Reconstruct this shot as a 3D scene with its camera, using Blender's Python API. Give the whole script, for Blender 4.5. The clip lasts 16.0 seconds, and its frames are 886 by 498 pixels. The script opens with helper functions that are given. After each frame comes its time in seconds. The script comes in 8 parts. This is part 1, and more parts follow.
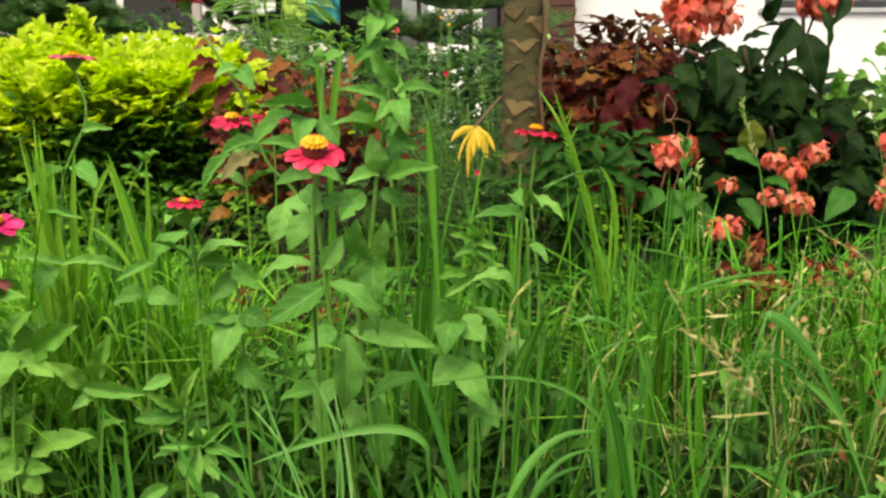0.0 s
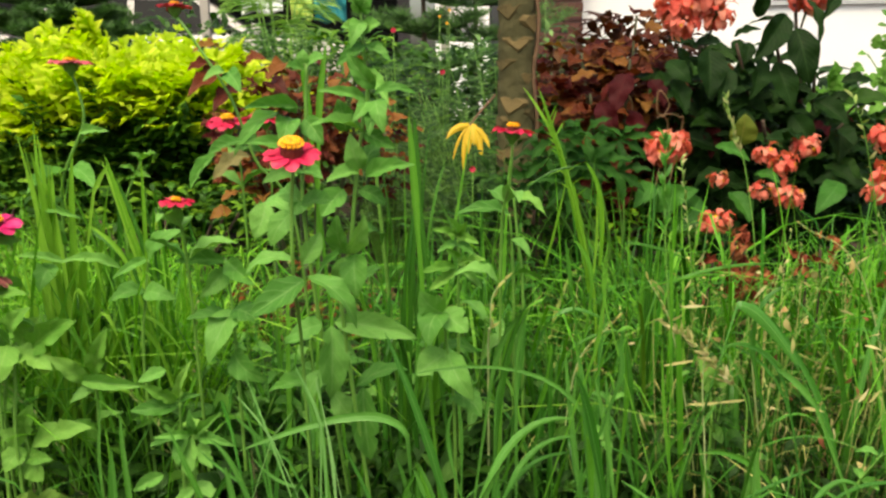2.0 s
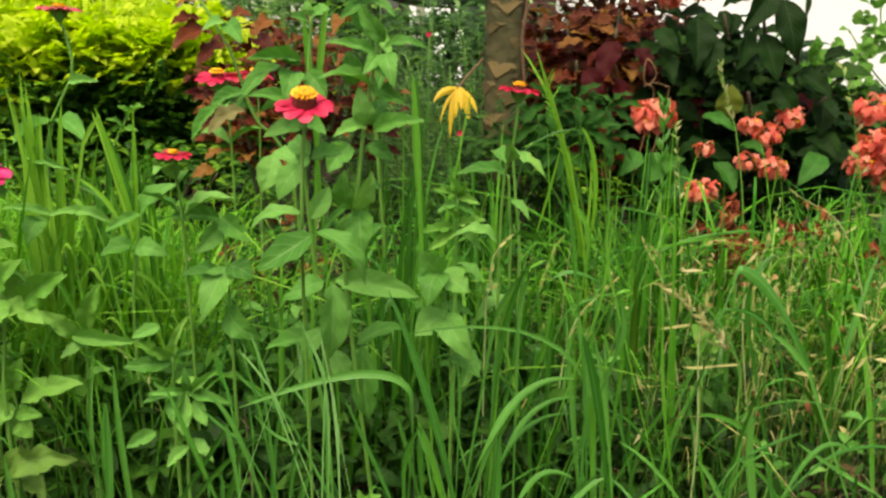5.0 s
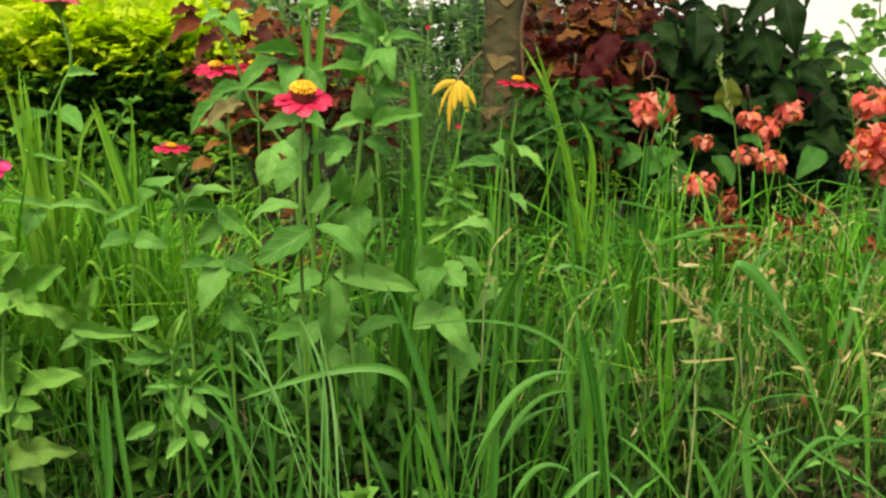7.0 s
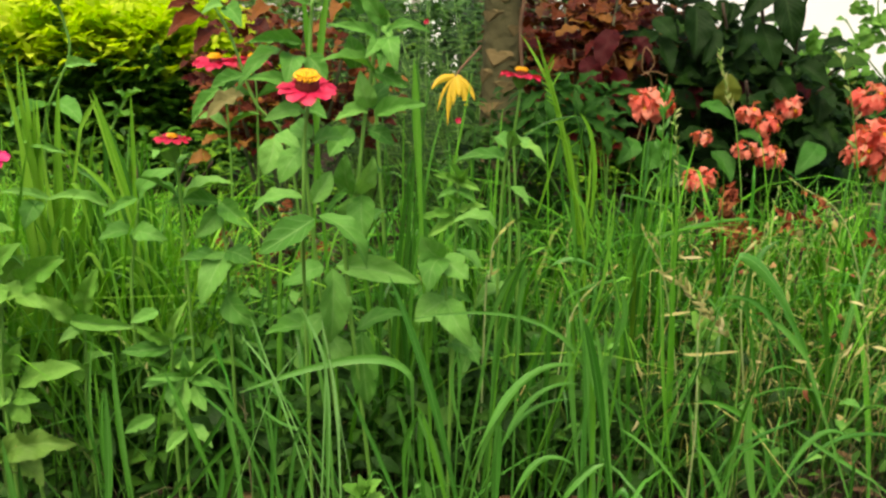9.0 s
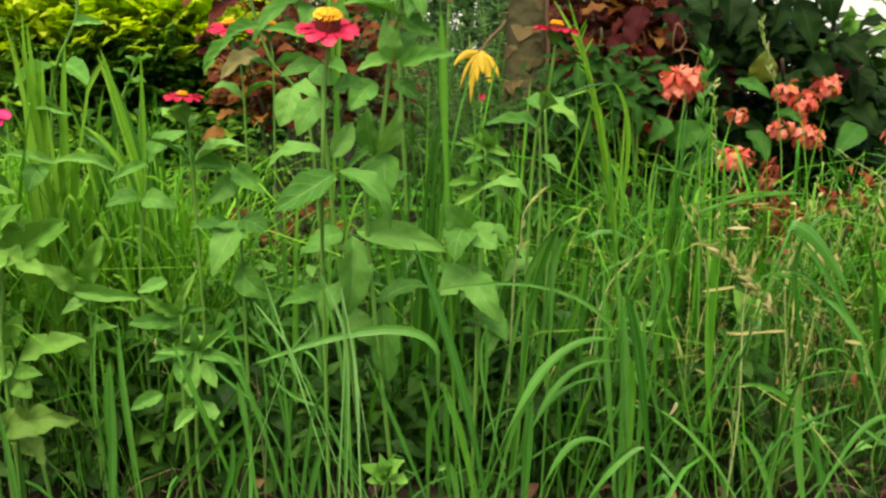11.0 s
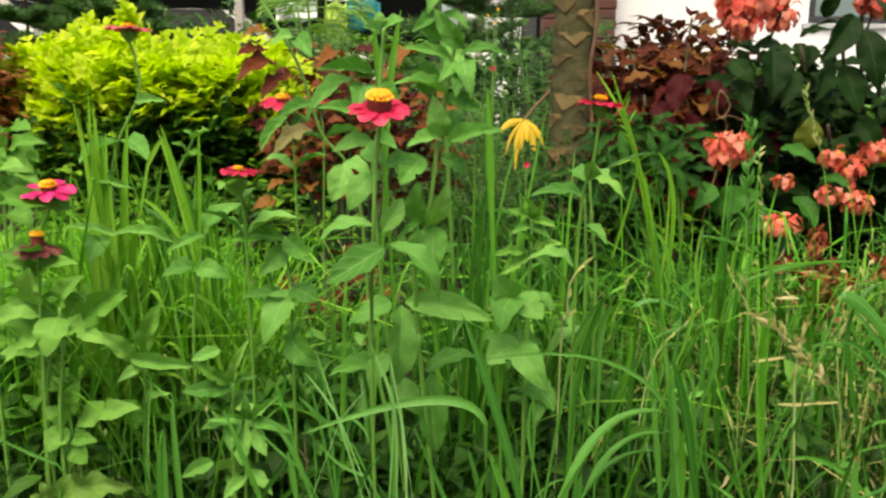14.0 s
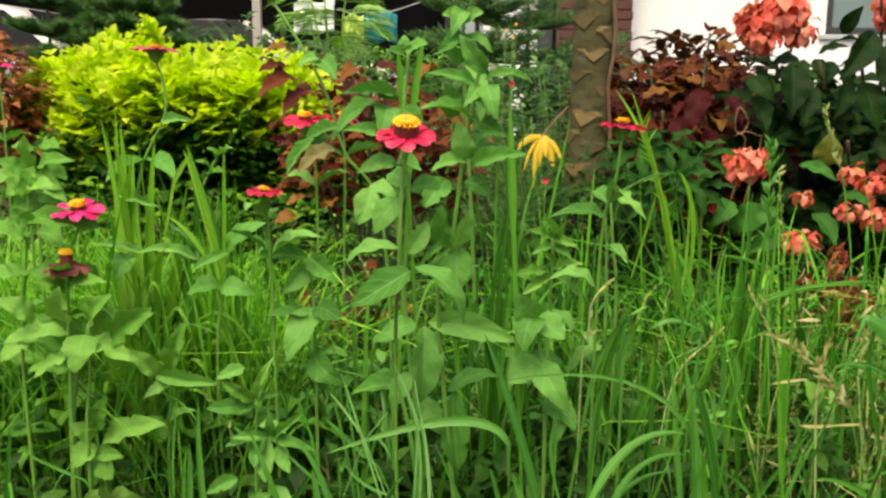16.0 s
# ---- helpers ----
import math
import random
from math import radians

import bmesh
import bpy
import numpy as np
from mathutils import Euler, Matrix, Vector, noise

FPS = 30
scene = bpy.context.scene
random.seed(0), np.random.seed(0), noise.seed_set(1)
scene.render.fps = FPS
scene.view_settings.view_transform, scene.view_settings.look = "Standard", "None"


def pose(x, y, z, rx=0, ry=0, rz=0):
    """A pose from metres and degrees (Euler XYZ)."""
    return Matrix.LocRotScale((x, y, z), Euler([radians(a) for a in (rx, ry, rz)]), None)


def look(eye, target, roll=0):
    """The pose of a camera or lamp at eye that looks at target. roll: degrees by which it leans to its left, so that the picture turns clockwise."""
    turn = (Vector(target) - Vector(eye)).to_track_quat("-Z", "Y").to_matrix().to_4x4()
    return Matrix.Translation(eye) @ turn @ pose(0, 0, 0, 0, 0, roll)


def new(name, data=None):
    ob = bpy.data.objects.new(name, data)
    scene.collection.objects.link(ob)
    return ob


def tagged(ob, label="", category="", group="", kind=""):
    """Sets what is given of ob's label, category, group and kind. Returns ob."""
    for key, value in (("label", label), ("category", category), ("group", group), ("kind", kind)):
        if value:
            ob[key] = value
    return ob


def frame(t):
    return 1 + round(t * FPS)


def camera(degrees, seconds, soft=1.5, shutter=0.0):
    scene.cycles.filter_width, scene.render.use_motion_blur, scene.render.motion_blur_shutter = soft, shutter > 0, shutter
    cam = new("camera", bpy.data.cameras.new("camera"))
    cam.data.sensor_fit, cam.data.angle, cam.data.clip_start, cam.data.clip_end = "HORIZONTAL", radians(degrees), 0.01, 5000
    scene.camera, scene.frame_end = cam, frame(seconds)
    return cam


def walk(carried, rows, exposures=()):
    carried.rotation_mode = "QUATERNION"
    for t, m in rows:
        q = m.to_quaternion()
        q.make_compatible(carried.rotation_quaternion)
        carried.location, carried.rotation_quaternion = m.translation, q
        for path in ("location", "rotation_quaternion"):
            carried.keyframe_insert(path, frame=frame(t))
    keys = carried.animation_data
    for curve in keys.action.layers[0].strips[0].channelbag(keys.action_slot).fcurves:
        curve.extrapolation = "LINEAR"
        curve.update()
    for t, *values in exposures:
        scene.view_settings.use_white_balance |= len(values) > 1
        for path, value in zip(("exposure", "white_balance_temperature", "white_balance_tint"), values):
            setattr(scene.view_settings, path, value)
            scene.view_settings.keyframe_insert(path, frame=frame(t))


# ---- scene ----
cam = camera(54.4, 16.0, soft=2.5)
ROWS = [
    (0, 0.0363, -0.0118, 0.6165, 78.055, 0.352, -3.108),
    (0.5, 0.0414, -0.0266, 0.6215, 78.010, 0.454, -2.953),
    (1, 0.0392, -0.0344, 0.6217, 78.088, 0.547, -3.154),
    (1.5, 0.0410, -0.0366, 0.6257, 77.878, 0.450, -3.178),
    (2, 0.0700, -0.0442, 0.6204, 77.841, 1.056, -2.305),
    (2.5, 0.0620, -0.0411, 0.6117, 77.401, 0.853, -2.796),
    (3, 0.0487, -0.0369, 0.6173, 76.435, 0.166, -3.320),
    (3.5, 0.0525, -0.0348, 0.6051, 76.526, 0.460, -3.277),
    (4, 0.0377, -0.0414, 0.6139, 75.970, -0.130, -3.749),
    (4.5, 0.0289, -0.0372, 0.6072, 75.938, -0.433, -4.293),
    (7, 0.0288, -0.0391, 0.6103, 75.310, -0.719, -4.440),
    (7.5, 0.0305, -0.0404, 0.6082, 75.342, -0.525, -4.434),
    (8, 0.0242, -0.0425, 0.6096, 75.364, -0.629, -4.737),
    (10.5, 0.0176, -0.0009, 0.5702, 74.924, -1.390, -4.260),
    (11, 0.0136, 0.0166, 0.5550, 75.134, -1.090, -3.674),
    (11.5, 0.0128, 0.0295, 0.5399, 75.482, -0.795, -3.245),
    (12, 0.0085, 0.0281, 0.5381, 76.939, -0.117, -2.517),
    (12.5, 0.0101, 0.0248, 0.5401, 77.293, -0.009, -1.796),
    (13, 0.0064, 0.0166, 0.5534, 77.745, -0.413, -2.187),
    (13.5, 0.0092, 0.0123, 0.5623, 78.362, -0.503, -1.388),
    (14, 0.0095, 0.0063, 0.5664, 79.179, -0.404, -0.856),
    (14.5, 0.0086, 0.0065, 0.5685, 79.313, -0.702, -0.895),
    (15, 0.0067, 0.0068, 0.5696, 79.527, -0.799, -0.720),
    (15.5, 0.0031, 0.0015, 0.5768, 79.751, -0.796, -0.359),
    (16, 0.0000, 0.0000, 0.5800, 79.744, -0.492, 0.089),
]
walk(cam, [(t, pose(x, y, z, rx, ry, rz)) for t, x, y, z, rx, ry, rz in ROWS], [(0, 1.03, 7700, 5), (3, 1.02, 7700, 5), (4, 0.99, 7700, 5), (8, 0.96, 7700, 5), (10.5, 1.0, 7700, 5), (13, 1.03, 7700, 5), (16, 1.04, 7700, 5)])

# ---- daylight: bright overcast sky ----
world = bpy.data.worlds.new("sky")
scene.world = world
world.use_nodes = True
wn = world.node_tree
sky = wn.nodes.new("ShaderNodeTexSky")
sky.sky_type = "NISHITA"
sky.sun_disc = False
sky.sun_elevation = radians(64)
sky.sun_rotation = radians(200)
sky.dust_density = 6.0
sky.ozone_density = 1.0
wn.links.new(sky.outputs[0], wn.nodes["Background"].inputs[0])
wn.nodes["Background"].inputs[1].default_value = 0.15
sun = new("sun", bpy.data.lights.new("sun", "SUN"))
sun.data.energy, sun.data.angle, sun.data.color = 1.5, radians(40), (1.0, 0.96, 0.9)
sun.matrix_world = look((-1.2, -1.7, 7.4), (0.3, 1.2, 0.3))

# ---- materials ----
rnd = random.Random(7)


def shader(name, rough=0.55, spec=0.4):
    m = bpy.data.materials.new(name)
    m.use_nodes = True
    nt = m.node_tree
    b = nt.nodes["Principled BSDF"]
    b.inputs["Roughness"].default_value = rough
    b.inputs["Specular IOR Level"].default_value = spec
    return m, nt, b


def ramp(nt, source, stops):
    r = nt.nodes.new("ShaderNodeValToRGB")
    while len(r.color_ramp.elements) < len(stops):
        r.color_ramp.elements.new(0.5)
    for e, (p, c) in zip(r.color_ramp.elements, stops):
        e.position, e.color = p, (*c, 1)
    nt.links.new(source, r.inputs[0])
    return r.outputs[0]


def mix(nt, a, b, fac, mode="MIX"):
    m = nt.nodes.new("ShaderNodeMix")
    m.data_type, m.blend_type = "RGBA", mode
    for s, v in ((m.inputs[0], fac), (m.inputs[6], a), (m.inputs[7], b)):
        if isinstance(v, (int, float)):
            s.default_value = v
        elif isinstance(v, tuple):
            s.default_value = (*v, 1)
        else:
            nt.links.new(v, s)
    return m.outputs[2]


def math_node(nt, op, a, b=0.0, c=0.0):
    m = nt.nodes.new("ShaderNodeMath")
    m.operation = op
    for s, v in zip(m.inputs, (a, b, c)):
        if isinstance(v, (int, float)):
            s.default_value = v
        else:
            nt.links.new(v, s)
    return m.outputs[0]


def noise_tex(nt, scale, detail=4.0, coord="Object"):
    tc = nt.nodes.new("ShaderNodeTexCoord")
    n = nt.nodes.new("ShaderNodeTexNoise")
    n.inputs["Scale"].default_value, n.inputs["Detail"].default_value = scale, detail
    nt.links.new(tc.outputs[coord], n.inputs["Vector"])
    return n.outputs[0]


def bump(nt, bsdf, height, strength=0.3, dist=0.002):
    b = nt.nodes.new("ShaderNodeBump")
    b.inputs["Strength"].default_value, b.inputs["Distance"].default_value = strength, dist
    nt.links.new(height, b.inputs["Height"])
    nt.links.new(b.outputs[0], bsdf.inputs["Normal"])


def leaf_material(name, stops, vein=(0.2, 0.32, 0.1), vein_amount=0.35, rough=0.5, island=False, thin=0.3, edge=None, spots=0.25, side_veins=9.0, spec=0.4):
    """A leaf: colour by chance from leaf to leaf, midrib and side veins along the blade, blotches, some light through it."""
    m, nt, b = shader(name, rough, spec)
    stops = [(k, (c[0] * 0.94, c[1], c[2] * 0.76) if c[1] > c[0] * 1.25 else c) for k, c in stops]
    if island:
        pick = nt.nodes.new("ShaderNodeNewGeometry").outputs["Random Per Island"]
    else:
        pick = nt.nodes.new("ShaderNodeObjectInfo").outputs["Random"]
    col = ramp(nt, pick, stops)
    blot = noise_tex(nt, 14.0, 3.0, "UV")
    dark = mix(nt, col, (0.55, 0.6, 0.5), 1.0, "MULTIPLY")
    col = mix(nt, col, dark, math_node(nt, "MULTIPLY", blot, 0.8))
    uv = nt.nodes.new("ShaderNodeUVMap")
    sep = nt.nodes.new("ShaderNodeSeparateXYZ")
    nt.links.new(uv.outputs[0], sep.inputs[0])
    u = math_node(nt, "ABSOLUTE", math_node(nt, "SUBTRACT", sep.outputs[0], 0.5))
    rib = math_node(nt, "SUBTRACT", 1.0, math_node(nt, "MULTIPLY", u, 26.0))
    rib = math_node(nt, "MAXIMUM", rib, 0.0)
    along = math_node(nt, "SUBTRACT", sep.outputs[1], math_node(nt, "MULTIPLY", u, 0.7))
    wave = math_node(nt, "SINE", math_node(nt, "MULTIPLY", along, side_veins * 6.283))
    side = math_node(nt, "MAXIMUM", math_node(nt, "SUBTRACT", math_node(nt, "MULTIPLY", wave, 4.0), 3.2), 0.0)
    veins = math_node(nt, "MINIMUM", math_node(nt, "ADD", rib, math_node(nt, "MULTIPLY", side, 0.6)), 1.0)
    col = mix(nt, col, vein, math_node(nt, "MULTIPLY", veins, vein_amount))
    if edge:
        col = mix(nt, col, edge, math_node(nt, "GREATER_THAN", u, 0.455))
    if spots:
        sp = noise_tex(nt, 5.0, 6.0, "UV")
        col = mix(nt, col, (0.28, 0.22, 0.08), math_node(nt, "MULTIPLY", math_node(nt, "GREATER_THAN", sp, 0.68), spots))
    nt.links.new(col, b.inputs["Base Color"])
    bump(nt, b, math_node(nt, "ADD", math_node(nt, "MULTIPLY", wave, 0.4), math_node(nt, "MULTIPLY", rib, -1.0)), 0.25, 0.0015)
    tr = nt.nodes.new("ShaderNodeBsdfTranslucent")
    nt.links.new(mix(nt, col, (0.88, 1.0, 0.45), 1.0, "MULTIPLY"), tr.inputs[0])
    ms = nt.nodes.new("ShaderNodeMixShader")
    ms.inputs[0].default_value = thin
    nt.links.new(b.outputs[0], ms.inputs[1])
    nt.links.new(tr.outputs[0], ms.inputs[2])
    nt.links.new(ms.outputs[0], nt.nodes["Material Output"].inputs[0])
    return m


def plain_material(name, base, dark, scale=30.0, rough=0.6, bump_to=0.3, dist=0.002, metal=0.0, spec=0.4):
    m, nt, b = shader(name, rough, spec)
    n1, n2 = noise_tex(nt, scale), noise_tex(nt, scale * 0.13, 2.0)
    col = mix(nt, base, dark, n1)
    col = mix(nt, col, dark, math_node(nt, "MULTIPLY", n2, 0.5))
    nt.links.new(col, b.inputs["Base Color"])
    b.inputs["Metallic"].default_value = metal
    if bump_to:
        bump(nt, b, n1, bump_to, dist)
    return m


ZINNIA_LEAF = leaf_material("zinnia_leaf", [(0.0, (0.062, 0.205, 0.034)), (0.5, (0.12, 0.325, 0.068)), (1.0, (0.205, 0.44, 0.12))], (0.24, 0.42, 0.14), 0.4, 0.6, side_veins=4.0, spec=0.22)
PALE_LEAF = leaf_material("pale_leaf", [(0.0, (0.10, 0.28, 0.04)), (1.0, (0.22, 0.44, 0.105))], (0.28, 0.45, 0.12), 0.25, 0.6, side_veins=4.0, spots=0.4, spec=0.22)
GRASS = leaf_material("grass", [(0.0, (0.013, 0.095, 0.006)), (0.4, (0.03, 0.165, 0.011)), (0.8, (0.055, 0.235, 0.022)), (0.94, (0.125, 0.252, 0.026)), (1.0, (0.217, 0.239, 0.063))], (0.18, 0.4, 0.07), 0.3, 0.5, True, 0.14, side_veins=0.0, spots=0.0, spec=0.2)
COOL_GRASS = leaf_material("cool_grass", [(0.0, (0.022, 0.11, 0.012)), (1.0, (0.08, 0.27, 0.04))], (0.18, 0.42, 0.1), 0.4, 0.5, True, 0.14, side_veins=0.0, spots=0.0, spec=0.25)
FRESH_GRASS = leaf_material("fresh_grass", [(0.0, (0.1, 0.37, 0.018)), (0.5, (0.19, 0.5, 0.04)), (1.0, (0.3, 0.58, 0.08))], (0.22, 0.44, 0.08), 0.3, 0.5, True, 0.35, side_veins=0.0, spots=0.0, spec=0.2)
MID_GRASS = leaf_material("mid_grass", [(0.0, (0.06, 0.25, 0.014)), (0.6, (0.12, 0.38, 0.032)), (1.0, (0.2, 0.44, 0.06))], (0.2, 0.42, 0.08), 0.3, 0.5, True, 0.3, side_veins=0.0, spots=0.0, spec=0.2)
FRESH_BLADE = leaf_material("fresh_blade", [(0.0, (0.075, 0.285, 0.02)), (1.0, (0.165, 0.43, 0.06))], (0.3, 0.5, 0.12), 0.4, 0.5, False, 0.35, side_veins=0.0, spots=0.1, spec=0.25)
LIME_BLADE = leaf_material("lime_blade", [(0.0, (0.15, 0.38, 0.03)), (1.0, (0.28, 0.54, 0.08))], (0.32, 0.55, 0.14), 0.3, 0.5, False, 0.35, side_veins=0.0, spots=0.1, spec=0.2)
CHAFF = leaf_material("chaff", [(0.0, (0.26, 0.27, 0.09)), (0.6, (0.42, 0.39, 0.16)), (1.0, (0.58, 0.52, 0.28))], (0.6, 0.55, 0.3), 0.2, 0.7, True, 0.2, side_veins=0.0, spots=0.0, spec=0.15)
BRONZE_LEAF = leaf_material("bronze_leaf", [(0.0, (0.03, 0.008, 0.004)), (0.6, (0.08, 0.022, 0.007)), (1.0, (0.14, 0.055, 0.014))], (0.2, 0.06, 0.03), 0.2, 0.55, True, 0.25, spots=0.0, spec=0.2)
PALE_BLADE = leaf_material("pale_blade", [(0.0, (0.16, 0.4, 0.12)), (1.0, (0.3, 0.55, 0.25))], (0.4, 0.58, 0.26), 0.3, 0.45, False, 0.2, side_veins=0.0, spots=0.15, spec=0.3)
BROAD_GRASS = leaf_material("broad_grass", [(0.0, (0.019, 0.112, 0.009)), (1.0, (0.068, 0.237, 0.029))], (0.22, 0.46, 0.14), 0.4, 0.4, False, 0.14, side_veins=0.0, spots=0.15, spec=0.3)
COOL_BLADE = leaf_material("cool_blade", [(0.0, (0.04, 0.18, 0.026)), (1.0, (0.115, 0.32, 0.066))], (0.3, 0.52, 0.2), 0.4, 0.4, False, 0.2, side_veins=0.0, spots=0.1, spec=0.3)
SPIKELET = leaf_material("spikelet", [(0.0, (0.16, 0.28, 0.05)), (0.6, (0.34, 0.4, 0.13)), (1.0, (0.5, 0.44, 0.22))], (0.5, 0.5, 0.3), 0.2, 0.7, True, 0.2, side_veins=0.0, spots=0.0)
HUSK = leaf_material("husk", [(0.0, (0.2, 0.05, 0.025)), (0.35, (0.36, 0.12, 0.06)), (0.65, (0.36, 0.3, 0.1)), (1.0, (0.55, 0.46, 0.2))], (0.5, 0.4, 0.2), 0.2, 0.75, True, 0.15, side_veins=0.0, spots=0.2)
OLIVE_LEAF = leaf_material("olive_leaf", [(0.0, (0.13, 0.17, 0.025)), (1.0, (0.17, 0.2, 0.03))], (0.26, 0.22, 0.06), 0.4, 0.55, False, 0.25, spots=0.6, side_veins=7.0, spec=0.2)
FADED_LEAF = leaf_material("faded_leaf", [(0.0, (0.22, 0.2, 0.08)), (1.0, (0.27, 0.24, 0.1))], (0.3, 0.22, 0.1), 0.4, 0.7, False, 0.25, spots=0.5, side_veins=6.0, spec=0.15)
MOTTLED = leaf_material("mottled_leaf", [(0.0, (0.1, 0.2, 0.04)), (1.0, (0.17, 0.29, 0.07))], (0.2, 0.3, 0.1), 0.35, 0.65, False, 0.25, spots=0.8, side_veins=6.0, spec=0.18)
DEAD_STEM = leaf_material("dead_stem", [(0.0, (0.05, 0.045, 0.02)), (0.7, (0.13, 0.12, 0.05)), (1.0, (0.3, 0.27, 0.13))], (0.2, 0.15, 0.08), 0.2, 0.8, True, 0.1, side_veins=0.0, spots=0.0)
DRY_GRASS = leaf_material("dry_grass", [(0.0, (0.231, 0.217, 0.051)), (1.0, (0.464, 0.456, 0.146))], (0.5, 0.4, 0.2), 0.2, 0.7, True, 0.2, side_veins=0.0, spots=0.0)
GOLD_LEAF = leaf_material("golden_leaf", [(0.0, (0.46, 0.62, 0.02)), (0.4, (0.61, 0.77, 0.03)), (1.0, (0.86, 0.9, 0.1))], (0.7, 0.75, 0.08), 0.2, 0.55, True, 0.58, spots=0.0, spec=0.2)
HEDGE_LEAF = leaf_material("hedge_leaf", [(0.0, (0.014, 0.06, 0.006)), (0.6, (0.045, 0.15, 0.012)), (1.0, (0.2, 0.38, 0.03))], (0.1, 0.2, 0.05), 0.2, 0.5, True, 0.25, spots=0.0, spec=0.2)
COLEUS_LEAF = leaf_material("coleus_leaf", [(0.0, (0.06, 0.009, 0.005)), (0.4, (0.125, 0.024, 0.007)), (0.75, (0.19, 0.058, 0.012)), (1.0, (0.29, 0.14, 0.03))], (0.3, 0.08, 0.05), 0.3, 0.55, False, 0.3, (0.26, 0.16, 0.05), 0.0, 7.0, 0.15)
MAROON_LEAF = leaf_material("maroon_leaf", [(0.0, (0.045, 0.004, 0.004)), (1.0, (0.12, 0.012, 0.009))], (0.2, 0.04, 0.02), 0.3, 0.55, False, 0.3, (0.3, 0.22, 0.08), 0.0, 7.0, 0.12)
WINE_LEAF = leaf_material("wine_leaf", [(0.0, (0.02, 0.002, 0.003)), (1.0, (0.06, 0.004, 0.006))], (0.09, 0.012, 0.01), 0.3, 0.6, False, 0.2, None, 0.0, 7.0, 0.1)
RUST_LEAF = leaf_material("rust_leaf", [(0.0, (0.1, 0.016, 0.007)), (0.6, (0.27, 0.06, 0.014)), (1.0, (0.46, 0.17, 0.03))], (0.45, 0.15, 0.06), 0.3, 0.6, True, 0.3, None, 0.0, 7.0)
# Near-black green: the backlit darkness of these leaves is put into the colour.
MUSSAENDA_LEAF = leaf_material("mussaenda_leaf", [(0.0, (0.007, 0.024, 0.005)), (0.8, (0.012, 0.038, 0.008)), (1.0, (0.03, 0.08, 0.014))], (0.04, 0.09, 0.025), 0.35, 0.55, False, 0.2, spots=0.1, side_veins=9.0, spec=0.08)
GREEN_LEAF = leaf_material("deep_green_leaf", [(0.0, (0.02, 0.085, 0.014)), (1.0, (0.05, 0.17, 0.03))], (0.08, 0.2, 0.05), 0.35, 0.55, False, 0.2, spots=0.15, side_veins=8.0, spec=0.12)
SEPAL = leaf_material("sepal", [(0.0, (0.78, 0.11, 0.09)), (0.5, (0.9, 0.2, 0.155)), (1.0, (0.94, 0.37, 0.28))], (0.62, 0.14, 0.11), 0.3, 0.75, False, 0.42, spots=0.1, side_veins=5.0, spec=0.15)
DRY_SEPAL = leaf_material("withered_sepal", [(0.0, (0.14, 0.025, 0.015)), (0.6, (0.3, 0.07, 0.035)), (1.0, (0.5, 0.2, 0.09))], (0.3, 0.12, 0.06), 0.3, 0.8, False, 0.3, spots=0.3, side_veins=5.0, spec=0.12)
RED_PETAL = leaf_material("red_petal", [(0.0, (0.52, 0.008, 0.05)), (1.0, (0.68, 0.016, 0.09))], (0.5, 0.01, 0.04), 0.3, 0.5, False, 0.25, spots=0.0, side_veins=0.0)
PINK_PETAL = leaf_material("pink_petal", [(0.0, (0.6, 0.008, 0.13)), (1.0, (0.74, 0.018, 0.2))], (0.6, 0.02, 0.15), 0.3, 0.5, False, 0.25, spots=0.0, side_veins=0.0)
ROSE_PETAL = leaf_material("rose_petal", [(0.0, (0.55, 0.06, 0.1)), (1.0, (0.68, 0.12, 0.16))], (0.6, 0.12, 0.15), 0.3, 0.6, False, 0.25, spots=0.3, side_veins=0.0)
BROWN_PETAL = leaf_material("brown_petal", [(0.0, (0.12, 0.02, 0.02)), (1.0, (0.25, 0.07, 0.06))], (0.2, 0.06, 0.05), 0.3, 0.8, False, 0.2, spots=0.5, side_veins=0.0)
YELLOW_LEAF = leaf_material("yellow_leaf", [(0.0, (0.68, 0.42, 0.02)), (1.0, (0.74, 0.5, 0.03))], (0.75, 0.58, 0.12), 0.4, 0.55, False, 0.3, spots=0.5, side_veins=6.0)
DARK_LOBED = leaf_material("dark_lobed_leaf", [(0.0, (0.011, 0.056, 0.007)), (1.0, (0.026, 0.105, 0.013))], (0.06, 0.15, 0.04), 0.3, 0.6, False, 0.25, spots=0.0, side_veins=6.0, spec=0.12)
# Near-black green: the dark of gaps under the grass is in this colour.
SHADED_WEED = leaf_material("shaded_weed_leaf", [(0.0, (0.009, 0.035, 0.005)), (0.7, (0.019, 0.070, 0.007)), (1.0, (0.056, 0.148, 0.019))], (0.1, 0.22, 0.05), 0.2, 0.6, True, 0.1, spots=0.2, side_veins=4.0, spec=0.15)
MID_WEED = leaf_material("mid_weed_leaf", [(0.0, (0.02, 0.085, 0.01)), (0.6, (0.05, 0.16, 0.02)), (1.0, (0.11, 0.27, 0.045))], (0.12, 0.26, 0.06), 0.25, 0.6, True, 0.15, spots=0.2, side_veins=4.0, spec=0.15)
DARK_LEAVES = leaf_material("dark_bush_leaf", [(0.0, (0.012, 0.045, 0.008)), (0.6, (0.03, 0.09, 0.014)), (1.0, (0.08, 0.2, 0.03))], (0.06, 0.13, 0.04), 0.3, 0.55, True, 0.25, spots=0.0, side_veins=8.0, spec=0.25)
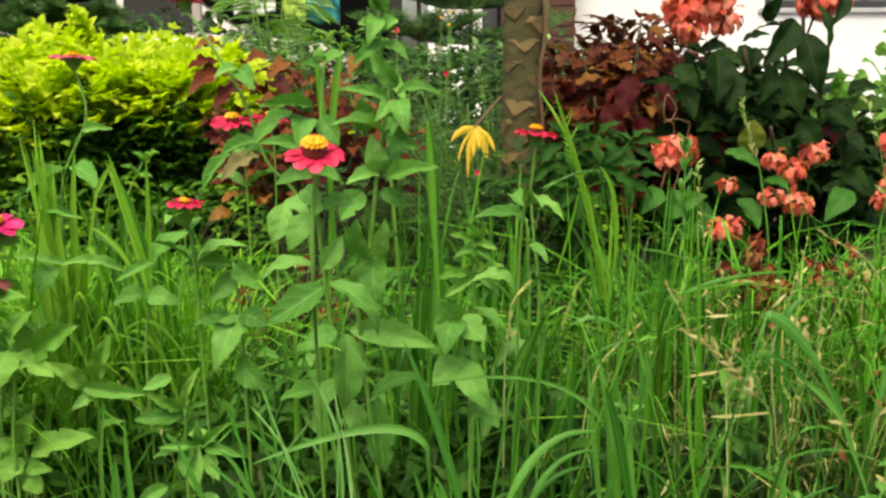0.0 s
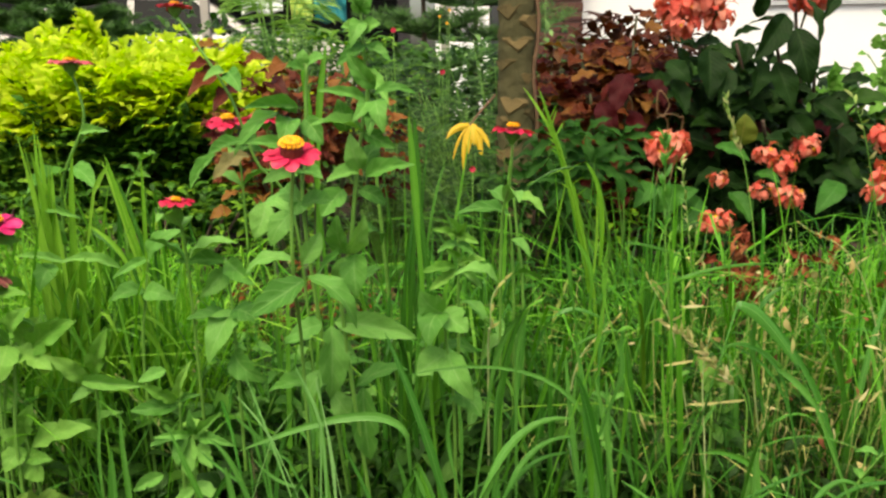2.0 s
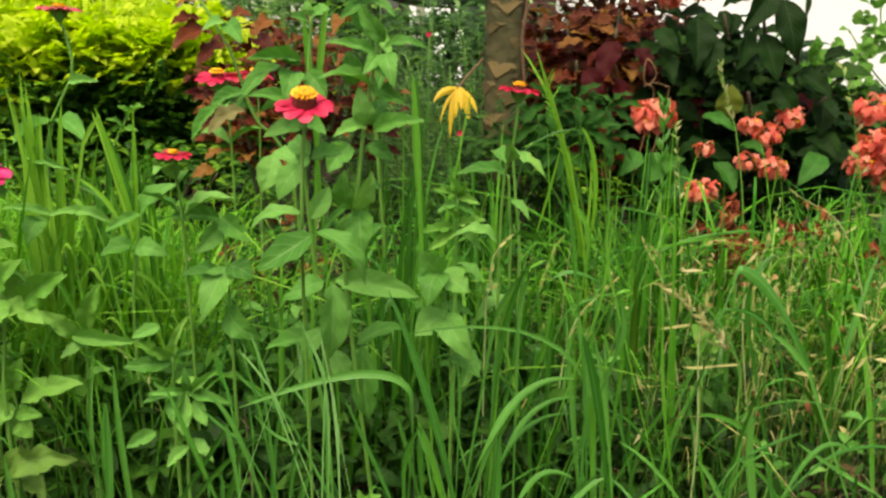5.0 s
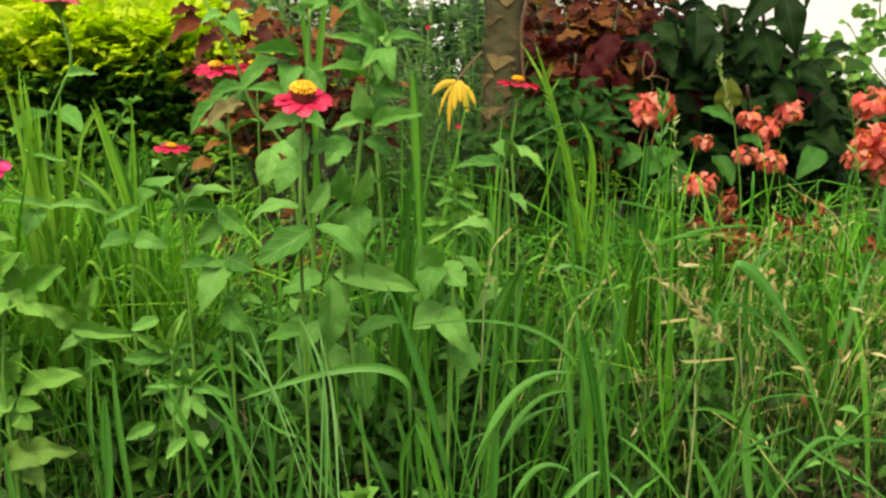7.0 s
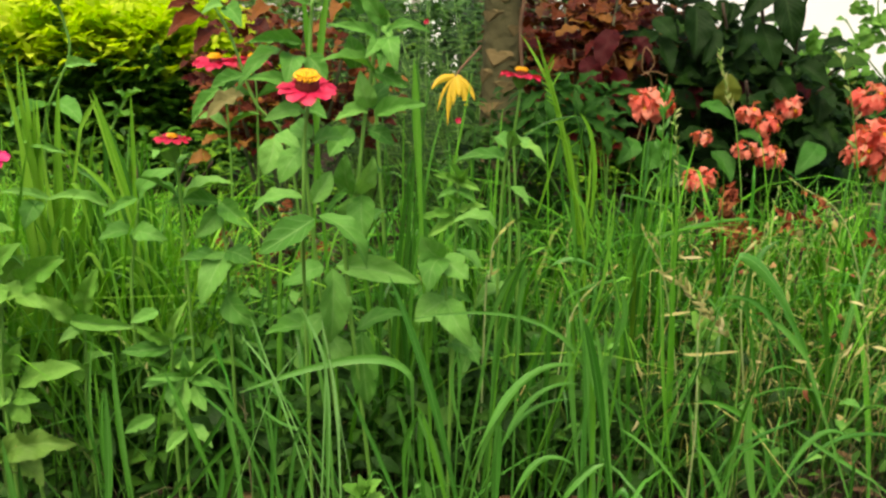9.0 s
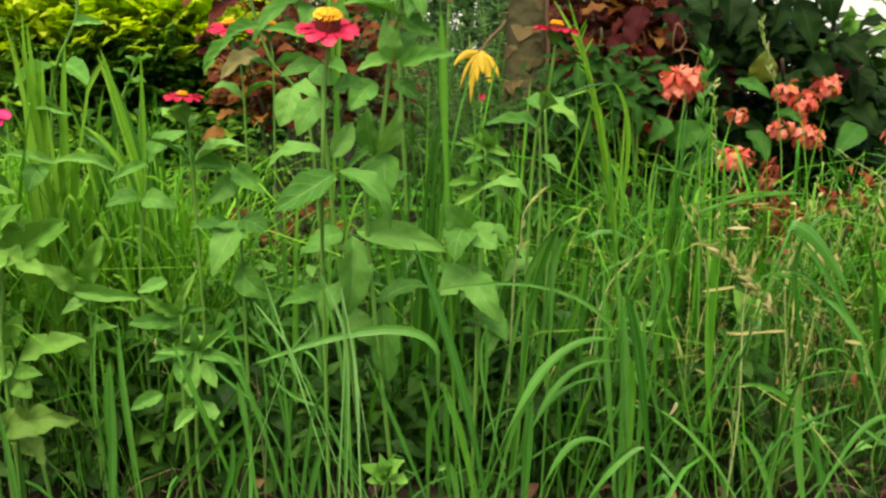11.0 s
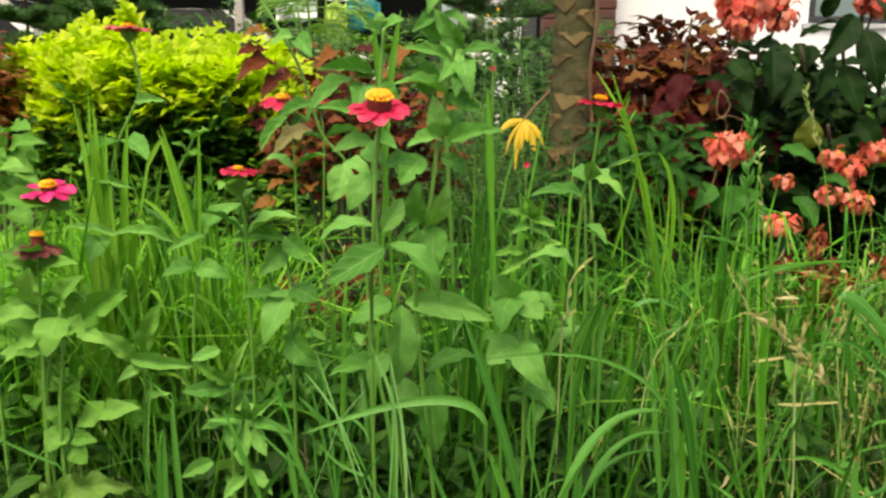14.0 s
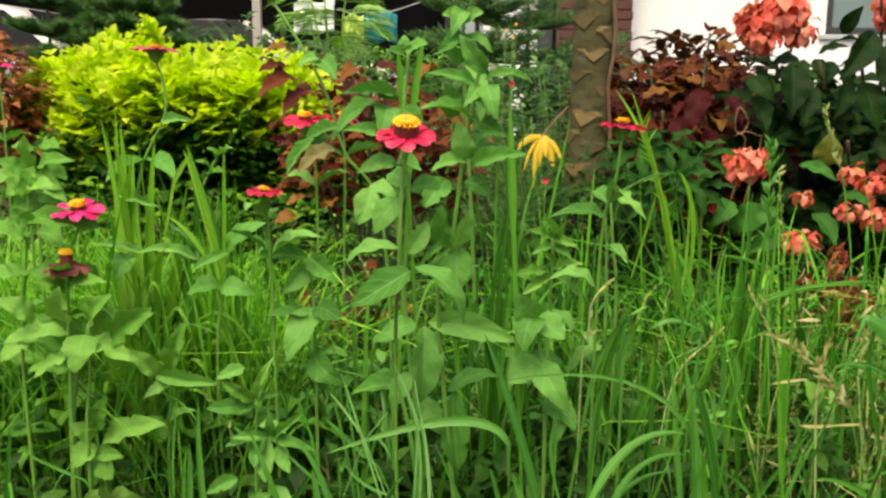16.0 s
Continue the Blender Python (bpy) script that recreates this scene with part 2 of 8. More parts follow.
FEATHER = leaf_material("feathery_leaf", [(0.0, (0.014, 0.055, 0.011)), (0.6, (0.04, 0.125, 0.024)), (0.85, (0.1, 0.23, 0.055)), (1.0, (0.24, 0.4, 0.15))], (0.1, 0.2, 0.08), 0.1, 0.5, True, 0.2, spots=0.0)
CONIFER = leaf_material("conifer_needle", [(0.0, (0.015, 0.06, 0.015)), (1.0, (0.1, 0.25, 0.05))], (0.05, 0.1, 0.04), 0.1, 0.5, True, 0.2, spots=0.0)
PALM = leaf_material("palm_leaflet", [(0.0, (0.154, 0.357, 0.056)), (1.0, (0.350, 0.578, 0.168))], (0.2, 0.35, 0.12), 0.2, 0.45, True, 0.25, spots=0.0)
LITTER = leaf_material("dry_litter", [(0.0, (0.03, 0.018, 0.01)), (0.7, (0.1, 0.05, 0.022)), (1.0, (0.3, 0.18, 0.08))], (0.2, 0.12, 0.06), 0.2, 0.8, True, 0.1, spots=0.4)
STEM = plain_material("green_stem", (0.15, 0.33, 0.055), (0.09, 0.23, 0.03), 60.0, 0.5)
DARK_STEM = plain_material("dark_stem", (0.05, 0.1, 0.03), (0.07, 0.05, 0.03), 60.0, 0.6)
PALE_STEM = plain_material("pale_stalk", (0.36, 0.42, 0.18), (0.24, 0.34, 0.12), 60.0, 0.6)
TENDRIL = plain_material("pinkish_stalk", (0.34, 0.2, 0.1), (0.22, 0.13, 0.06), 60.0, 0.6)
DRY_STALK = plain_material("dry_stalk", (0.2, 0.11, 0.06), (0.08, 0.045, 0.025), 40.0, 0.85)
WOOD = plain_material("woody_stem", (0.12, 0.08, 0.05), (0.05, 0.035, 0.025), 50.0, 0.8)
CONE = plain_material("disc_cone", (0.27, 0.035, 0.018), (0.09, 0.014, 0.01), 400.0, 0.7, 0.8)
FLORET = plain_material("yellow_floret", (0.85, 0.5, 0.008), (0.75, 0.33, 0.004), 300.0, 0.5)
SOIL = plain_material("soil", (0.06, 0.04, 0.025), (0.02, 0.014, 0.01), 26.0, 0.95, 0.9, 0.02, spec=0.15)
BARK = plain_material("papaya_bark", (0.105, 0.092, 0.042), (0.036, 0.036, 0.015), 38.0, 0.9, 0.9, 0.01, spec=0.2)
SCAR = plain_material("leaf_scar", (0.21, 0.155, 0.072), (0.09, 0.07, 0.033), 60.0, 0.85, 0.5, 0.003, spec=0.2)
scar_nt = SCAR.node_tree
scar_b = scar_nt.nodes["Principled BSDF"]
scar_link = scar_b.inputs["Base Color"].links[0].from_socket
scar_pick = ramp(scar_nt, scar_nt.nodes.new("ShaderNodeObjectInfo").outputs["Random"], [(0.0, (0.4, 0.42, 0.34)), (1.0, (1.1, 1.05, 0.95))])
scar_nt.links.new(mix(scar_nt, scar_link, scar_pick, 1.0, "MULTIPLY"), scar_b.inputs["Base Color"])
WHITE_WALL = plain_material("white_render", (0.86, 0.87, 0.87), (0.78, 0.79, 0.8), 3.0, 0.8, 0.1)
GREY_WALL = plain_material("grey_render", (0.5, 0.52, 0.54), (0.36, 0.38, 0.4), 3.0, 0.8, 0.1)
# Near-black so that the carport's inner shade sits in the wall colour.
SHADE_WALL = plain_material("carport_shade", (0.03, 0.027, 0.028), (0.015, 0.014, 0.016), 3.0, 0.85, 0.1)
BRICK = plain_material("brick_clay", (0.13, 0.045, 0.035), (0.06, 0.025, 0.02), 20.0, 0.85, 0.5, 0.004)
MORTAR = plain_material("mortar", (0.16, 0.12, 0.11), (0.1, 0.08, 0.07), 40.0, 0.9)
FRAME = plain_material("dark_window_frame", (0.05, 0.055, 0.06), (0.03, 0.03, 0.035), 12.0, 0.5)
TEAL = plain_material("teal_cloth", (0.008, 0.22, 0.23), (0.005, 0.15, 0.17), 9.0, 0.8, 0.3, 0.01)
LIME = plain_material("lime_cloth", (0.42, 0.56, 0.12), (0.34, 0.48, 0.09), 9.0, 0.8, 0.3, 0.01)
WHITE_CLOTH = plain_material("white_cloth", (0.75, 0.8, 0.76), (0.6, 0.66, 0.62), 9.0, 0.8, 0.3, 0.01)
CAR_PAINT = plain_material("pale_car_paint", (0.55, 0.53, 0.51), (0.5, 0.48, 0.47), 2.0, 0.25, 0.0)
RUBBER = plain_material("tyre_rubber", (0.02, 0.02, 0.02), (0.012, 0.012, 0.012), 60.0, 0.9)
METAL = plain_material("grey_steel", (0.42, 0.42, 0.43), (0.33, 0.33, 0.34), 20.0, 0.4, 0.1, 0.001, 0.8)
POST = plain_material("pale_post", (0.42, 0.4, 0.36), (0.3, 0.28, 0.25), 20.0, 0.7)
GLASS, _, GLASS_B = shader("tinted_glass", 0.25, 0.03)
GLASS_B.inputs["Base Color"].default_value = (0.012, 0.013, 0.014, 1)
PANE, _, PANE_B = shader("grey_window_pane", 0.12, 0.8)
PANE_B.inputs["Base Color"].default_value = (0.16, 0.22, 0.23, 1)

# ---- mesh helpers ----


def mesh_from(name, verts, faces, mat, uvs=None, smooth=True):
    me = bpy.data.meshes.new(name)
    me.from_pydata(verts, [], faces)
    if uvs is not None:
        lay = me.uv_layers.new(name="UVMap")
        idx = np.empty(len(me.loops), dtype=np.int32)
        me.loops.foreach_get("vertex_index", idx)
        lay.data.foreach_set("uv", np.asarray(uvs, dtype=np.float32)[idx].ravel())
    if smooth:
        me.polygons.foreach_set("use_smooth", np.ones(len(me.polygons), dtype=bool))
    me.materials.append(mat)
    me.update()
    return me


def part(name, data, material, parent, label="", m=None):
    """Links a bmesh or a mesh as one mesh object under a thing or a part."""
    if isinstance(data, bmesh.types.BMesh):
        me = bpy.data.meshes.new(name)
        data.to_mesh(me)
        data.free()
        if material:
            me.materials.append(material)
        data = me
    ob = new(name, data)
    ob.parent = parent
    if m is not None:
        ob.matrix_basis = m
    if label:
        tagged(ob, label)
    return ob


def thing(name, label, category, at=(0, 0, 0), group="", kind=""):
    ob = new(name)
    ob.empty_display_size = 0.05
    ob.location = at
    return tagged(ob, label, category, group, kind)


class Geo:
    """Gathers vertices, faces and uvs of many small pieces into one mesh."""

    def __init__(self):
        self.v, self.f, self.uv = [], [], []

    def grid(self, rows, uvrows):
        """rows: lists of points of equal length, joined into quads."""
        o, n = len(self.v), len(rows[0])
        for r, q in zip(rows, uvrows):
            self.v.extend(r)
            self.uv.extend(q)
        for i in range(len(rows) - 1):
            for j in range(n - 1):
                a = o + i * n + j
                self.f.append((a, a + 1, a + n + 1, a + n))

    def tube(self, pts, radii, sides=6):
        pts = [Vector(p) for p in pts]
        o = len(self.v)
        ref = Vector((0.31, 0.9, 0.13))
        for i, p in enumerate(pts):
            d = (pts[min(i + 1, len(pts) - 1)] - pts[max(i - 1, 0)]).normalized()
            s = d.cross(ref).normalized()
            u = s.cross(d)
            for k in range(sides):
                a = 2 * math.pi * k / sides
                self.v.append(tuple(p + (s * math.cos(a) + u * math.sin(a)) * radii[i]))
                self.uv.append((k / sides, i / max(1, len(pts) - 1)))
        for i in range(len(pts) - 1):
            for k in range(sides):
                a, b = o + i * sides + k, o + i * sides + (k + 1) % sides
                self.f.append((a, b, b + sides, a + sides))
        self.f.append(tuple(o + k for k in range(sides))[::-1])
        e = o + (len(pts) - 1) * sides
        self.f.append(tuple(e + k for k in range(sides)))

    def blade(self, base, mid, tip, width, side, n=6, fold=0.25, root=None):
        """A grass blade along a bent line, folded along its middle, with a straight foot from its root if one is given."""
        base, mid, tip, side = Vector(base), Vector(mid), Vector(tip), Vector(side)
        rows, uvr = [], []
        if root is not None:
            d = (base - root).normalized()
            s = (side - d * side.dot(d)).normalized()
            up = s.cross(d)
            for k in range(3):
                c, w = root.lerp(base, k / 3), width * 0.5 * (0.35 + 0.07 * k)
                rows.append([tuple(c - s * w + up * w * fold), tuple(c - up * w * fold), tuple(c + s * w + up * w * fold)])
                uvr.append([(0.06, 0.02 * k), (0.5, 0.02 * k), (0.94, 0.02 * k)])
        for i in range(n + 1):
            t = i / n
            c = base * (1 - t) ** 2 + mid * (2 * t * (1 - t)) + tip * t * t
            d = ((mid - base) * (1 - t) + (tip - mid) * t).normalized()
            s = (side - d * side.dot(d)).normalized()
            up = s.cross(d)
            w = width * 0.5 * (0.55 + 0.45 * min(1, t * 3)) * (1 - t ** 3.0) ** 0.75 + 0.0002
            rows.append([tuple(c - s * w + up * w * fold), tuple(c - up * w * fold), tuple(c + s * w + up * w * fold)])
            uvr.append([(0.06, t), (0.5, t), (0.94, t)])
        self.grid(rows, uvr)

    def flat_leaf(self, base, tip, width, normal, bend=0.15, n=4, fold=0.2):
        """A small leaf of a crown."""
        base, tip, normal = Vector(base), Vector(tip), Vector(normal)
        d = tip - base
        ln = d.length
        d = d / ln
        s = d.cross(normal).normalized()
        up = s.cross(d)
        rows, uvr = [], []
        for i in range(n + 1):
            t = i / n
            w = width * 0.5 * math.sin(math.pi * min(1, 0.06 + t * 0.94) ** 0.8) if 0 < i < n else width * 0.04
            c = base + d * ln * t + up * ln * bend * 4 * t * (1 - t)
            rows.append([tuple(c - s * w + up * w * fold), tuple(c), tuple(c + s * w + up * w * fold)])
            uvr.append([(0.06, t), (0.5, t), (0.94, t)])
        self.grid(rows, uvr)

    def mesh(self, name, mat):
        return mesh_from(name, self.v, self.f, mat, self.uv)


def bez(pts, n=12):
    """A smooth line through the given points."""
    p = [Vector(q) for q in pts]
    p = [p[0] * 2 - p[1]] + p + [p[-1] * 2 - p[-2]]
    out = []
    for i in range(1, len(p) - 2):
        for k in range(n):
            t = k / n
            a, b, c, d = p[i - 1], p[i], p[i + 1], p[i + 2]
            out.append(0.5 * ((2 * b) + (c - a) * t + (2 * a - 5 * b + 4 * c - d) * t * t + (3 * b - a - 3 * c + d) * t ** 3))
    out.append(p[-2])
    return out


def unit_leaf(name, mat, widest=0.38, bend=0.12, fold=0.18, ripple=0.0, serrate=0.0, nl=12, nw=3, seed=0, curl=0.0, notch=0.0, power=1.05, petal=False, rag=0.0, bites=0):
    """A leaf of length 1 along +y and width 1 along x, both ends on y, arched to +z."""
    r = random.Random(seed)
    ph = r.random() * 6
    rows, uvr = [], []
    edge = {s: [1 - rag * r.random() for _ in range(nl + 1)] for s in (-1, 1)}
    for _ in range(bites):
        sd, at = r.choice((-1, 1)), r.randint(3, nl - 3)
        edge[sd][at] *= 0.62
    bow = r.uniform(-1, 1) * rag
    for i in range(nl + 1):
        t = i / nl
        # outline: widest at 'widest', pointed or rounded tip
        e = math.log(0.5) / math.log(widest)
        w = 0.5 * math.sin(math.pi * max(0.0, min(1.0, t ** e))) ** power
        if petal:
            w = 0.5 * (0.3 + 0.7 * min(1.0, t / 0.55) ** 0.8) * math.sqrt(max(0.08, 1 - max(0.0, (t - 0.62) / 0.39) ** 2))
        elif i == 0:
            w = 0.03
        elif i == nl:
            w = 0.004
        if serrate and i % 2:
            w *= 1 - serrate
        z0 = 4 * bend * t * (1 - t) - curl * t * t * t
        row, q = [], []
        for k in range(-nw, nw + 1):
            u = k / nw
            z = z0 + fold * abs(u) * w * 2 - 0.12 * fold * u * u + ripple * math.sin(t * 17 + ph + (2.0 if k > 0 else 0)) * abs(u) * w * 2
            y = t - notch * (1 - abs(u)) * max(0, t - 0.8) * 2
            row.append((u * w * edge[1 if k > 0 else -1][i] + bow * 4 * t * (1 - t), y, z))
            q.append((0.5 + u * 0.46, t))
        rows.append(row)
        uvr.append(q)
    g = Geo()
    g.grid(rows, uvr)
    return g.mesh(name, mat)


def leaf_pose(base, tip, width, normal=(0, 0, 1), roll=0.0):
    """The pose that lays a unit leaf from base to tip with that width."""
    base, tip = Vector(base), Vector(tip)
    y = tip - base
    ln = y.length
    y /= ln
    x = y.cross(Vector(normal))
    if x.length < 1e-4:
        x = Vector((1, 0, 0))
    x.normalize()
    z = x.cross(y)
    m = Matrix((x, y, z)).transposed().to_4x4()
    m = m @ Matrix.Rotation(radians(roll), 4, "Y") @ Matrix.Diagonal((width, ln, ln * 0.8, 1))
    m.translation = base
    return m


ZL = [unit_leaf("zinnia_leaf", ZINNIA_LEAF, wd, b, f, 0.04, seed=s, power=pw, nl=16, rag=0.09, bites=bt, curl=cu) for s, (wd, b, f, pw, bt, cu) in enumerate(((0.41, 0.1, 0.16, 0.8, 0, 0.0), (0.36, 0.18, 0.1, 0.85, 0, 0.1), (0.44, 0.05, 0.26, 0.78, 1, 0.0), (0.4, 0.26, 0.12, 0.8, 0, 0.15), (0.38, 0.14, 0.2, 0.88, 2, 0.05), (0.46, 0.2, 0.06, 0.75, 0, 0.2)))]
PL = [unit_leaf("pale_leaf", PALE_LEAF, wd, b, f, 0.06, seed=s + 9, power=pw, nl=16, rag=0.12, bites=bt) for s, (wd, b, f, pw, bt) in enumerate(((0.43, 0.1, 0.12, 0.78, 1), (0.4, 0.18, 0.16, 0.82, 0), (0.46, 0.04, 0.2, 0.75, 2), (0.38, 0.22, 0.1, 0.85, 0)))]
CL = [unit_leaf("coleus_leaf", COLEUS_LEAF, 0.36, b, f, 0.08, 0.1, 16, seed=s, power=0.85) for s, (b, f) in enumerate(((0.12, 0.1), (0.2, 0.16), (0.28, 0.1)))]
RL = [unit_leaf("maroon_leaf", MAROON_LEAF, 0.36, b, f, 0.08, 0.1, 16, seed=s, power=0.85) for s, (b, f) in enumerate(((0.12, 0.1), (0.22, 0.14)))]
WINE = [unit_leaf("wine_leaf", WINE_LEAF, 0.36, b, f, 0.08, 0.1, 16, seed=s, power=0.85) for s, (b, f) in enumerate(((0.12, 0.1), (0.22, 0.14)))]
ML = [unit_leaf("mussaenda_leaf", MUSSAENDA_LEAF, 0.41, b, f, 0.05, nl=16, seed=s, power=0.95) for s, (b, f) in enumerate(((0.1, 0.16), (0.18, 0.1), (0.06, 0.22)))]
GL = [unit_leaf("deep_green_leaf", GREEN_LEAF, 0.42, b, f, 0.06, nl=16, seed=s, power=0.9, rag=0.08) for s, (b, f) in enumerate(((0.1, 0.16), (0.2, 0.1)))]
TL = [unit_leaf("faded_leaf", FADED_LEAF, 0.42, 0.14, 0.2, 0.1, seed=5, power=0.8, rag=0.1)]
MT = [unit_leaf("mottled_leaf", MOTTLED, 0.44, b, 0.16, 0.12, nl=16, seed=21 + n, power=0.75, rag=0.2, bites=3) for n, b in enumerate((0.1, 0.2))]
OL = [unit_leaf("olive_leaf", OLIVE_LEAF, 0.44, 0.1, 0.14, 0.05, seed=3, power=0.8)]
SL = [unit_leaf("sepal", SEPAL, 0.5, b, f, 0.13, nl=10, nw=3, seed=s, curl=c, power=0.58) for s, (b, f, c) in enumerate(((0.2, 0.2, 0.15), (0.3, 0.1, 0.35), (0.12, 0.26, 0.1)))]
LL = [unit_leaf("lime_leaf", LIME_BLADE, 0.45, 0.12, 0.14, 0.06, seed=6, power=0.75, rag=0.08)]
DSL = [unit_leaf("withered_sepal", DRY_SEPAL, 0.45, b, f, 0.2, nl=8, nw=2, seed=s, curl=c, rag=0.2) for s, (b, f, c) in enumerate(((0.3, 0.3, 0.3), (0.2, 0.5, 0.1)))]


def petal_set(mat):
    return [unit_leaf("petal", mat, 0.62, b, f, 0.03, nl=8, nw=2, seed=s, notch=0.1, petal=True, curl=c) for s, (b, f, c) in enumerate(((0.05, 0.12, 0.08), (0.09, 0.08, 0.16), (0.03, 0.16, 0.03)))]


PETALS = {"red": petal_set(RED_PETAL), "pink": petal_set(PINK_PETAL), "rose": petal_set(ROSE_PETAL), "brown": petal_set(BROWN_PETAL)}


def cone_mesh(r, h):
    """The raised brown disc of a zinnia, built of rows of small scales."""
    g = Geo()
    prof = [(0.95, 0.0), (1.0, 0.25), (0.95, 0.55), (0.82, 0.8), (0.62, 0.95), (0.3, 1.0), (0.02, 0.97)]
    rows, uvr = [], []
    for i, (a, b) in enumerate(prof):
        rows.append([(r * a * math.cos(k * math.pi / 9) * (1 + 0.05 * (k % 2)), r * a * math.sin(k * math.pi / 9) * (1 + 0.05 * (k % 2)), h * b) for k in range(19)])
        uvr.append([(k / 18, i / 6) for k in range(19)])
    g.grid(rows, uvr)
    for ring in range(4):
        zz, rr = h * (0.15 + 0.2 * ring), r * (1.0 - 0.02 * ring)
        for k in range(14):
            a = (k + 0.5 * (ring % 2)) * 2 * math.pi / 14
            d = Vector((math.cos(a), math.sin(a), 0))
            g.flat_leaf(d * rr * 0.9 + Vector((0, 0, zz - h * 0.05)), d * rr * 1.12 + Vector((0, 0, zz + h * 0.16)), r * 0.3, d + Vector((0, 0, 0.2)), 0.1, 2)
    return g.mesh("disc_cone", CONE)


def floret_mesh(r):
    """One small five-lobed yellow star floret."""
    g = Geo()
    g.tube([(0, 0, -r * 0.6), (0, 0, r * 0.5)], [r * 0.28, r * 0.4], 5)
    for k in range(5):
        a = k * 2 * math.pi / 5
        d = Vector((math.cos(a), math.sin(a), 0))
        g.flat_leaf(d * r * 0.25 + Vector((0, 0, r * 0.45)), d * r * 1.0 + Vector((0, 0, r * 0.75)), r * 0.7, (0, 0, 1), 0.15, 2)
    return g.mesh("floret", FLORET)


def flower_head(parent, at, diameter, kind="red", lean=(0, 0), petals=11, cone=0.42, label="", droop=0.0, seed=1, cr=0.25):
    """A zinnia head under its plant: green cup, each petal, brown cone and a ring of yellow florets."""
    r = random.Random(seed)
    R = diameter / 2
    g = Geo()
    g.tube([(0, 0, -R * 0.55), (0, 0, -R * 0.35), (0, 0, -R * 0.12), (0, 0, 0.0)], [R * 0.09, R * 0.22, R * 0.34, R * 0.32], 10)
    for k in range(10):
        for z, q in ((-R * 0.36, 0.26), (-R * 0.2, 0.34)):
            a = (k + (0.5 if q > 0.3 else 0)) * math.pi / 5
            d = Vector((math.cos(a), math.sin(a), 0))
            g.flat_leaf(d * R * q * 0.85 + Vector((0, 0, z)), d * R * (q + 0.08) + Vector((0, 0, z + R * 0.2)), R * 0.17, d, 0.1, 2)
    head = part("flower_head", g.mesh("flower_head", STEM), None, parent, label)
    head.matrix_basis = Matrix.Translation(at) @ pose(0, 0, 0, lean[0], lean[1], r.random() * 60)
    for k in range(petals):
        a = 2 * math.pi * (k + r.uniform(-0.16, 0.16)) / petals
        d = Vector((math.cos(a), math.sin(a), 0))
        up = r.uniform(-0.06, 0.1) - droop
        rr = R * r.uniform(0.92, 1.03)
        w = rr * r.uniform(0.52, 0.64) * (11 / petals) ** 0.6
        z = R * 0.02 * (k % 2)
        part("petal", r.choice(PETALS[kind]), None, head, "", leaf_pose(d * R * 0.18 + Vector((0, 0, z)), d * rr + Vector((0, 0, z + up * R)), w, (0, 0, 1), r.uniform(-12, 12)))
    if cone:
        part("disc_cone", cone_mesh(R * cr, R * cone * 1.5), None, head, "dark maroon seed cone")
        fm = floret_mesh(R * (0.055 + cr * 0.11))
        n = 28
        for k in range(n):
            a = 2 * math.pi * k / n
            q = R * cr * (0.98 if k % 2 else 0.72)
            zz = R * (cone * 1.5 + (-0.05 if k % 2 else 0.03))
            m = Matrix.Translation((q * math.cos(a), q * math.sin(a), zz)) @ Matrix.Rotation(a, 4, "Z") @ pose(0, 0, 0, 0, 28 if k % 2 else 10, r.random() * 70)
            part("floret", fm, None, head, "", m)
        if kind != "brown":
            for k in range(5):
                a = 2 * math.pi * k / 5
                part("floret", fm, None, head, "", Matrix.Translation((R * cr * 0.35 * math.cos(a), R * cr * 0.35 * math.sin(a), R * (cone * 1.5 + 0.03))))
    return head


def stem_part(parent, pts, r0, r1, mat=STEM, name="stem", sides=7):
    line = bez(pts, 8)
    n = len(line) - 1
    g = Geo()
    g.tube(line, [r0 + (r1 - r0) * i / n for i in range(n + 1)], sides)
    part(name, g.mesh(name, mat), None, parent)
    return line


def leaf_part(parent, meshes, base, tip, width, normal=(0, 0, 1), roll=0.0, r=rnd, name="leaf"):
    return part(name, r.choice(meshes), None, parent, "", leaf_pose(base, tip, width, normal, roll))


def along(line, f):
    x = f * (len(line) - 1)
    i = min(int(x), len(line) - 2)
    return line[i].lerp(line[i + 1], x - i)


def leaf_pairs(parent, line, fracs, size, meshes, seed, wide=0.45, lift=0.15, start=0.0):
    """Opposite leaves in crossed pairs up a stem."""
    r = random.Random(seed)
    a = start
    for f in fracs:
        p = along(line, f)
        for s in (0, math.pi):
            ang = a + s + r.uniform(-0.3, 0.3)
            ln = size * r.uniform(0.75, 1.15) * (1.0 - 0.4 * max(0, f - 0.6))
            d = Vector((math.cos(ang), math.sin(ang), lift + r.uniform(-0.35, 0.35))).normalized()
            leaf_part(parent, meshes, p + d * 0.002, p + d * ln, ln * wide * r.uniform(0.85, 1.1), (0, 0, 1), r.uniform(-25, 25), r)
        a += math.pi / 2 + r.uniform(-0.2, 0.2)


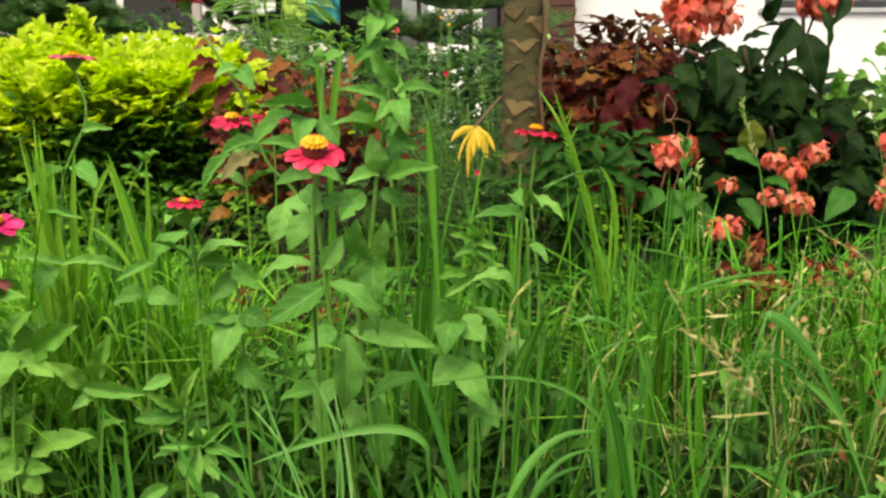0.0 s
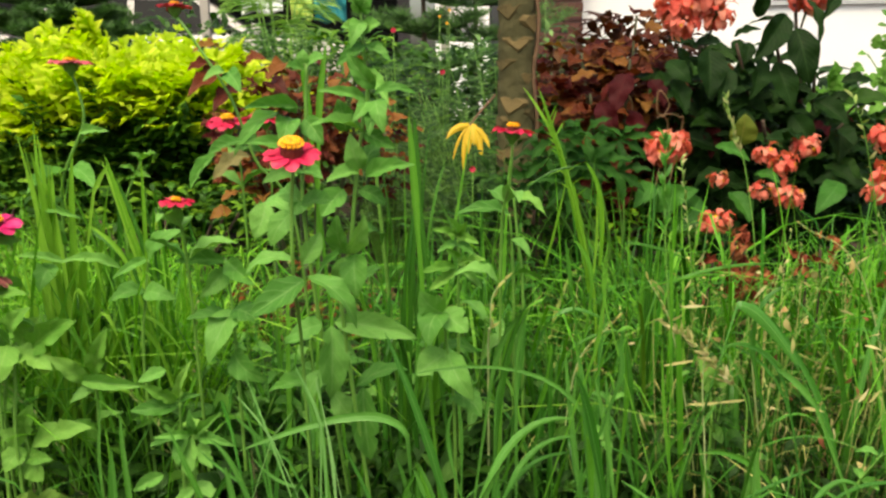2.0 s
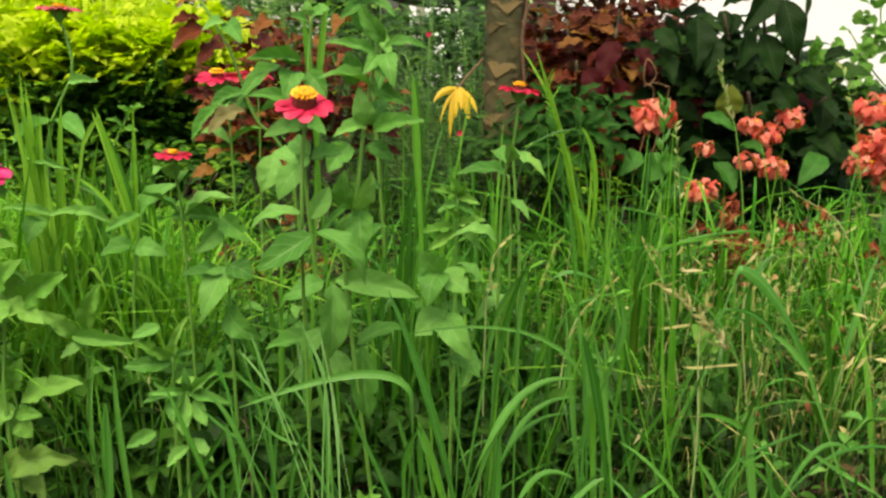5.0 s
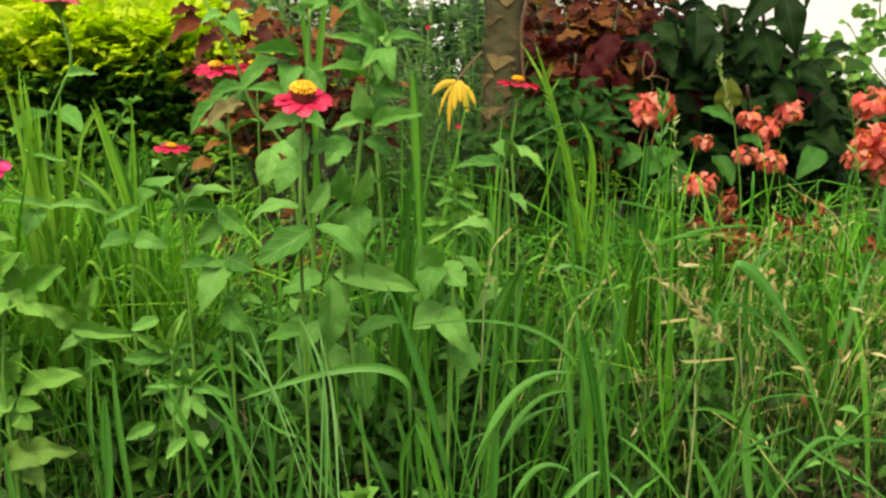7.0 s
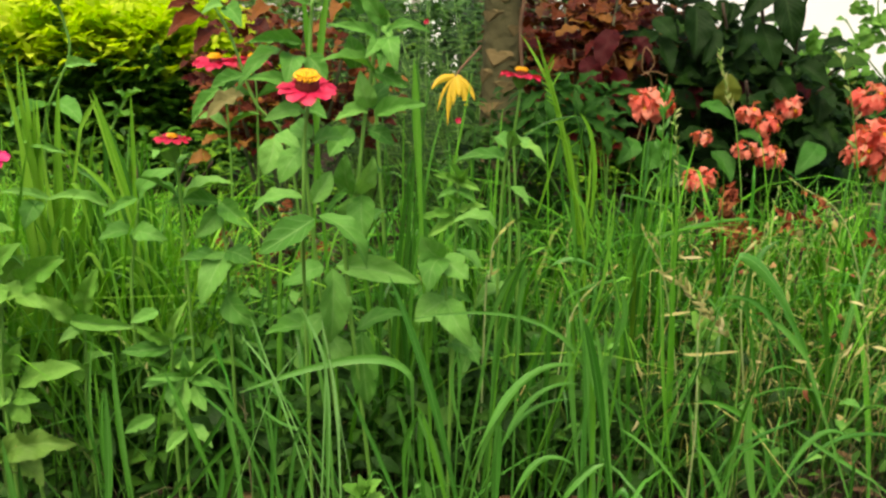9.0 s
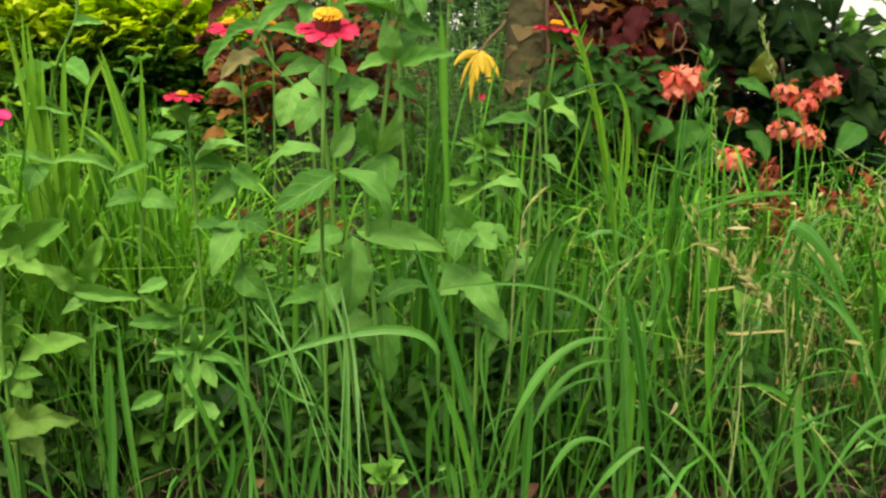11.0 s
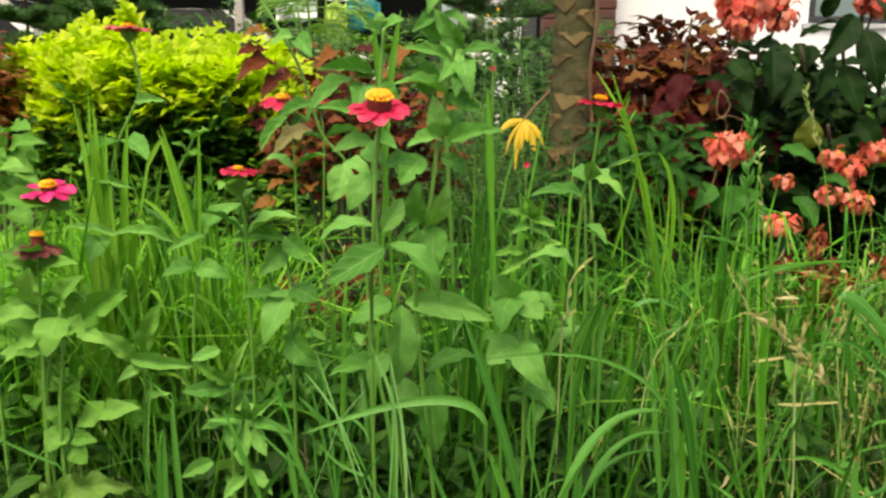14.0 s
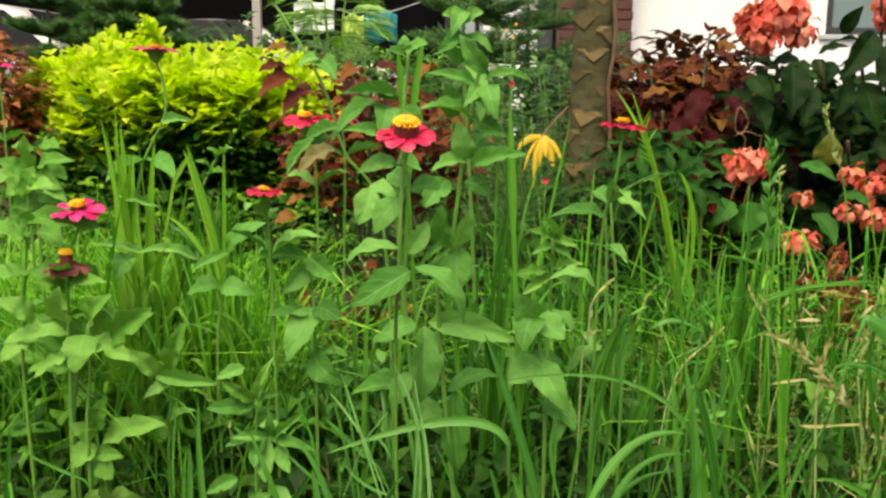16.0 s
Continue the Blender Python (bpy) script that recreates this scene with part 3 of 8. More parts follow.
# ---- ground ----
def ground_mesh():
    xs = [-400, -100, -30, -10, -5] + [-4 + 0.1 * i for i in range(81)] + [5, 10, 30, 100, 400]
    ys = [-400, -100, -20, -5, -2] + [-1 + 0.1 * i for i in range(56)] + [5, 6, 8, 12, 30, 100, 400]
    g = Geo()
    rows, uvr = [], []
    for y in ys:
        rows.append([(x, y, 0.025 * noise.noise((x * 1.7, y * 1.7, 0)) + 0.012 * noise.noise((x * 7, y * 7, 3)) - 0.01 if abs(x) < 4.1 and -1.1 < y < 4.6 else -0.02) for x in xs])
        uvr.append([(x, y) for x in xs])
    g.grid(rows, uvr)
    return g.mesh("ground", SOIL)


tagged(new("ground", ground_mesh()), "dark brown garden soil with dry litter", "ground", kind="structure")

# ---- house and carport behind the garden ----


def box_bm(x0, x1, y0, y1, z0, z1, bev=0.0):
    bm = bmesh.new()
    bmesh.ops.create_cube(bm, size=1)
    for v in bm.verts:
        v.co = Vector((x0 + (v.co.x + 0.5) * (x1 - x0), y0 + (v.co.y + 0.5) * (y1 - y0), z0 + (v.co.z + 0.5) * (z1 - z0)))
    if bev:
        bmesh.ops.bevel(bm, geom=bm.edges[:], offset=bev, segments=2, affect="EDGES", profile=0.5)
    return bm


WALL_Y = 7.0
WX0, WX1 = 1.465, 7.5          # white wall
WINX0, WINX1, WINZ0, WINZ1 = 3.0, 4.7, 1.06, 2.2
house = thing("house", "white rendered house wall with a grey window", "house", (0, 0, 0), kind="structure")
part("wall", box_bm(WX0, WINX0, WALL_Y, WALL_Y + 0.2, -0.05, 3.2), WHITE_WALL, house)
part("wall", box_bm(WINX1, WX1, WALL_Y, WALL_Y + 0.2, -0.05, 3.2), WHITE_WALL, house)
part("wall", box_bm(WINX0, WINX1, WALL_Y, WALL_Y + 0.2, -0.05, WINZ0), WHITE_WALL, house)
part("wall", box_bm(WINX0, WINX1, WALL_Y, WALL_Y + 0.2, WINZ1, 3.2), WHITE_WALL, house)
part("roof", box_bm(WX0 - 0.4, WX1 + 0.4, WALL_Y - 0.6, WALL_Y + 5.0, 3.2, 3.35, 0.02), GREY_WALL, house)
win = part("window_frame", box_bm(WINX0, WINX1, WALL_Y + 0.02, WALL_Y + 0.08, WINZ0, WINZ0 + 0.06, 0.008), FRAME, house)
part("window_bar", box_bm(WINX0, WINX1, WALL_Y + 0.02, WALL_Y + 0.08, WINZ1 - 0.06, WINZ1, 0.008), FRAME, win)
for xa in (WINX0, 0.5 * (WINX0 + WINX1) - 0.03, WINX1 - 0.06):
    part("window_bar", box_bm(xa, xa + 0.06, WALL_Y + 0.02, WALL_Y + 0.08, WINZ0 + 0.06, WINZ1 - 0.06, 0.008), FRAME, win)
for xa, xb in ((WINX0 + 0.06, 0.5 * (WINX0 + WINX1) - 0.03), (0.5 * (WINX0 + WINX1) + 0.03, WINX1 - 0.06)):
    part("pane", box_bm(xa, xb, WALL_Y + 0.045, WALL_Y + 0.053, WINZ0 + 0.06, WINZ1 - 0.06), PANE, win)
part("sill", box_bm(WINX0 - 0.05, WINX1 + 0.05, WALL_Y - 0.03, WALL_Y + 0.02, WINZ0 - 0.04, WINZ0, 0.006), GREY_WALL, house)
part("floor", box_bm(WX0, WX1, WALL_Y + 0.2, WALL_Y + 5, -0.05, 0.02), GREY_WALL, house)
part("back_wall", box_bm(WX0, WX1, WALL_Y + 4.8, WALL_Y + 5.0, 0.02, 3.2), GREY_WALL, house)
part("side_wall", box_bm(WX1 - 0.2, WX1, WALL_Y + 0.2, WALL_Y + 4.8, 0.02, 3.2), GREY_WALL, house)
part("side_wall", box_bm(WX0, WX0 + 0.2, WALL_Y + 0.2, WALL_Y + 4.8, 0.02, 3.2), GREY_WALL, house)

pillar = thing("brick_pillar", "dark red brick pillar at the corner of the white house", "pillar", kind="structure")
PX0, PX1, PY = 0.86, 1.44, 6.8
part("core", box_bm(PX0 + 0.01, PX1 - 0.01, PY + 0.01, PY + 0.5, -0.05, 3.2), MORTAR, pillar)
brick_mesh = bpy.data.meshes.new("brick")
bb = box_bm(-0.138, 0.138, 0, 0.06, 0, 0.064, 0.005)
bb.to_mesh(brick_mesh)
bb.free()
brick_mesh.materials.append(BRICK)
for row in range(42):
    for k in range(2):
        part("brick", brick_mesh, None, pillar, "", Matrix.Translation((PX0 + 0.147 + 0.288 * k + (0.004 if row % 2 else -0.004), PY - 0.004 + 0.003 * rnd.random(), 0.02 + 0.075 * row)))
trimw = thing("dark_corner_trim", "narrow dark painted wall strip beside brick pillar", "trim", kind="structure")
part("strip", box_bm(PX0 - 0.13, PX0 - 0.02, PY + 0.1, PY + 0.3, -0.05, 3.2, 0.01), FRAME, trimw)
low = thing("low_white_wall", "low white rendered garden wall", "wall", kind="structure")
part("wall", box_bm(0.3, PX0 - 0.14, 6.9, 7.05, -0.05, 1.75, 0.01), WHITE_WALL, low)

# Carport shade is painted into the near-black walls and roof.
carport = thing("carport", "carport behind the garden, its shade painted near-black", "carport", kind="structure")
part("back_wall", box_bm(-9, 0.0, 13.0, 13.2, -0.05, 3.0), SHADE_WALL, carport)
part("side_wall", box_bm(-9.2, -9.0, 8.2, 13.2, -0.05, 3.0), SHADE_WALL, carport)
part("side_wall", box_bm(0.0, 0.1, 7.1, 13.2, -0.05, 2.0), SHADE_WALL, carport)
# Roof is out of view; its front edge sets how far daylight reaches.
part("roof", box_bm(-9.4, 0.3, 9.3, 13.4, 3.0, 3.1), SHADE_WALL, carport)
P0 = (-1.113, 5.270, 0.918)

# ---- parked cars ----


def car(at, turn, body_mat, label, h=1.45):
    c = thing("parked_car", label, "car", (0, 0, 0))
    c.matrix_basis = Matrix.Translation(at) @ pose(0, 0, 0, 0, 0, turn)
    W = 1.7
    prof = [(-2.15, 0.35), (-2.12, 0.75), (-1.7, 0.9), (-0.95, 0.95), (-0.35, 1.36), (0.1, h), (0.9, h - 0.02), (1.45, 1.3), (1.95, 0.98), (2.13, 0.9), (2.15, 0.35)]
    bm = bmesh.new()
    left = [bm.verts.new((x, -(W / 2 - 0.26 * max(0, (z - 0.9) / 0.55)), z)) for x, z in prof]
    right = [bm.verts.new((x, W / 2 - 0.26 * max(0, (z - 0.9) / 0.55), z)) for x, z in prof]
    n = len(prof)
    for i in range(n):
        j = (i + 1) % n
        bm.faces.new((left[i], left[j], right[j], right[i]))
    bm.faces.new(left[::-1])
    bm.faces.new(right)
    bmesh.ops.recalc_face_normals(bm, faces=bm.faces[:])
    bmesh.ops.bevel(bm, geom=bm.edges[:], offset=0.05, segments=2, affect="EDGES", profile=0.5)
    body = part("body", bm, body_mat, c)

    def pane(name, pts):
        b = bmesh.new()
        vs = [b.verts.new(p) for p in pts]
        f = b.faces.new(vs)
        e = bmesh.ops.extrude_face_region(b, geom=[f])
        b.normal_update()
        nv = f.normal.copy()
        for v in e["geom"]:
            if isinstance(v, bmesh.types.BMVert):
                v.co += nv * 0.012
        part(name, b, GLASS, body)

    pane("windscreen", [(-0.93, -0.66, 0.99), (-0.93, 0.66, 0.99), (-0.37, 0.52, 1.37), (-0.37, -0.52, 1.37)])
    pane("rear_window", [(1.92, 0.62, 1.02), (1.92, -0.62, 1.02), (1.48, -0.52, 1.3), (1.48, 0.52, 1.3)])
    for s in (-1, 1):
        pane("side_window", [(-0.75, s * 0.825, 1.0), (0.4, s * 0.825, 1.0), (0.4, s * 0.655, 1.36), (-0.2, s * 0.655, 1.36)][::s])
        pane("side_window", [(0.48, s * 0.825, 1.0), (1.6, s * 0.825, 1.0), (1.3, s * 0.67, 1.32), (0.48, s * 0.655, 1.36)][::s])
        g = box_bm(-1.0, -0.9, s * 0.88 - 0.08, s * 0.88 + 0.08, 0.95, 1.08, 0.02)
        part("wing_mirror", g, body_mat, c)
        for x in (-1.35, 1.35):
            w = Geo()
            w.tube([(x, s * 0.62, 0.3), (x, s * 0.64, 0.3), (x, s * 0.84, 0.3), (x, s * 0.86, 0.3)], [0.27, 0.3, 0.3, 0.27], 20)
            wh = part("wheel", w.mesh("wheel", RUBBER), None, c)
            w = Geo()
            w.tube([(x, s * 0.85, 0.3), (x, s * 0.87, 0.3)], [0.18, 0.16], 16)
            part("rim", w.mesh("rim", METAL), None, wh)
    return c


C1 = (-2.014, 8.600, 1.129)
car((C1[0] - 0.5, 10.6, 0), 180, CAR_PAINT, "pale silver car parked in the dark carport", 1.38)
car((-4.5, 9.6, 0.0), 170, CAR_PAINT, "pale grey car parked before the dark carport", 1.46)

# ---- cloths hung behind the garden ----


def cloth(label, mat, x0, x1, z0, z1, y, seed):
    t = thing("hanging_cloth", label, "cloth", group="cloths on the line")
    bm = bmesh.new()
    nx, nz = 14, 10
    vs = [[bm.verts.new((x0 + (x1 - x0) * i / nx, y + 0.02 * math.sin(i * 1.3 + seed + 0.3 * j) + 0.01 * math.sin(j * 0.9 + i * 0.4), z0 + (z1 - z0) * j / nz + 0.012 * math.sin(i * 0.7 + seed))) for j in range(nz + 1)] for i in range(nx + 1)]
    for i in range(nx):
        for j in range(nz):
            bm.faces.new((vs[i][j], vs[i + 1][j], vs[i + 1][j + 1], vs[i][j + 1]))
    e = bmesh.ops.extrude_face_region(bm, geom=bm.faces[:])
    for v in e["geom"]:
        if isinstance(v, bmesh.types.BMVert):
            v.co.y += 0.006
    for f in bm.faces:
        f.smooth = True
    part("fabric", bm, mat, t)


def cloth_at(label, mat, a, b, top, seed):
    cloth(label, mat, a[0], b[0], min(a[2], b[2]), top, a[1], seed)


cloth_at("teal cloth hanging on a line", TEAL, (-0.469, 5.200, 0.870), (-0.280, 5.200, 0.920), 1.041, 1)
cloth_at("lime green cloth hanging on a line", LIME, (-0.601, 5.200, 0.885), (-0.475, 5.200, 0.886), 1.027, 3)
cloth_at("white cloth hanging on a line", WHITE_CLOTH, (-0.890, 5.220, 0.925), (-0.650, 5.220, 0.93), 1.105, 5)
for cx in (P0[0], 0.3):
    lp = thing("line_post", "pale grey wooden clothes line post", "post", (cx, 5.27, 0), "line posts")
    part("pole", box_bm(-0.025, 0.025, -0.025, 0.025, -0.03, 2.2, 0.005), POST, lp)
line_t = thing("clothes_line", "thin grey line strung between posts", "line")
g = Geo()
g.tube([(P0[0], 5.24, 1.3), (-0.85, 5.23, 1.11), (-0.55, 5.21, 1.035), (-0.3, 5.21, 1.05), (0.3, 5.24, 1.25)], [0.003] * 5, 6)
part("line", g.mesh("line", METAL), None, line_t)

# ---- papaya trunk ----
T_LOW, T_TOP = (0.296, 1.800, 0.390), (0.301, 1.800, 0.768)
papaya = thing("papaya_tree", "grey-green papaya trunk covered with tan leaf scars", "tree")


def papaya_build():
    dx, dy = T_TOP[0] - T_LOW[0], T_TOP[2] - T_LOW[2]
    sl = dx / dy
    base = Vector((T_LOW[0] - sl * T_LOW[2], 1.8, -0.02))
    r = random.Random(4)
    H = 2.6
    n, sd = 110, 26
    rows, uvr = [], []
    for i in range(n + 1):
        z = H * i / n
        rad = 0.0405 - 0.004 * z / H + 0.01 * math.exp(-z * 8)
        row, q = [], []
        for k in range(sd + 1):
            a = 2 * math.pi * k / sd
            rr = rad * (1 + 0.07 * noise.noise((math.cos(a) * 2, math.sin(a) * 2, z * 22)))
            row.append((base.x + sl * z + rr * math.cos(a), base.y + rr * math.sin(a), base.z + z))
            q.append((k / sd, z))
        rows.append(row)
        uvr.append(q)
    g = Geo()
    g.grid(rows, uvr)
    part("trunk", g.mesh("trunk", BARK), None, papaya)
    # spiral of leaf scars, each a raised heart-shaped tan plate
    scar = bmesh.new()
    out = [(-0.5, 0.22), (-0.36, 0.36), (-0.15, 0.4), (0, 0.34), (0.15, 0.4), (0.36, 0.36), (0.5, 0.22), (0.34, -0.05), (0.14, -0.32), (0, -0.45), (-0.14, -0.32), (-0.34, -0.05)]
    rim = [scar.verts.new((x * 1.1, 0.1, z * 1.1)) for x, z in out]
    inn = [scar.verts.new((x * 0.8, -0.035 + 0.05 * z, z * 0.8)) for x, z in out]
    cen = scar.verts.new((0, -0.03, 0.08))
    for i in range(12):
        j = (i + 1) % 12
        scar.faces.new((rim[i], rim[j], inn[j], inn[i]))
        scar.faces.new((inn[i], inn[j], cen))
    bmesh.ops.recalc_face_normals(scar, faces=scar.faces[:])
    for v in scar.verts:
        v.co.y += 0.55 * v.co.x ** 2
    sm = bpy.data.meshes.new("leaf_scar")
    scar.to_mesh(sm)
    scar.free()
    sm.materials.append(SCAR)
    for i in range(165):
        z = 0.08 + i * 0.0145 + r.uniform(-0.006, 0.006)
        a = i * radians(137.5) + 0.5
        rad = 0.0405 - 0.004 * z / H + 0.01 * math.exp(-z * 8)
        s = 0.047 * r.uniform(0.65, 1.2)
        m = Matrix.Translation((base.x + sl * z + rad * math.cos(a), base.y + rad * math.sin(a), base.z + z)) @ Matrix.Rotation(a + math.pi / 2, 4, "Z") @ Matrix.Rotation(radians(r.uniform(-10, 4)), 4, "X") @ Matrix.Rotation(radians(r.uniform(-12, 12)), 4, "Y") @ Matrix.Diagonal((s * 1.15, s * 0.9, s * r.uniform(0.7, 1.0), 1))
        part("leaf_scar", sm, None, papaya, "", m)
    strip = []
    for k in range(24):
        z = 0.46 + k * 0.055
        strip.append((base.x + sl * z + 0.037 + 0.005 * math.sin(k * 1.7), base.y - 0.024 + 0.003 * math.cos(k), base.z + z))
    stem_part(papaya, strip, 0.004, 0.0045, DRY_STALK, "dry_stalk", 8)
    # crown, above the picture
    top = base + Vector((sl * H, 0, H))
    for k in range(9):
        a = k * 2 * math.pi / 9
        d = Vector((math.cos(a), math.sin(a), 0))
        tip = top + d * 0.5 + Vector((0, 0, 0.2 + 0.2 * (k % 2)))
        stem_part(papaya, [top, top + d * 0.25 + Vector((0, 0, 0.2)), tip], 0.009, 0.006, STEM, "petiole")
        for q in range(7):
            b = a + (q - 3) * 0.42
            e = Vector((math.cos(b), math.sin(b), -0.35))
            leaf_part(papaya, [DL[q % 2]], tip, tip + e * (0.3 - 0.03 * abs(q - 3)), 0.09)


DL = [unit_leaf("dark_leaf_lobe", DARK_LOBED, 0.5, b, 0.12, 0.1, 0.25, 10, 2, seed=s) for s, b in enumerate((0.1, 0.18))]
papaya_build()

# wilted yellow papaya leaf hanging on its petiole
yl = thing("yellow_papaya_leaf", "wilted bright yellow lobed papaya leaf hanging from its stalk", "leaf")


def drooping_lobe(parent, hub, knee, tip, width, seed):
    """A wilted lobe: out from the hub, over a knee and down to a ragged point."""
    r = random.Random(seed)
    hub, knee, tip = Vector(hub), Vector(knee), Vector(tip)
    rows, uvr, n = [], [], 14
    for i in range(n + 1):
        t = i / n
        c = hub * (1 - t) ** 2 + knee * (2 * t * (1 - t)) + tip * t * t
        d = ((knee - hub) * (1 - t) + (tip - knee) * t).normalized()
        s = d.cross(Vector((0, -1, 0.35))).normalized()
        up = s.cross(d)
        w = width * 0.5 * (0.45 + 0.55 * math.sin(math.pi * min(1.0, 0.2 + t * 0.8)) ** 0.7) * (1 - t ** 5) * r.uniform(0.78, 1.12) + 0.0004
        rows.append([tuple(c - s * w - up * w * 0.5), tuple(c - s * w * 0.5 - up * w * 0.1), tuple(c), tuple(c + s * w * 0.5 - up * w * 0.1), tuple(c + s * w - up * w * 0.5)])
        uvr.append([(0.06, t), (0.28, t), (0.5, t), (0.72, t), (0.94, t)])
    g = Geo()
    g.grid(rows, uvr)
    part("lobe", g.mesh("lobe", YELLOW_LEAF), None, parent)


YH = (0.192, 1.710, 0.496)
stem_part(yl, [(0.252, 1.780, 0.554), (0.214, 1.740, 0.519), YH], 0.0026, 0.002, DRY_STALK, "petiole")
for i, (knee, tip, w) in enumerate((((0.160, 1.700, 0.500), (0.144, 1.690, 0.472), 0.015), ((0.166, 1.700, 0.476), (0.157, 1.690, 0.430), 0.006), ((0.180, 1.700, 0.476), (0.177, 1.690, 0.399), 0.013), ((0.191, 1.700, 0.476), (0.188, 1.690, 0.441), 0.013), ((0.210, 1.700, 0.489), (0.215, 1.690, 0.430), 0.021), ((0.221, 1.700, 0.489), (0.231, 1.690, 0.450), 0.012), ((0.202, 1.700, 0.489), (0.199, 1.690, 0.457), 0.02),)):
    drooping_lobe(yl, YH, knee, tip, w, 300 + i)

# ---- zinnia plants ----


def zinnia(head_at, diameter, kind, via, base, label, lean=(0, 0), seed=1, pairs=(), size=0.07, droop=0.0, petals=11, cone=0.42, meshes=ZL, start=0.0, r0=0.0019, cr=0.25):
    z = thing("zinnia_plant", label, "plant", group="zinnias in the grass")
    R = diameter / 2
    line = stem_part(z, [(base[0], base[1], -0.01), *via, (head_at[0], head_at[1], head_at[2] - R * 0.5)], r0, 0.0016)
    flower_head(z, head_at, diameter, kind, lean, petals, cone, "", droop, seed, cr)
    leaf_pairs(z, line, pairs, size, meshes, seed, start=start)
    return z


def leaf_list(plant, rows, meshes=ZL, depth_normal=(0, -0.45, 1)):
    """Single leaves of a plant: base, tip, width and which way the blade faces."""
    for base, tip, w, *nrm in rows:
        nv = Vector(nrm[0] if nrm else depth_normal) + Vector((rnd.uniform(-0.3, 0.3), rnd.uniform(-0.2, 0.2), 0))
        leaf_part(plant, meshes, base, tip, w * 0.98, nv, rnd.uniform(-14, 14))


UP, FACE, HALF = (0, -0.75, 1), (0, -1, 0.3), (0, -1, 0.7)
LEFTY, RIGHTY = (-0.45, -0.9, 0.6), (0.45, -0.9, 0.6)
main = zinnia((-0.030, 0.694, 0.546), 0.051, "red", [(-0.045, 0.800, 0.324), (-0.037, 0.710, 0.432), (-0.034, 0.700, 0.500)], (-0.043, 0.820, 0.223), "crimson zinnia with yellow-crowned cone and broad green leaves", (21, -3), 3, (), petals=11, cone=0.33, cr=0.37)
leaf_list(main, [
    ((-0.027, 0.705, 0.434), (-0.075, 0.690, 0.406), 0.0284, LEFTY),
    ((-0.023, 0.705, 0.437), (0.022, 0.695, 0.394), 0.0220, RIGHTY),
    ((-0.037, 0.720, 0.450), (-0.088, 0.730, 0.438), 0.0162, UP),
    ((-0.063, 0.740, 0.499), (-0.073, 0.730, 0.468), 0.0250, FACE),
    ((-0.038, 0.740, 0.490), (-0.058, 0.720, 0.465), 0.0239, FACE),
    ((-0.041, 0.740, 0.490), (-0.073, 0.770, 0.497), 0.0178, UP),
    ((-0.030, 0.720, 0.445), (-0.013, 0.730, 0.472), 0.0190, FACE),
    ((-0.027, 0.710, 0.500), (-0.001, 0.740, 0.501), 0.0190, HALF),
    ((-0.028, 0.710, 0.504), (-0.046, 0.740, 0.515), 0.0190, FACE),
    ((-0.027, 0.830, 0.355), (-0.063, 0.820, 0.345), 0.0238, HALF),
])
leaf_list(main, [
    ((-0.014, 0.830, 0.356), (0.073, 0.820, 0.339), 0.0292, HALF),
    ((-0.018, 0.840, 0.349), (-0.021, 0.830, 0.269), 0.0361, FACE),
    ((0.012, 0.850, 0.276), (0.018, 0.840, 0.193), 0.0321, FACE),
    ((0.006, 0.850, 0.277), (0.063, 0.880, 0.286), 0.0204, UP),
    ((-0.025, 0.860, 0.275), (-0.098, 0.880, 0.264), 0.0251, UP),
    ((-0.023, 0.860, 0.269), (0.005, 0.850, 0.229), 0.0258, FACE),
    ((-0.027, 0.850, 0.297), (-0.053, 0.840, 0.263), 0.0244, FACE),
    ((-0.030, 0.840, 0.324), (0.011, 0.870, 0.303), 0.0224, UP),
    ((-0.040, 0.840, 0.336), (-0.078, 0.860, 0.305), 0.0223, UP),
])

# tall budding shoot of the same kind, beside it
shoot = thing("zinnia_plant", "tall budding zinnia shoot with large soft green leaves", "plant", group="zinnias in the grass")
stem_part(shoot, [(0.03, 0.86, -0.01), (-0.004, 0.820, 0.365), (0.008, 0.800, 0.441), (0.018, 0.800, 0.521), (0.026, 0.800, 0.570), (0.032, 0.800, 0.601)], 0.0024, 0.0018)
leaf_list(shoot, [
    ((0.029, 0.800, 0.588), (-0.015, 0.780, 0.599), 0.0124, HALF),
    ((0.037, 0.800, 0.592), (0.078, 0.790, 0.595), 0.0125, HALF),
    ((0.039, 0.800, 0.587), (0.046, 0.770, 0.560), 0.0216, FACE),
    ((0.030, 0.800, 0.585), (0.018, 0.770, 0.570), 0.0154, FACE),
    ((0.038, 0.800, 0.598), (0.013, 0.790, 0.632), 0.0188, FACE),
    ((0.033, 0.800, 0.583), (0.032, 0.770, 0.557), 0.0185, FACE),
    ((0.008, 0.800, 0.558), (0.003, 0.790, 0.589), 0.0240, FACE),
    ((0.026, 0.800, 0.555), (-0.022, 0.770, 0.568), 0.0165, UP),
    ((0.026, 0.800, 0.557), (0.057, 0.780, 0.542), 0.0176, HALF),
    ((0.026, 0.800, 0.513), (0.074, 0.770, 0.528), 0.0206, HALF),
    ((0.019, 0.800, 0.518), (-0.011, 0.780, 0.512), 0.0176, HALF),
])
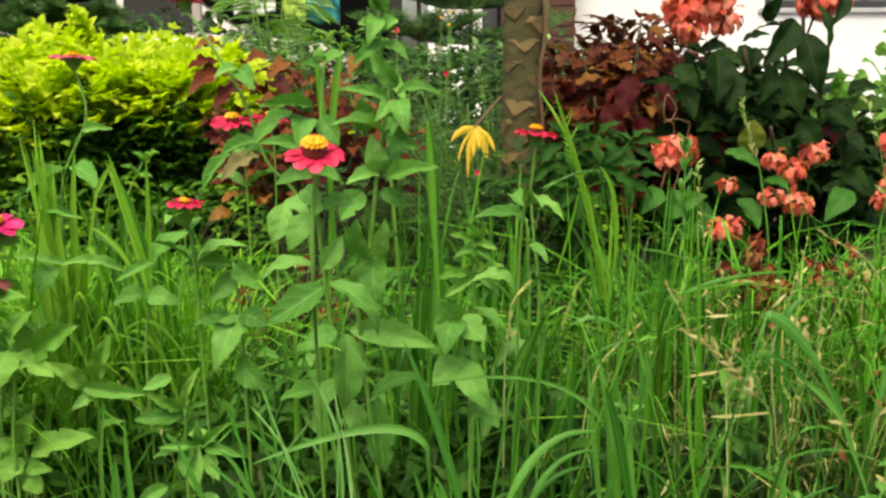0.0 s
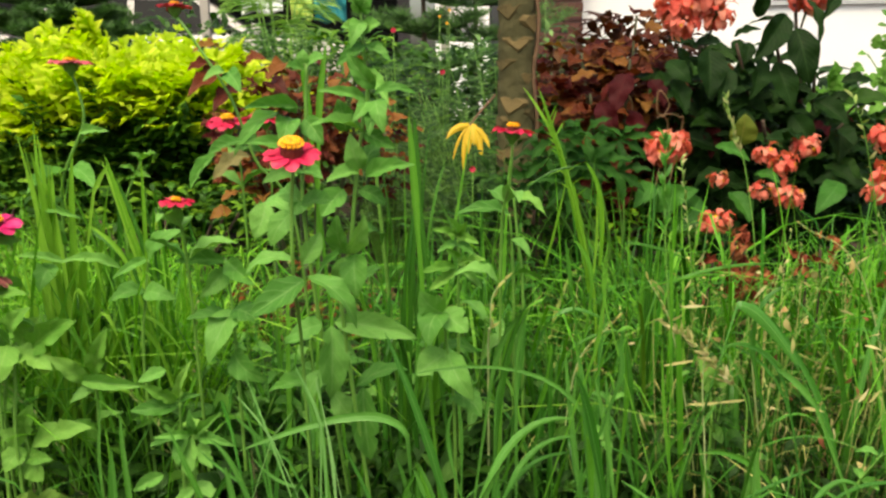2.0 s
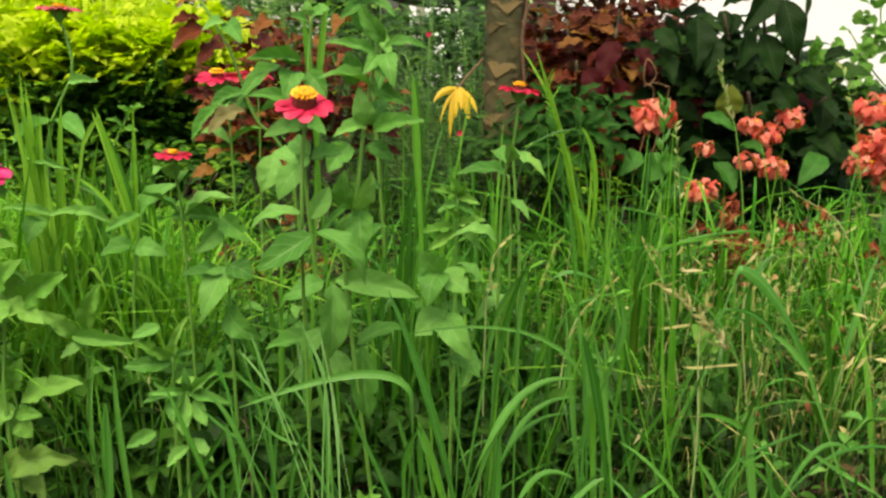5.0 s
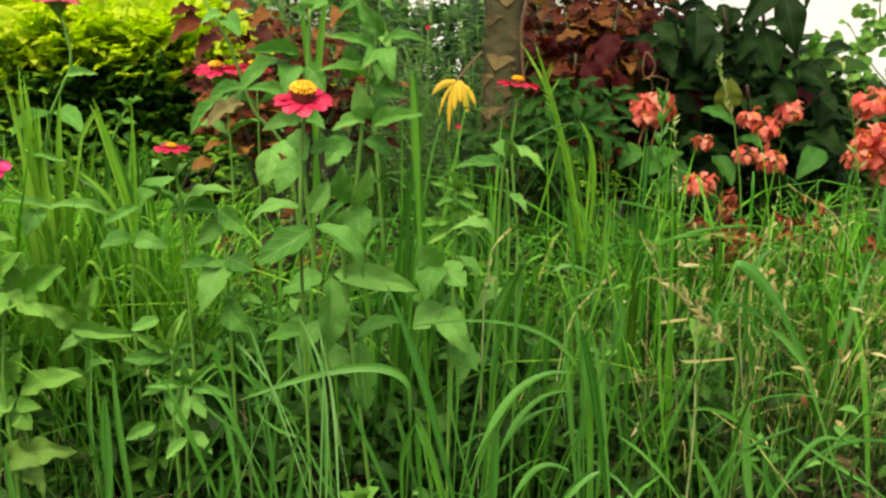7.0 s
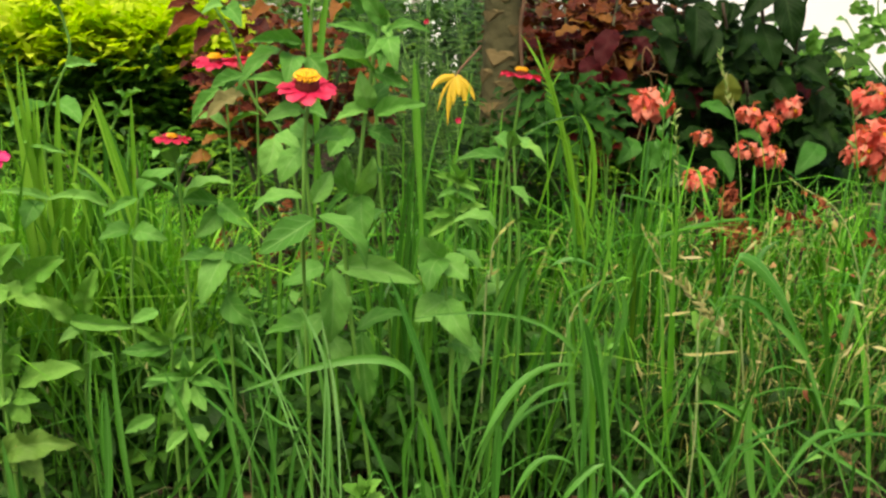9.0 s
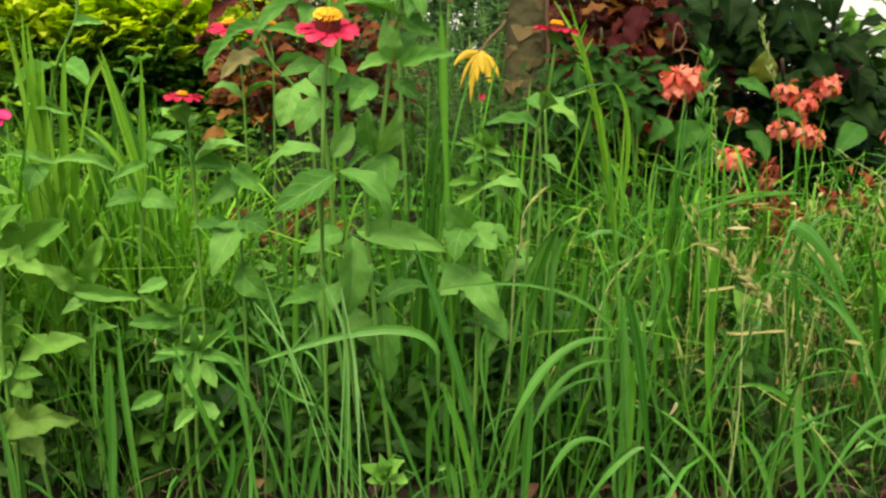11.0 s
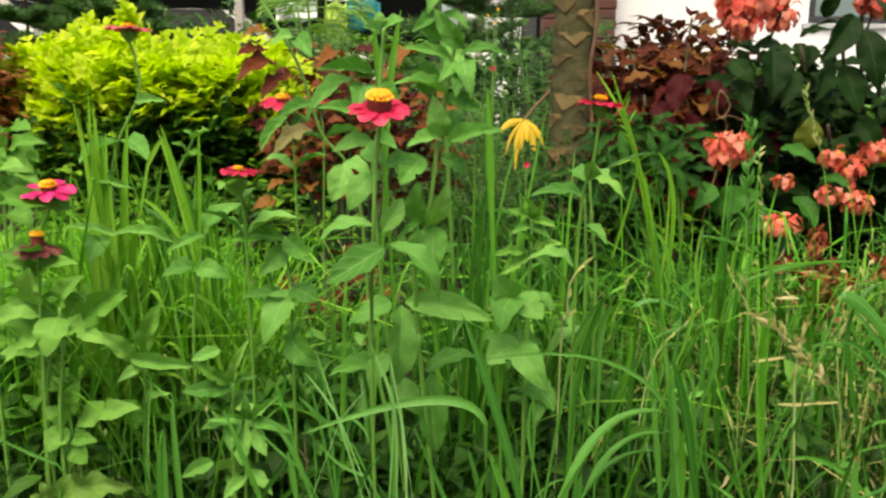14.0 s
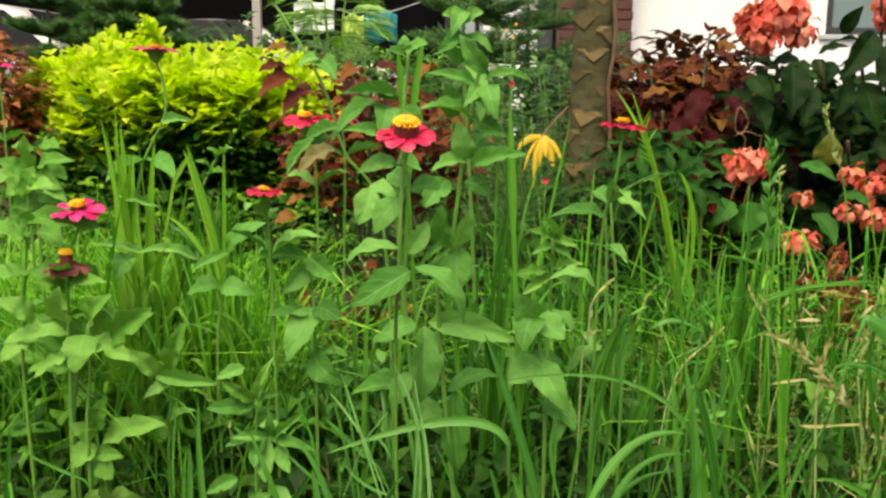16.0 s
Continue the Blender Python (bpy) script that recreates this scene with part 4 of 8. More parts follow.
leaf_list(shoot, [
    ((0.022, 0.800, 0.521), (0.013, 0.790, 0.556), 0.0229, FACE),
    ((0.023, 0.800, 0.520), (0.041, 0.820, 0.544), 0.0212, FACE),
    ((0.004, 0.800, 0.501), (-0.017, 0.780, 0.477), 0.0259, FACE),
    ((0.019, 0.800, 0.500), (0.045, 0.800, 0.484), 0.0189, HALF),
    ((0.004, 0.790, 0.439), (-0.001, 0.770, 0.481), 0.0245, LEFTY),
    ((0.008, 0.790, 0.439), (0.025, 0.770, 0.480), 0.0235, RIGHTY),
    ((0.013, 0.790, 0.438), (0.015, 0.770, 0.399), 0.0296, FACE),
    ((0.006, 0.790, 0.438), (-0.024, 0.750, 0.425), 0.0081, HALF),
    ((0.003, 0.800, 0.433), (-0.004, 0.800, 0.400), 0.0210, FACE),
    ((0.015, 0.800, 0.457), (0.041, 0.830, 0.442), 0.0182, UP),
    ((0.001, 0.810, 0.390), (0.038, 0.850, 0.410), 0.0218, UP),
])
g = Geo()
for k in range(12):
    a = k * 2.4
    d = Vector((math.cos(a), math.sin(a), 0))
    o = Vector((0.033, 0.800, 0.603))
    g.flat_leaf(o + d * 0.002, o + d * (0.004 + 0.0004 * k) + Vector((0, 0, 0.012 - 0.0005 * k)), 0.006, d, 0.2, 3)
part("bud", g.mesh("bud", PALE_LEAF), None, shoot, "pale green closed bud")

# second shoot rising behind the crimson flower
shoot2 = thing("zinnia_plant", "leafy zinnia shoot rising above the crimson flower", "plant", group="zinnias in the grass")
stem_part(shoot2, [(-0.01, 0.98, -0.01), (-0.047, 0.900, 0.430), (-0.043, 0.900, 0.525), (-0.041, 0.900, 0.571), (-0.037, 0.900, 0.622)], 0.0024, 0.002)
leaf_list(shoot2, [
    ((-0.048, 0.900, 0.576), (-0.100, 0.860, 0.579), 0.0173, HALF),
    ((-0.050, 0.900, 0.572), (-0.083, 0.880, 0.588), 0.0198, HALF),
    ((-0.071, 0.900, 0.572), (-0.112, 0.850, 0.535), 0.0206, LEFTY),
    ((-0.055, 0.900, 0.565), (-0.061, 0.860, 0.538), 0.0277, FACE),
    ((-0.048, 0.900, 0.527), (-0.104, 0.850, 0.547), 0.0195, HALF),
    ((-0.102, 0.850, 0.547), (-0.133, 0.830, 0.534), 0.0176, HALF),
    ((-0.124, 0.830, 0.536), (-0.148, 0.810, 0.503), 0.0140, LEFTY),
])
leaf_list(shoot2, [
    ((-0.043, 0.900, 0.565), (-0.022, 0.880, 0.538), 0.0257, FACE),
    ((-0.041, 0.900, 0.618), (-0.057, 0.880, 0.621), 0.0152, HALF),
    ((-0.037, 0.900, 0.621), (-0.017, 0.890, 0.629), 0.0199, HALF),
    ((-0.039, 0.900, 0.623), (-0.041, 0.900, 0.638), 0.0142, FACE),
    ((-0.048, 0.900, 0.507), (-0.085, 0.870, 0.504), 0.0209, HALF),
    ((-0.048, 0.900, 0.507), (-0.023, 0.870, 0.504), 0.0232, HALF),
    ((-0.050, 0.900, 0.483), (-0.063, 0.880, 0.461), 0.0233, FACE),
])
leaf_list(shoot2, [((-0.132, 1.050, 0.512), (-0.173, 1.020, 0.485), 0.024, HALF)], TL)
# upright shoot whose tip rises out of the flowers
shoot3 = thing("zinnia_plant", "slim upright zinnia shoot with pointed leaves", "plant", group="zinnias in the grass")
stem_part(shoot3, [(0.06, 1.05, -0.01), (0.029, 0.980, 0.495), (0.022, 0.970, 0.608), (0.019, 0.970, 0.674), (0.018, 0.970, 0.703)], 0.0024, 0.0018)
leaf_list(shoot3, [
    ((0.021, 0.970, 0.614), (0.048, 0.930, 0.576), 0.0174, FACE),
    ((0.019, 0.970, 0.613), (0.000, 0.950, 0.633), 0.0201, FACE),
    ((0.020, 0.970, 0.656), (-0.003, 0.950, 0.662), 0.0214, HALF),
    ((0.020, 0.970, 0.656), (0.041, 0.950, 0.665), 0.0226, HALF),
    ((0.019, 0.970, 0.679), (0.006, 0.950, 0.703), 0.0239, FACE),
    ((0.019, 0.970, 0.679), (0.031, 0.950, 0.703), 0.0239, FACE),
    ((0.020, 0.970, 0.643), (-0.009, 0.930, 0.619), 0.0187, HALF),
    ((0.020, 0.970, 0.640), (0.052, 0.950, 0.624), 0.0189, HALF),
    ((0.021, 0.970, 0.668), (0.008, 0.940, 0.642), 0.0213, FACE),
])

zinnia((-0.192, 0.918, 0.474), 0.042, "red", [(-0.193, 0.950, 0.381)], (-0.196, 0.990, 0.318), "small crimson zinnia standing among grass", (5, 5), 5, (0.55, 0.8), 0.06, cone=0.14)
zinnia((0.181, 0.883, 0.547), 0.048, "red", [(0.172, 0.930, 0.395), (0.178, 0.890, 0.492)], (0.175, 0.960, 0.275), "flat crimson zinnia with a yellow crown", (5, 2), 6, (0.3, 0.5), 0.05, petals=12, cone=0.22)
zf = zinnia((-0.393, 0.920, 0.453), 0.06, "pink", [(-0.415, 0.930, 0.358)], (-0.439, 0.950, 0.232), "magenta-pink zinnia with yellow florets", (12, -3), 7, (), 0.06, petals=12, cone=0.17)
leaf_list(zf, [
    ((-0.374, 0.930, 0.433), (-0.463, 0.900, 0.440), 0.0276, HALF),
    ((-0.432, 0.900, 0.441), (-0.448, 0.880, 0.458), 0.0198, FACE),
    ((-0.400, 0.925, 0.435), (-0.385, 0.970, 0.436), 0.0224, UP),
    ((-0.415, 0.930, 0.358), (-0.437, 0.900, 0.377), 0.0240, UP),
    ((-0.415, 0.930, 0.358), (-0.359, 0.900, 0.378), 0.0240, UP),
], PL)
zinnia((-0.405, 0.910, 0.394), 0.05, "brown", [(-0.412, 0.920, 0.335)], (-0.431, 0.940, 0.236), "faded brown zinnia gone to seed", (6, 2), 8, (0.5, 0.75), 0.06, 0.25, 12, 0.4)
zt = zinnia((-0.360, 1.100, 0.629), 0.056, "rose", [(-0.401, 1.120, 0.390), (-0.389, 1.110, 0.480), (-0.352, 1.100, 0.552), (-0.354, 1.100, 0.594)], (-0.424, 1.140, 0.245), "tall rose-pink zinnia with an orange centre", (-2, 2), 9, (), petals=13, cone=0.13)
leaf_list(zt, [
    ((-0.354, 1.100, 0.542), (-0.311, 1.070, 0.545), 0.0156, HALF),
    ((-0.384, 1.110, 0.492), (-0.417, 1.060, 0.469), 0.0242, LEFTY),
    ((-0.376, 1.110, 0.495), (-0.329, 1.060, 0.471), 0.0270, RIGHTY),
    ((-0.391, 1.110, 0.451), (-0.337, 1.000, 0.447), 0.0207, FACE),
    ((-0.401, 1.120, 0.390), (-0.398, 1.100, 0.426), 0.0218, FACE),
])
zu = zinnia((-0.192, 0.980, 0.688), 0.042, "red", [(-0.069, 1.000, 0.413), (-0.112, 0.980, 0.513), (-0.135, 0.970, 0.588), (-0.177, 0.970, 0.661)], (-0.057, 1.020, 0.283), "tall crimson zinnia on a long bare stalk", (-3, 3), 10, (), petals=12, cone=0.15)
leaf_list(zu, [
    ((-0.137, 0.970, 0.612), (-0.156, 0.940, 0.609), 0.0150, HALF),
    ((-0.136, 0.970, 0.615), (-0.114, 0.930, 0.593), 0.0224, FACE),
])
zinnia((-0.207, 1.300, 0.537), 0.072, "red", [(-0.195, 1.320, 0.437)], (-0.203, 1.360, 0.305), "dark crimson zinnia with orange florets among coleus", (8, -4), 11, (0.5, 0.7), 0.06, petals=14, cone=0.2)
zinnia((-0.159, 1.360, 0.538), 0.06, "red", [(-0.156, 1.360, 0.442)], (-0.172, 1.400, 0.298), "dark crimson zinnia half hidden behind leaves", (6, 5), 12, (0.6,), 0.06, petals=13, cone=0.2)
zinnia((-0.863, 1.700, 0.625), 0.06, "pink", [(-0.860, 1.700, 0.480)], (-0.862, 1.700, 0.312), "magenta zinnia beside rust-red coleus", (4, 4), 13, (0.5,), 0.06, cone=0.2)

# ---- leafy weeds in front ----


def weed(label, stem, rows, meshes=ZL, r0=0.0024, pairs=(), size=0.06, seed=1, bare=False):
    w = thing("leafy_weed", label, "plant", group="leafy weeds in the grass")
    foot = Vector(stem[0])
    if foot.z > 0.02:
        stem = [(foot.x, foot.y + 0.01, -0.01), *stem]
    line = stem_part(w, stem, r0, r0 * 0.6)
    leaf_list(w, rows, meshes)
    leaf_pairs(w, line, pairs, size, meshes, seed)
    return w


WL = "soft green broad-leaved seedling among the grass"
weed("pale green seedling with lit broad leaves", [(-0.427, 0.950, 0.191), (-0.417, 0.950, 0.266), (-0.401, 0.950, 0.307)], [
    ((-0.407, 0.950, 0.304), (-0.406, 0.910, 0.272), 0.0366, FACE),
    ((-0.379, 0.950, 0.300), (-0.320, 0.930, 0.337), 0.0222, RIGHTY),
    ((-0.381, 0.950, 0.296), (-0.361, 0.940, 0.330), 0.0272, FACE),
    ((-0.398, 0.950, 0.303), (-0.367, 0.940, 0.340), 0.0285, FACE),
    ((-0.408, 0.950, 0.307), (-0.464, 0.950, 0.326), 0.0249, UP),
    ((-0.429, 0.950, 0.319), (-0.423, 0.930, 0.364), 0.0271, FACE),
    ((-0.417, 0.950, 0.273), (-0.482, 0.930, 0.305), 0.0283, UP),
    ((-0.417, 0.950, 0.266), (-0.461, 0.920, 0.273), 0.0270, UP),
    ((-0.465, 0.950, 0.313), (-0.491, 0.920, 0.282), 0.0282, UP),
], PL)
weed("pale green seedling with small spotted leaves", [(-0.316, 0.940, 0.149), (-0.312, 0.940, 0.202), (-0.310, 0.940, 0.262)], [
    ((-0.306, 0.930, 0.270), (-0.279, 0.910, 0.333), 0.0231, FACE),
    ((-0.319, 0.930, 0.263), (-0.351, 0.910, 0.302), 0.0218, HALF),
    ((-0.323, 0.930, 0.265), (-0.245, 0.910, 0.262), 0.0192, HALF),
    ((-0.307, 0.930, 0.257), (-0.331, 0.910, 0.245), 0.0154, UP),
    ((-0.308, 0.930, 0.206), (-0.273, 0.910, 0.232), 0.0154, UP),
    ((-0.309, 0.930, 0.199), (-0.327, 0.910, 0.223), 0.0154, UP),
], PL[:2] + ZL)
weed("green seedling with bright narrow upper leaves", [(-0.208, 0.910, 0.160), (-0.205, 0.910, 0.244)], [
    ((-0.205, 0.900, 0.246), (-0.236, 0.880, 0.275), 0.0160, HALF),
    ((-0.203, 0.900, 0.246), (-0.174, 0.880, 0.261), 0.0115, HALF),
    ((-0.200, 0.900, 0.248), (-0.178, 0.880, 0.304), 0.0128, FACE),
    ((-0.205, 0.900, 0.241), (-0.253, 0.880, 0.244), 0.0218, UP),
    ((-0.215, 0.900, 0.285), (-0.241, 0.880, 0.278), 0.0167, HALF),
    ((-0.203, 0.900, 0.216), (-0.167, 0.880, 0.216), 0.0141, UP),
], PL[1:] + ZL[:2])
weed("soft green broad-leaved seedling among the grass", [(-0.192, 0.890, 0.096), (-0.189, 0.890, 0.155), (-0.187, 0.890, 0.210)], [
    ((-0.187, 0.880, 0.213), (-0.223, 0.860, 0.220), 0.0102, HALF),
    ((-0.190, 0.880, 0.213), (-0.198, 0.860, 0.184), 0.0205, FACE),
    ((-0.187, 0.880, 0.209), (-0.188, 0.860, 0.169), 0.0243, FACE),
    ((-0.179, 0.880, 0.215), (-0.146, 0.860, 0.247), 0.0122, HALF),
    ((-0.194, 0.880, 0.209), (-0.230, 0.860, 0.209), 0.0141, UP),
    ((-0.179, 0.880, 0.209), (-0.135, 0.860, 0.208), 0.0141, UP),
    ((-0.183, 0.880, 0.213), (-0.182, 0.860, 0.247), 0.0122, FACE),
    ((-0.176, 0.880, 0.205), (-0.161, 0.860, 0.180), 0.0179, FACE),
    ((-0.222, 0.880, 0.165), (-0.251, 0.860, 0.156), 0.0179, HALF),
    ((-0.187, 0.880, 0.153), (-0.156, 0.860, 0.137), 0.0167, HALF),
    ((-0.187, 0.880, 0.147), (-0.208, 0.860, 0.131), 0.0154, UP),
], ZL)
weed("yellowish green seedling with broad worn leaves", [(-0.364, 0.910, 0.042), (-0.375, 0.910, 0.123), (-0.383, 0.910, 0.182), (-0.386, 0.910, 0.211)], [
    ((-0.382, 0.900, 0.185), (-0.358, 0.880, 0.162), 0.0384, FACE),
    ((-0.375, 0.900, 0.197), (-0.297, 0.880, 0.226), 0.0295, HALF),
    ((-0.384, 0.900, 0.195), (-0.400, 0.880, 0.175), 0.0295, FACE),
    ((-0.382, 0.900, 0.205), (-0.400, 0.880, 0.226), 0.0256, HALF),
    ((-0.380, 0.900, 0.212), (-0.359, 0.880, 0.257), 0.0231, FACE),
    ((-0.379, 0.900, 0.186), (-0.344, 0.880, 0.188), 0.0205, HALF),
], PL)
weed("low seedling with large pale mottled leaves", [(-0.385, 0.870, 0.065), (-0.386, 0.870, 0.127)], [
    ((-0.382, 0.860, 0.134), (-0.296, 0.840, 0.154), 0.0397, HALF),
    ((-0.382, 0.860, 0.134), (-0.424, 0.840, 0.115), 0.0384, HALF),
    ((-0.382, 0.860, 0.127), (-0.335, 0.840, 0.105), 0.0320, UP),
    ((-0.383, 0.860, 0.131), (-0.391, 0.840, 0.160), 0.0282, UP),
], MT)
weed("green seedling with long drooping paired leaves", [(-0.271, 1.000, 0.259), (-0.261, 1.000, 0.343), (-0.254, 1.000, 0.391)], [
    ((-0.253, 1.000, 0.392), (-0.210, 0.970, 0.435), 0.0271, LEFTY),
    ((-0.256, 1.000, 0.393), (-0.289, 0.970, 0.378), 0.0129, HALF),
    ((-0.288, 1.000, 0.382), (-0.355, 0.980, 0.398), 0.0143, HALF),
    ((-0.355, 1.000, 0.392), (-0.409, 0.990, 0.404), 0.0117, HALF),
    ((-0.370, 1.000, 0.390), (-0.377, 0.970, 0.363), 0.0284, FACE),
    ((-0.261, 1.000, 0.353), (-0.299, 0.980, 0.347), 0.0260, UP),
    ((-0.261, 1.000, 0.353), (-0.220, 0.980, 0.348), 0.0260, UP),
], ZL)
weed("green seedling with broad folded leaves", [(-0.148, 0.970, 0.228), (-0.149, 0.970, 0.324), (-0.156, 0.980, 0.395)], [
    ((-0.156, 0.980, 0.391), (-0.211, 0.960, 0.397), 0.0216, HALF),
    ((-0.154, 0.980, 0.392), (-0.113, 0.940, 0.371), 0.0264, FACE),
    ((-0.149, 0.970, 0.334), (-0.176, 0.930, 0.282), 0.0374, FACE),
    ((-0.149, 0.970, 0.334), (-0.116, 0.950, 0.328), 0.0327, UP),
    ((-0.149, 0.970, 0.324), (-0.201, 0.950, 0.329), 0.0289, UP),
    ((-0.150, 0.970, 0.283), (-0.111, 0.940, 0.252), 0.0350, FACE),
    ((-0.156, 0.980, 0.382), (-0.181, 0.950, 0.355), 0.0278, FACE),
], ZL)
weed("green seedling with narrow whorled leaves", [(0.124, 0.970, 0.319), (0.126, 0.970, 0.377), (0.125, 0.970, 0.420)], [
    ((0.124, 0.960, 0.420), (0.093, 0.935, 0.433), 0.0118, HALF),
    ((0.124, 0.960, 0.420), (0.148, 0.935, 0.414), 0.0118, HALF),
    ((0.124, 0.960, 0.421), (0.110, 0.935, 0.448), 0.0104, FACE),
    ((0.124, 0.960, 0.421), (0.134, 0.935, 0.442), 0.0097, FACE),
    ((0.123, 0.960, 0.410), (0.099, 0.935, 0.407), 0.0118, HALF),
    ((0.124, 0.960, 0.410), (0.143, 0.935, 0.400), 0.0111, FACE),
    ((0.122, 0.960, 0.382), (0.078, 0.935, 0.382), 0.0146, UP),
    ((0.123, 0.960, 0.382), (0.156, 0.935, 0.395), 0.0146, HALF),
    ((0.122, 0.960, 0.379), (0.088, 0.935, 0.360), 0.0146, HALF),
    ((0.124, 0.960, 0.379), (0.151, 0.935, 0.360), 0.0152, HALF),
    ((0.123, 0.960, 0.392), (0.108, 0.935, 0.411), 0.0104, FACE),
], PL + ZL[:3])
weed("dark green seedling with drooping leaves", [(0.114, 0.900, 0.216), (0.109, 0.900, 0.281), (0.102, 0.900, 0.345)], [
    ((0.102, 0.900, 0.343), (0.076, 0.880, 0.374), 0.034, FACE), ((0.102, 0.900, 0.343), (0.084, 0.860, 0.320), 0.038, FACE), ((0.103, 0.900, 0.345), (0.130, 0.880, 0.325), 0.034, UP),
    ((0.108, 0.900, 0.294), (0.133, 0.860, 0.253), 0.034, FACE), ((0.108, 0.900, 0.294), (0.071, 0.880, 0.275), 0.036, UP), ((0.112, 0.900, 0.242), (0.144, 0.870, 0.229), 0.036, UP)], ZL)
weed("green seedling with a smooth oval leaf", [(0.197, 1.010, 0.310), (0.195, 1.010, 0.390), (0.192, 1.010, 0.436)], [
    ((0.191, 1.000, 0.437), (0.124, 0.975, 0.447), 0.0222, UP),
    ((0.192, 1.000, 0.405), (0.214, 0.975, 0.388), 0.0166, UP),
], ZL)
weed("green seedling with a pointed oval leaf", [(0.209, 1.010, 0.316), (0.202, 1.010, 0.403), (0.197, 1.010, 0.458)], [
    ((0.195, 1.000, 0.460), (0.232, 0.975, 0.438), 0.0166, UP),
], PL)
weed("small bright green heart-leaved seedling", [(0.445, 0.970, 0.162), (0.440, 0.970, 0.219), (0.442, 0.970, 0.233)], [
    ((0.444, 0.970, 0.216), (0.418, 0.950, 0.259), 0.038, FACE), ((0.444, 0.970, 0.216), (0.461, 0.970, 0.240), 0.03, FACE)], PL)
weed("pale green seedling at the side of the grass", [(-0.556, 1.150, 0.352), (-0.550, 1.150, 0.452), (-0.543, 1.150, 0.505)], [
    ((-0.547, 1.150, 0.475), (-0.583, 1.100, 0.457), 0.034, UP), ((-0.547, 1.150, 0.475), (-0.482, 1.100, 0.467), 0.034, UP), ((-0.544, 1.150, 0.499), (-0.560, 1.120, 0.505), 0.03, UP), ((-0.543, 1.150, 0.501), (-0.498, 1.120, 0.506), 0.03, UP), ((-0.549, 1.150, 0.441), (-0.556, 1.100, 0.427), 0.034, FACE), ((-0.549, 1.150, 0.441), (-0.506, 1.120, 0.434), 0.03, UP)], PL)
weed("pale green seedling beside the golden shrub", [(-0.361, 1.250, 0.368), (-0.357, 1.250, 0.427), (-0.327, 1.250, 0.489)], [
    ((-0.331, 1.250, 0.485), (-0.297, 1.220, 0.501), 0.014, UP), ((-0.340, 1.250, 0.468), (-0.352, 1.220, 0.483), 0.014, UP), ((-0.345, 1.250, 0.460), (-0.308, 1.220, 0.467), 0.014, UP), ((-0.327, 1.250, 0.489), (-0.340, 1.240, 0.500), 0.012, UP)], PL)
weed("pale green seedling with large smooth leaves", [(-0.385, 0.885, 0.198), (-0.377, 0.885, 0.282), (-0.376, 0.885, 0.335)], [
    ((-0.375, 0.875, 0.327), (-0.379, 0.850, 0.295), 0.0410, FACE),
    ((-0.354, 0.875, 0.321), (-0.295, 0.850, 0.362), 0.0320, FACE),
    ((-0.394, 0.875, 0.339), (-0.388, 0.850, 0.384), 0.0307, FACE),
    ((-0.393, 0.875, 0.328), (-0.448, 0.850, 0.325), 0.0307, UP),
    ((-0.370, 0.875, 0.322), (-0.320, 0.850, 0.306), 0.0256, UP),
    ((-0.377, 0.875, 0.310), (-0.421, 0.850, 0.287), 0.0295, UP),
    ((-0.369, 0.875, 0.338), (-0.334, 0.850, 0.377), 0.0256, FACE),
    ((-0.428, 0.875, 0.346), (-0.454, 0.850, 0.370), 0.0295, UP),
], PL)
weed("pale leafy seedling at the side of the bed", [(-0.537, 1.130, 0.387), (-0.538, 1.130, 0.447), (-0.539, 1.130, 0.477)], [
    ((-0.536, 1.120, 0.475), (-0.569, 1.100, 0.492), 0.0267, HALF),
    ((-0.531, 1.120, 0.475), (-0.489, 1.100, 0.454), 0.0338, FACE),
    ((-0.532, 1.120, 0.482), (-0.533, 1.100, 0.523), 0.0239, FACE),
    ((-0.528, 1.120, 0.478), (-0.470, 1.100, 0.490), 0.0239, HALF),
    ((-0.539, 1.120, 0.469), (-0.562, 1.100, 0.447), 0.0267, HALF),
    ((-0.531, 1.120, 0.456), (-0.483, 1.100, 0.437), 0.0281, HALF),
], PL)
weed("small pale green sprout at the edge of the bed", [(0.015, 0.710, 0.115), (0.016, 0.700, 0.165)], [((0.015, 0.700, 0.164), (-0.007, 0.690, 0.183), 0.016, UP), ((0.015, 0.700, 0.167), (0.009, 0.690, 0.194), 0.014, UP), ((0.016, 0.700, 0.168), (0.031, 0.690, 0.187), 0.016, UP), ((0.015, 0.700, 0.164), (-0.002, 0.690, 0.167), 0.014, UP), ((0.017, 0.700, 0.163), (0.034, 0.690, 0.165), 0.014, UP), ((0.016, 0.700, 0.166), (0.018, 0.690, 0.185), 0.012, UP)], PL, 0.0018)
for i, (bx, by) in enumerate(((-0.5, 1.08), (-0.36, 1.1), (0.0, 1.15))):
    hgt = 0.12 + 0.14 * rnd.random()
    weed(WL, [(bx, by, -0.01), (bx + 0.01, by, hgt * 0.5), (bx + 0.02 * rnd.uniform(-1, 1), by, hgt)], [], ZL, 0.0025, (0.35, 0.65, 0.97), 0.07, 30 + i)

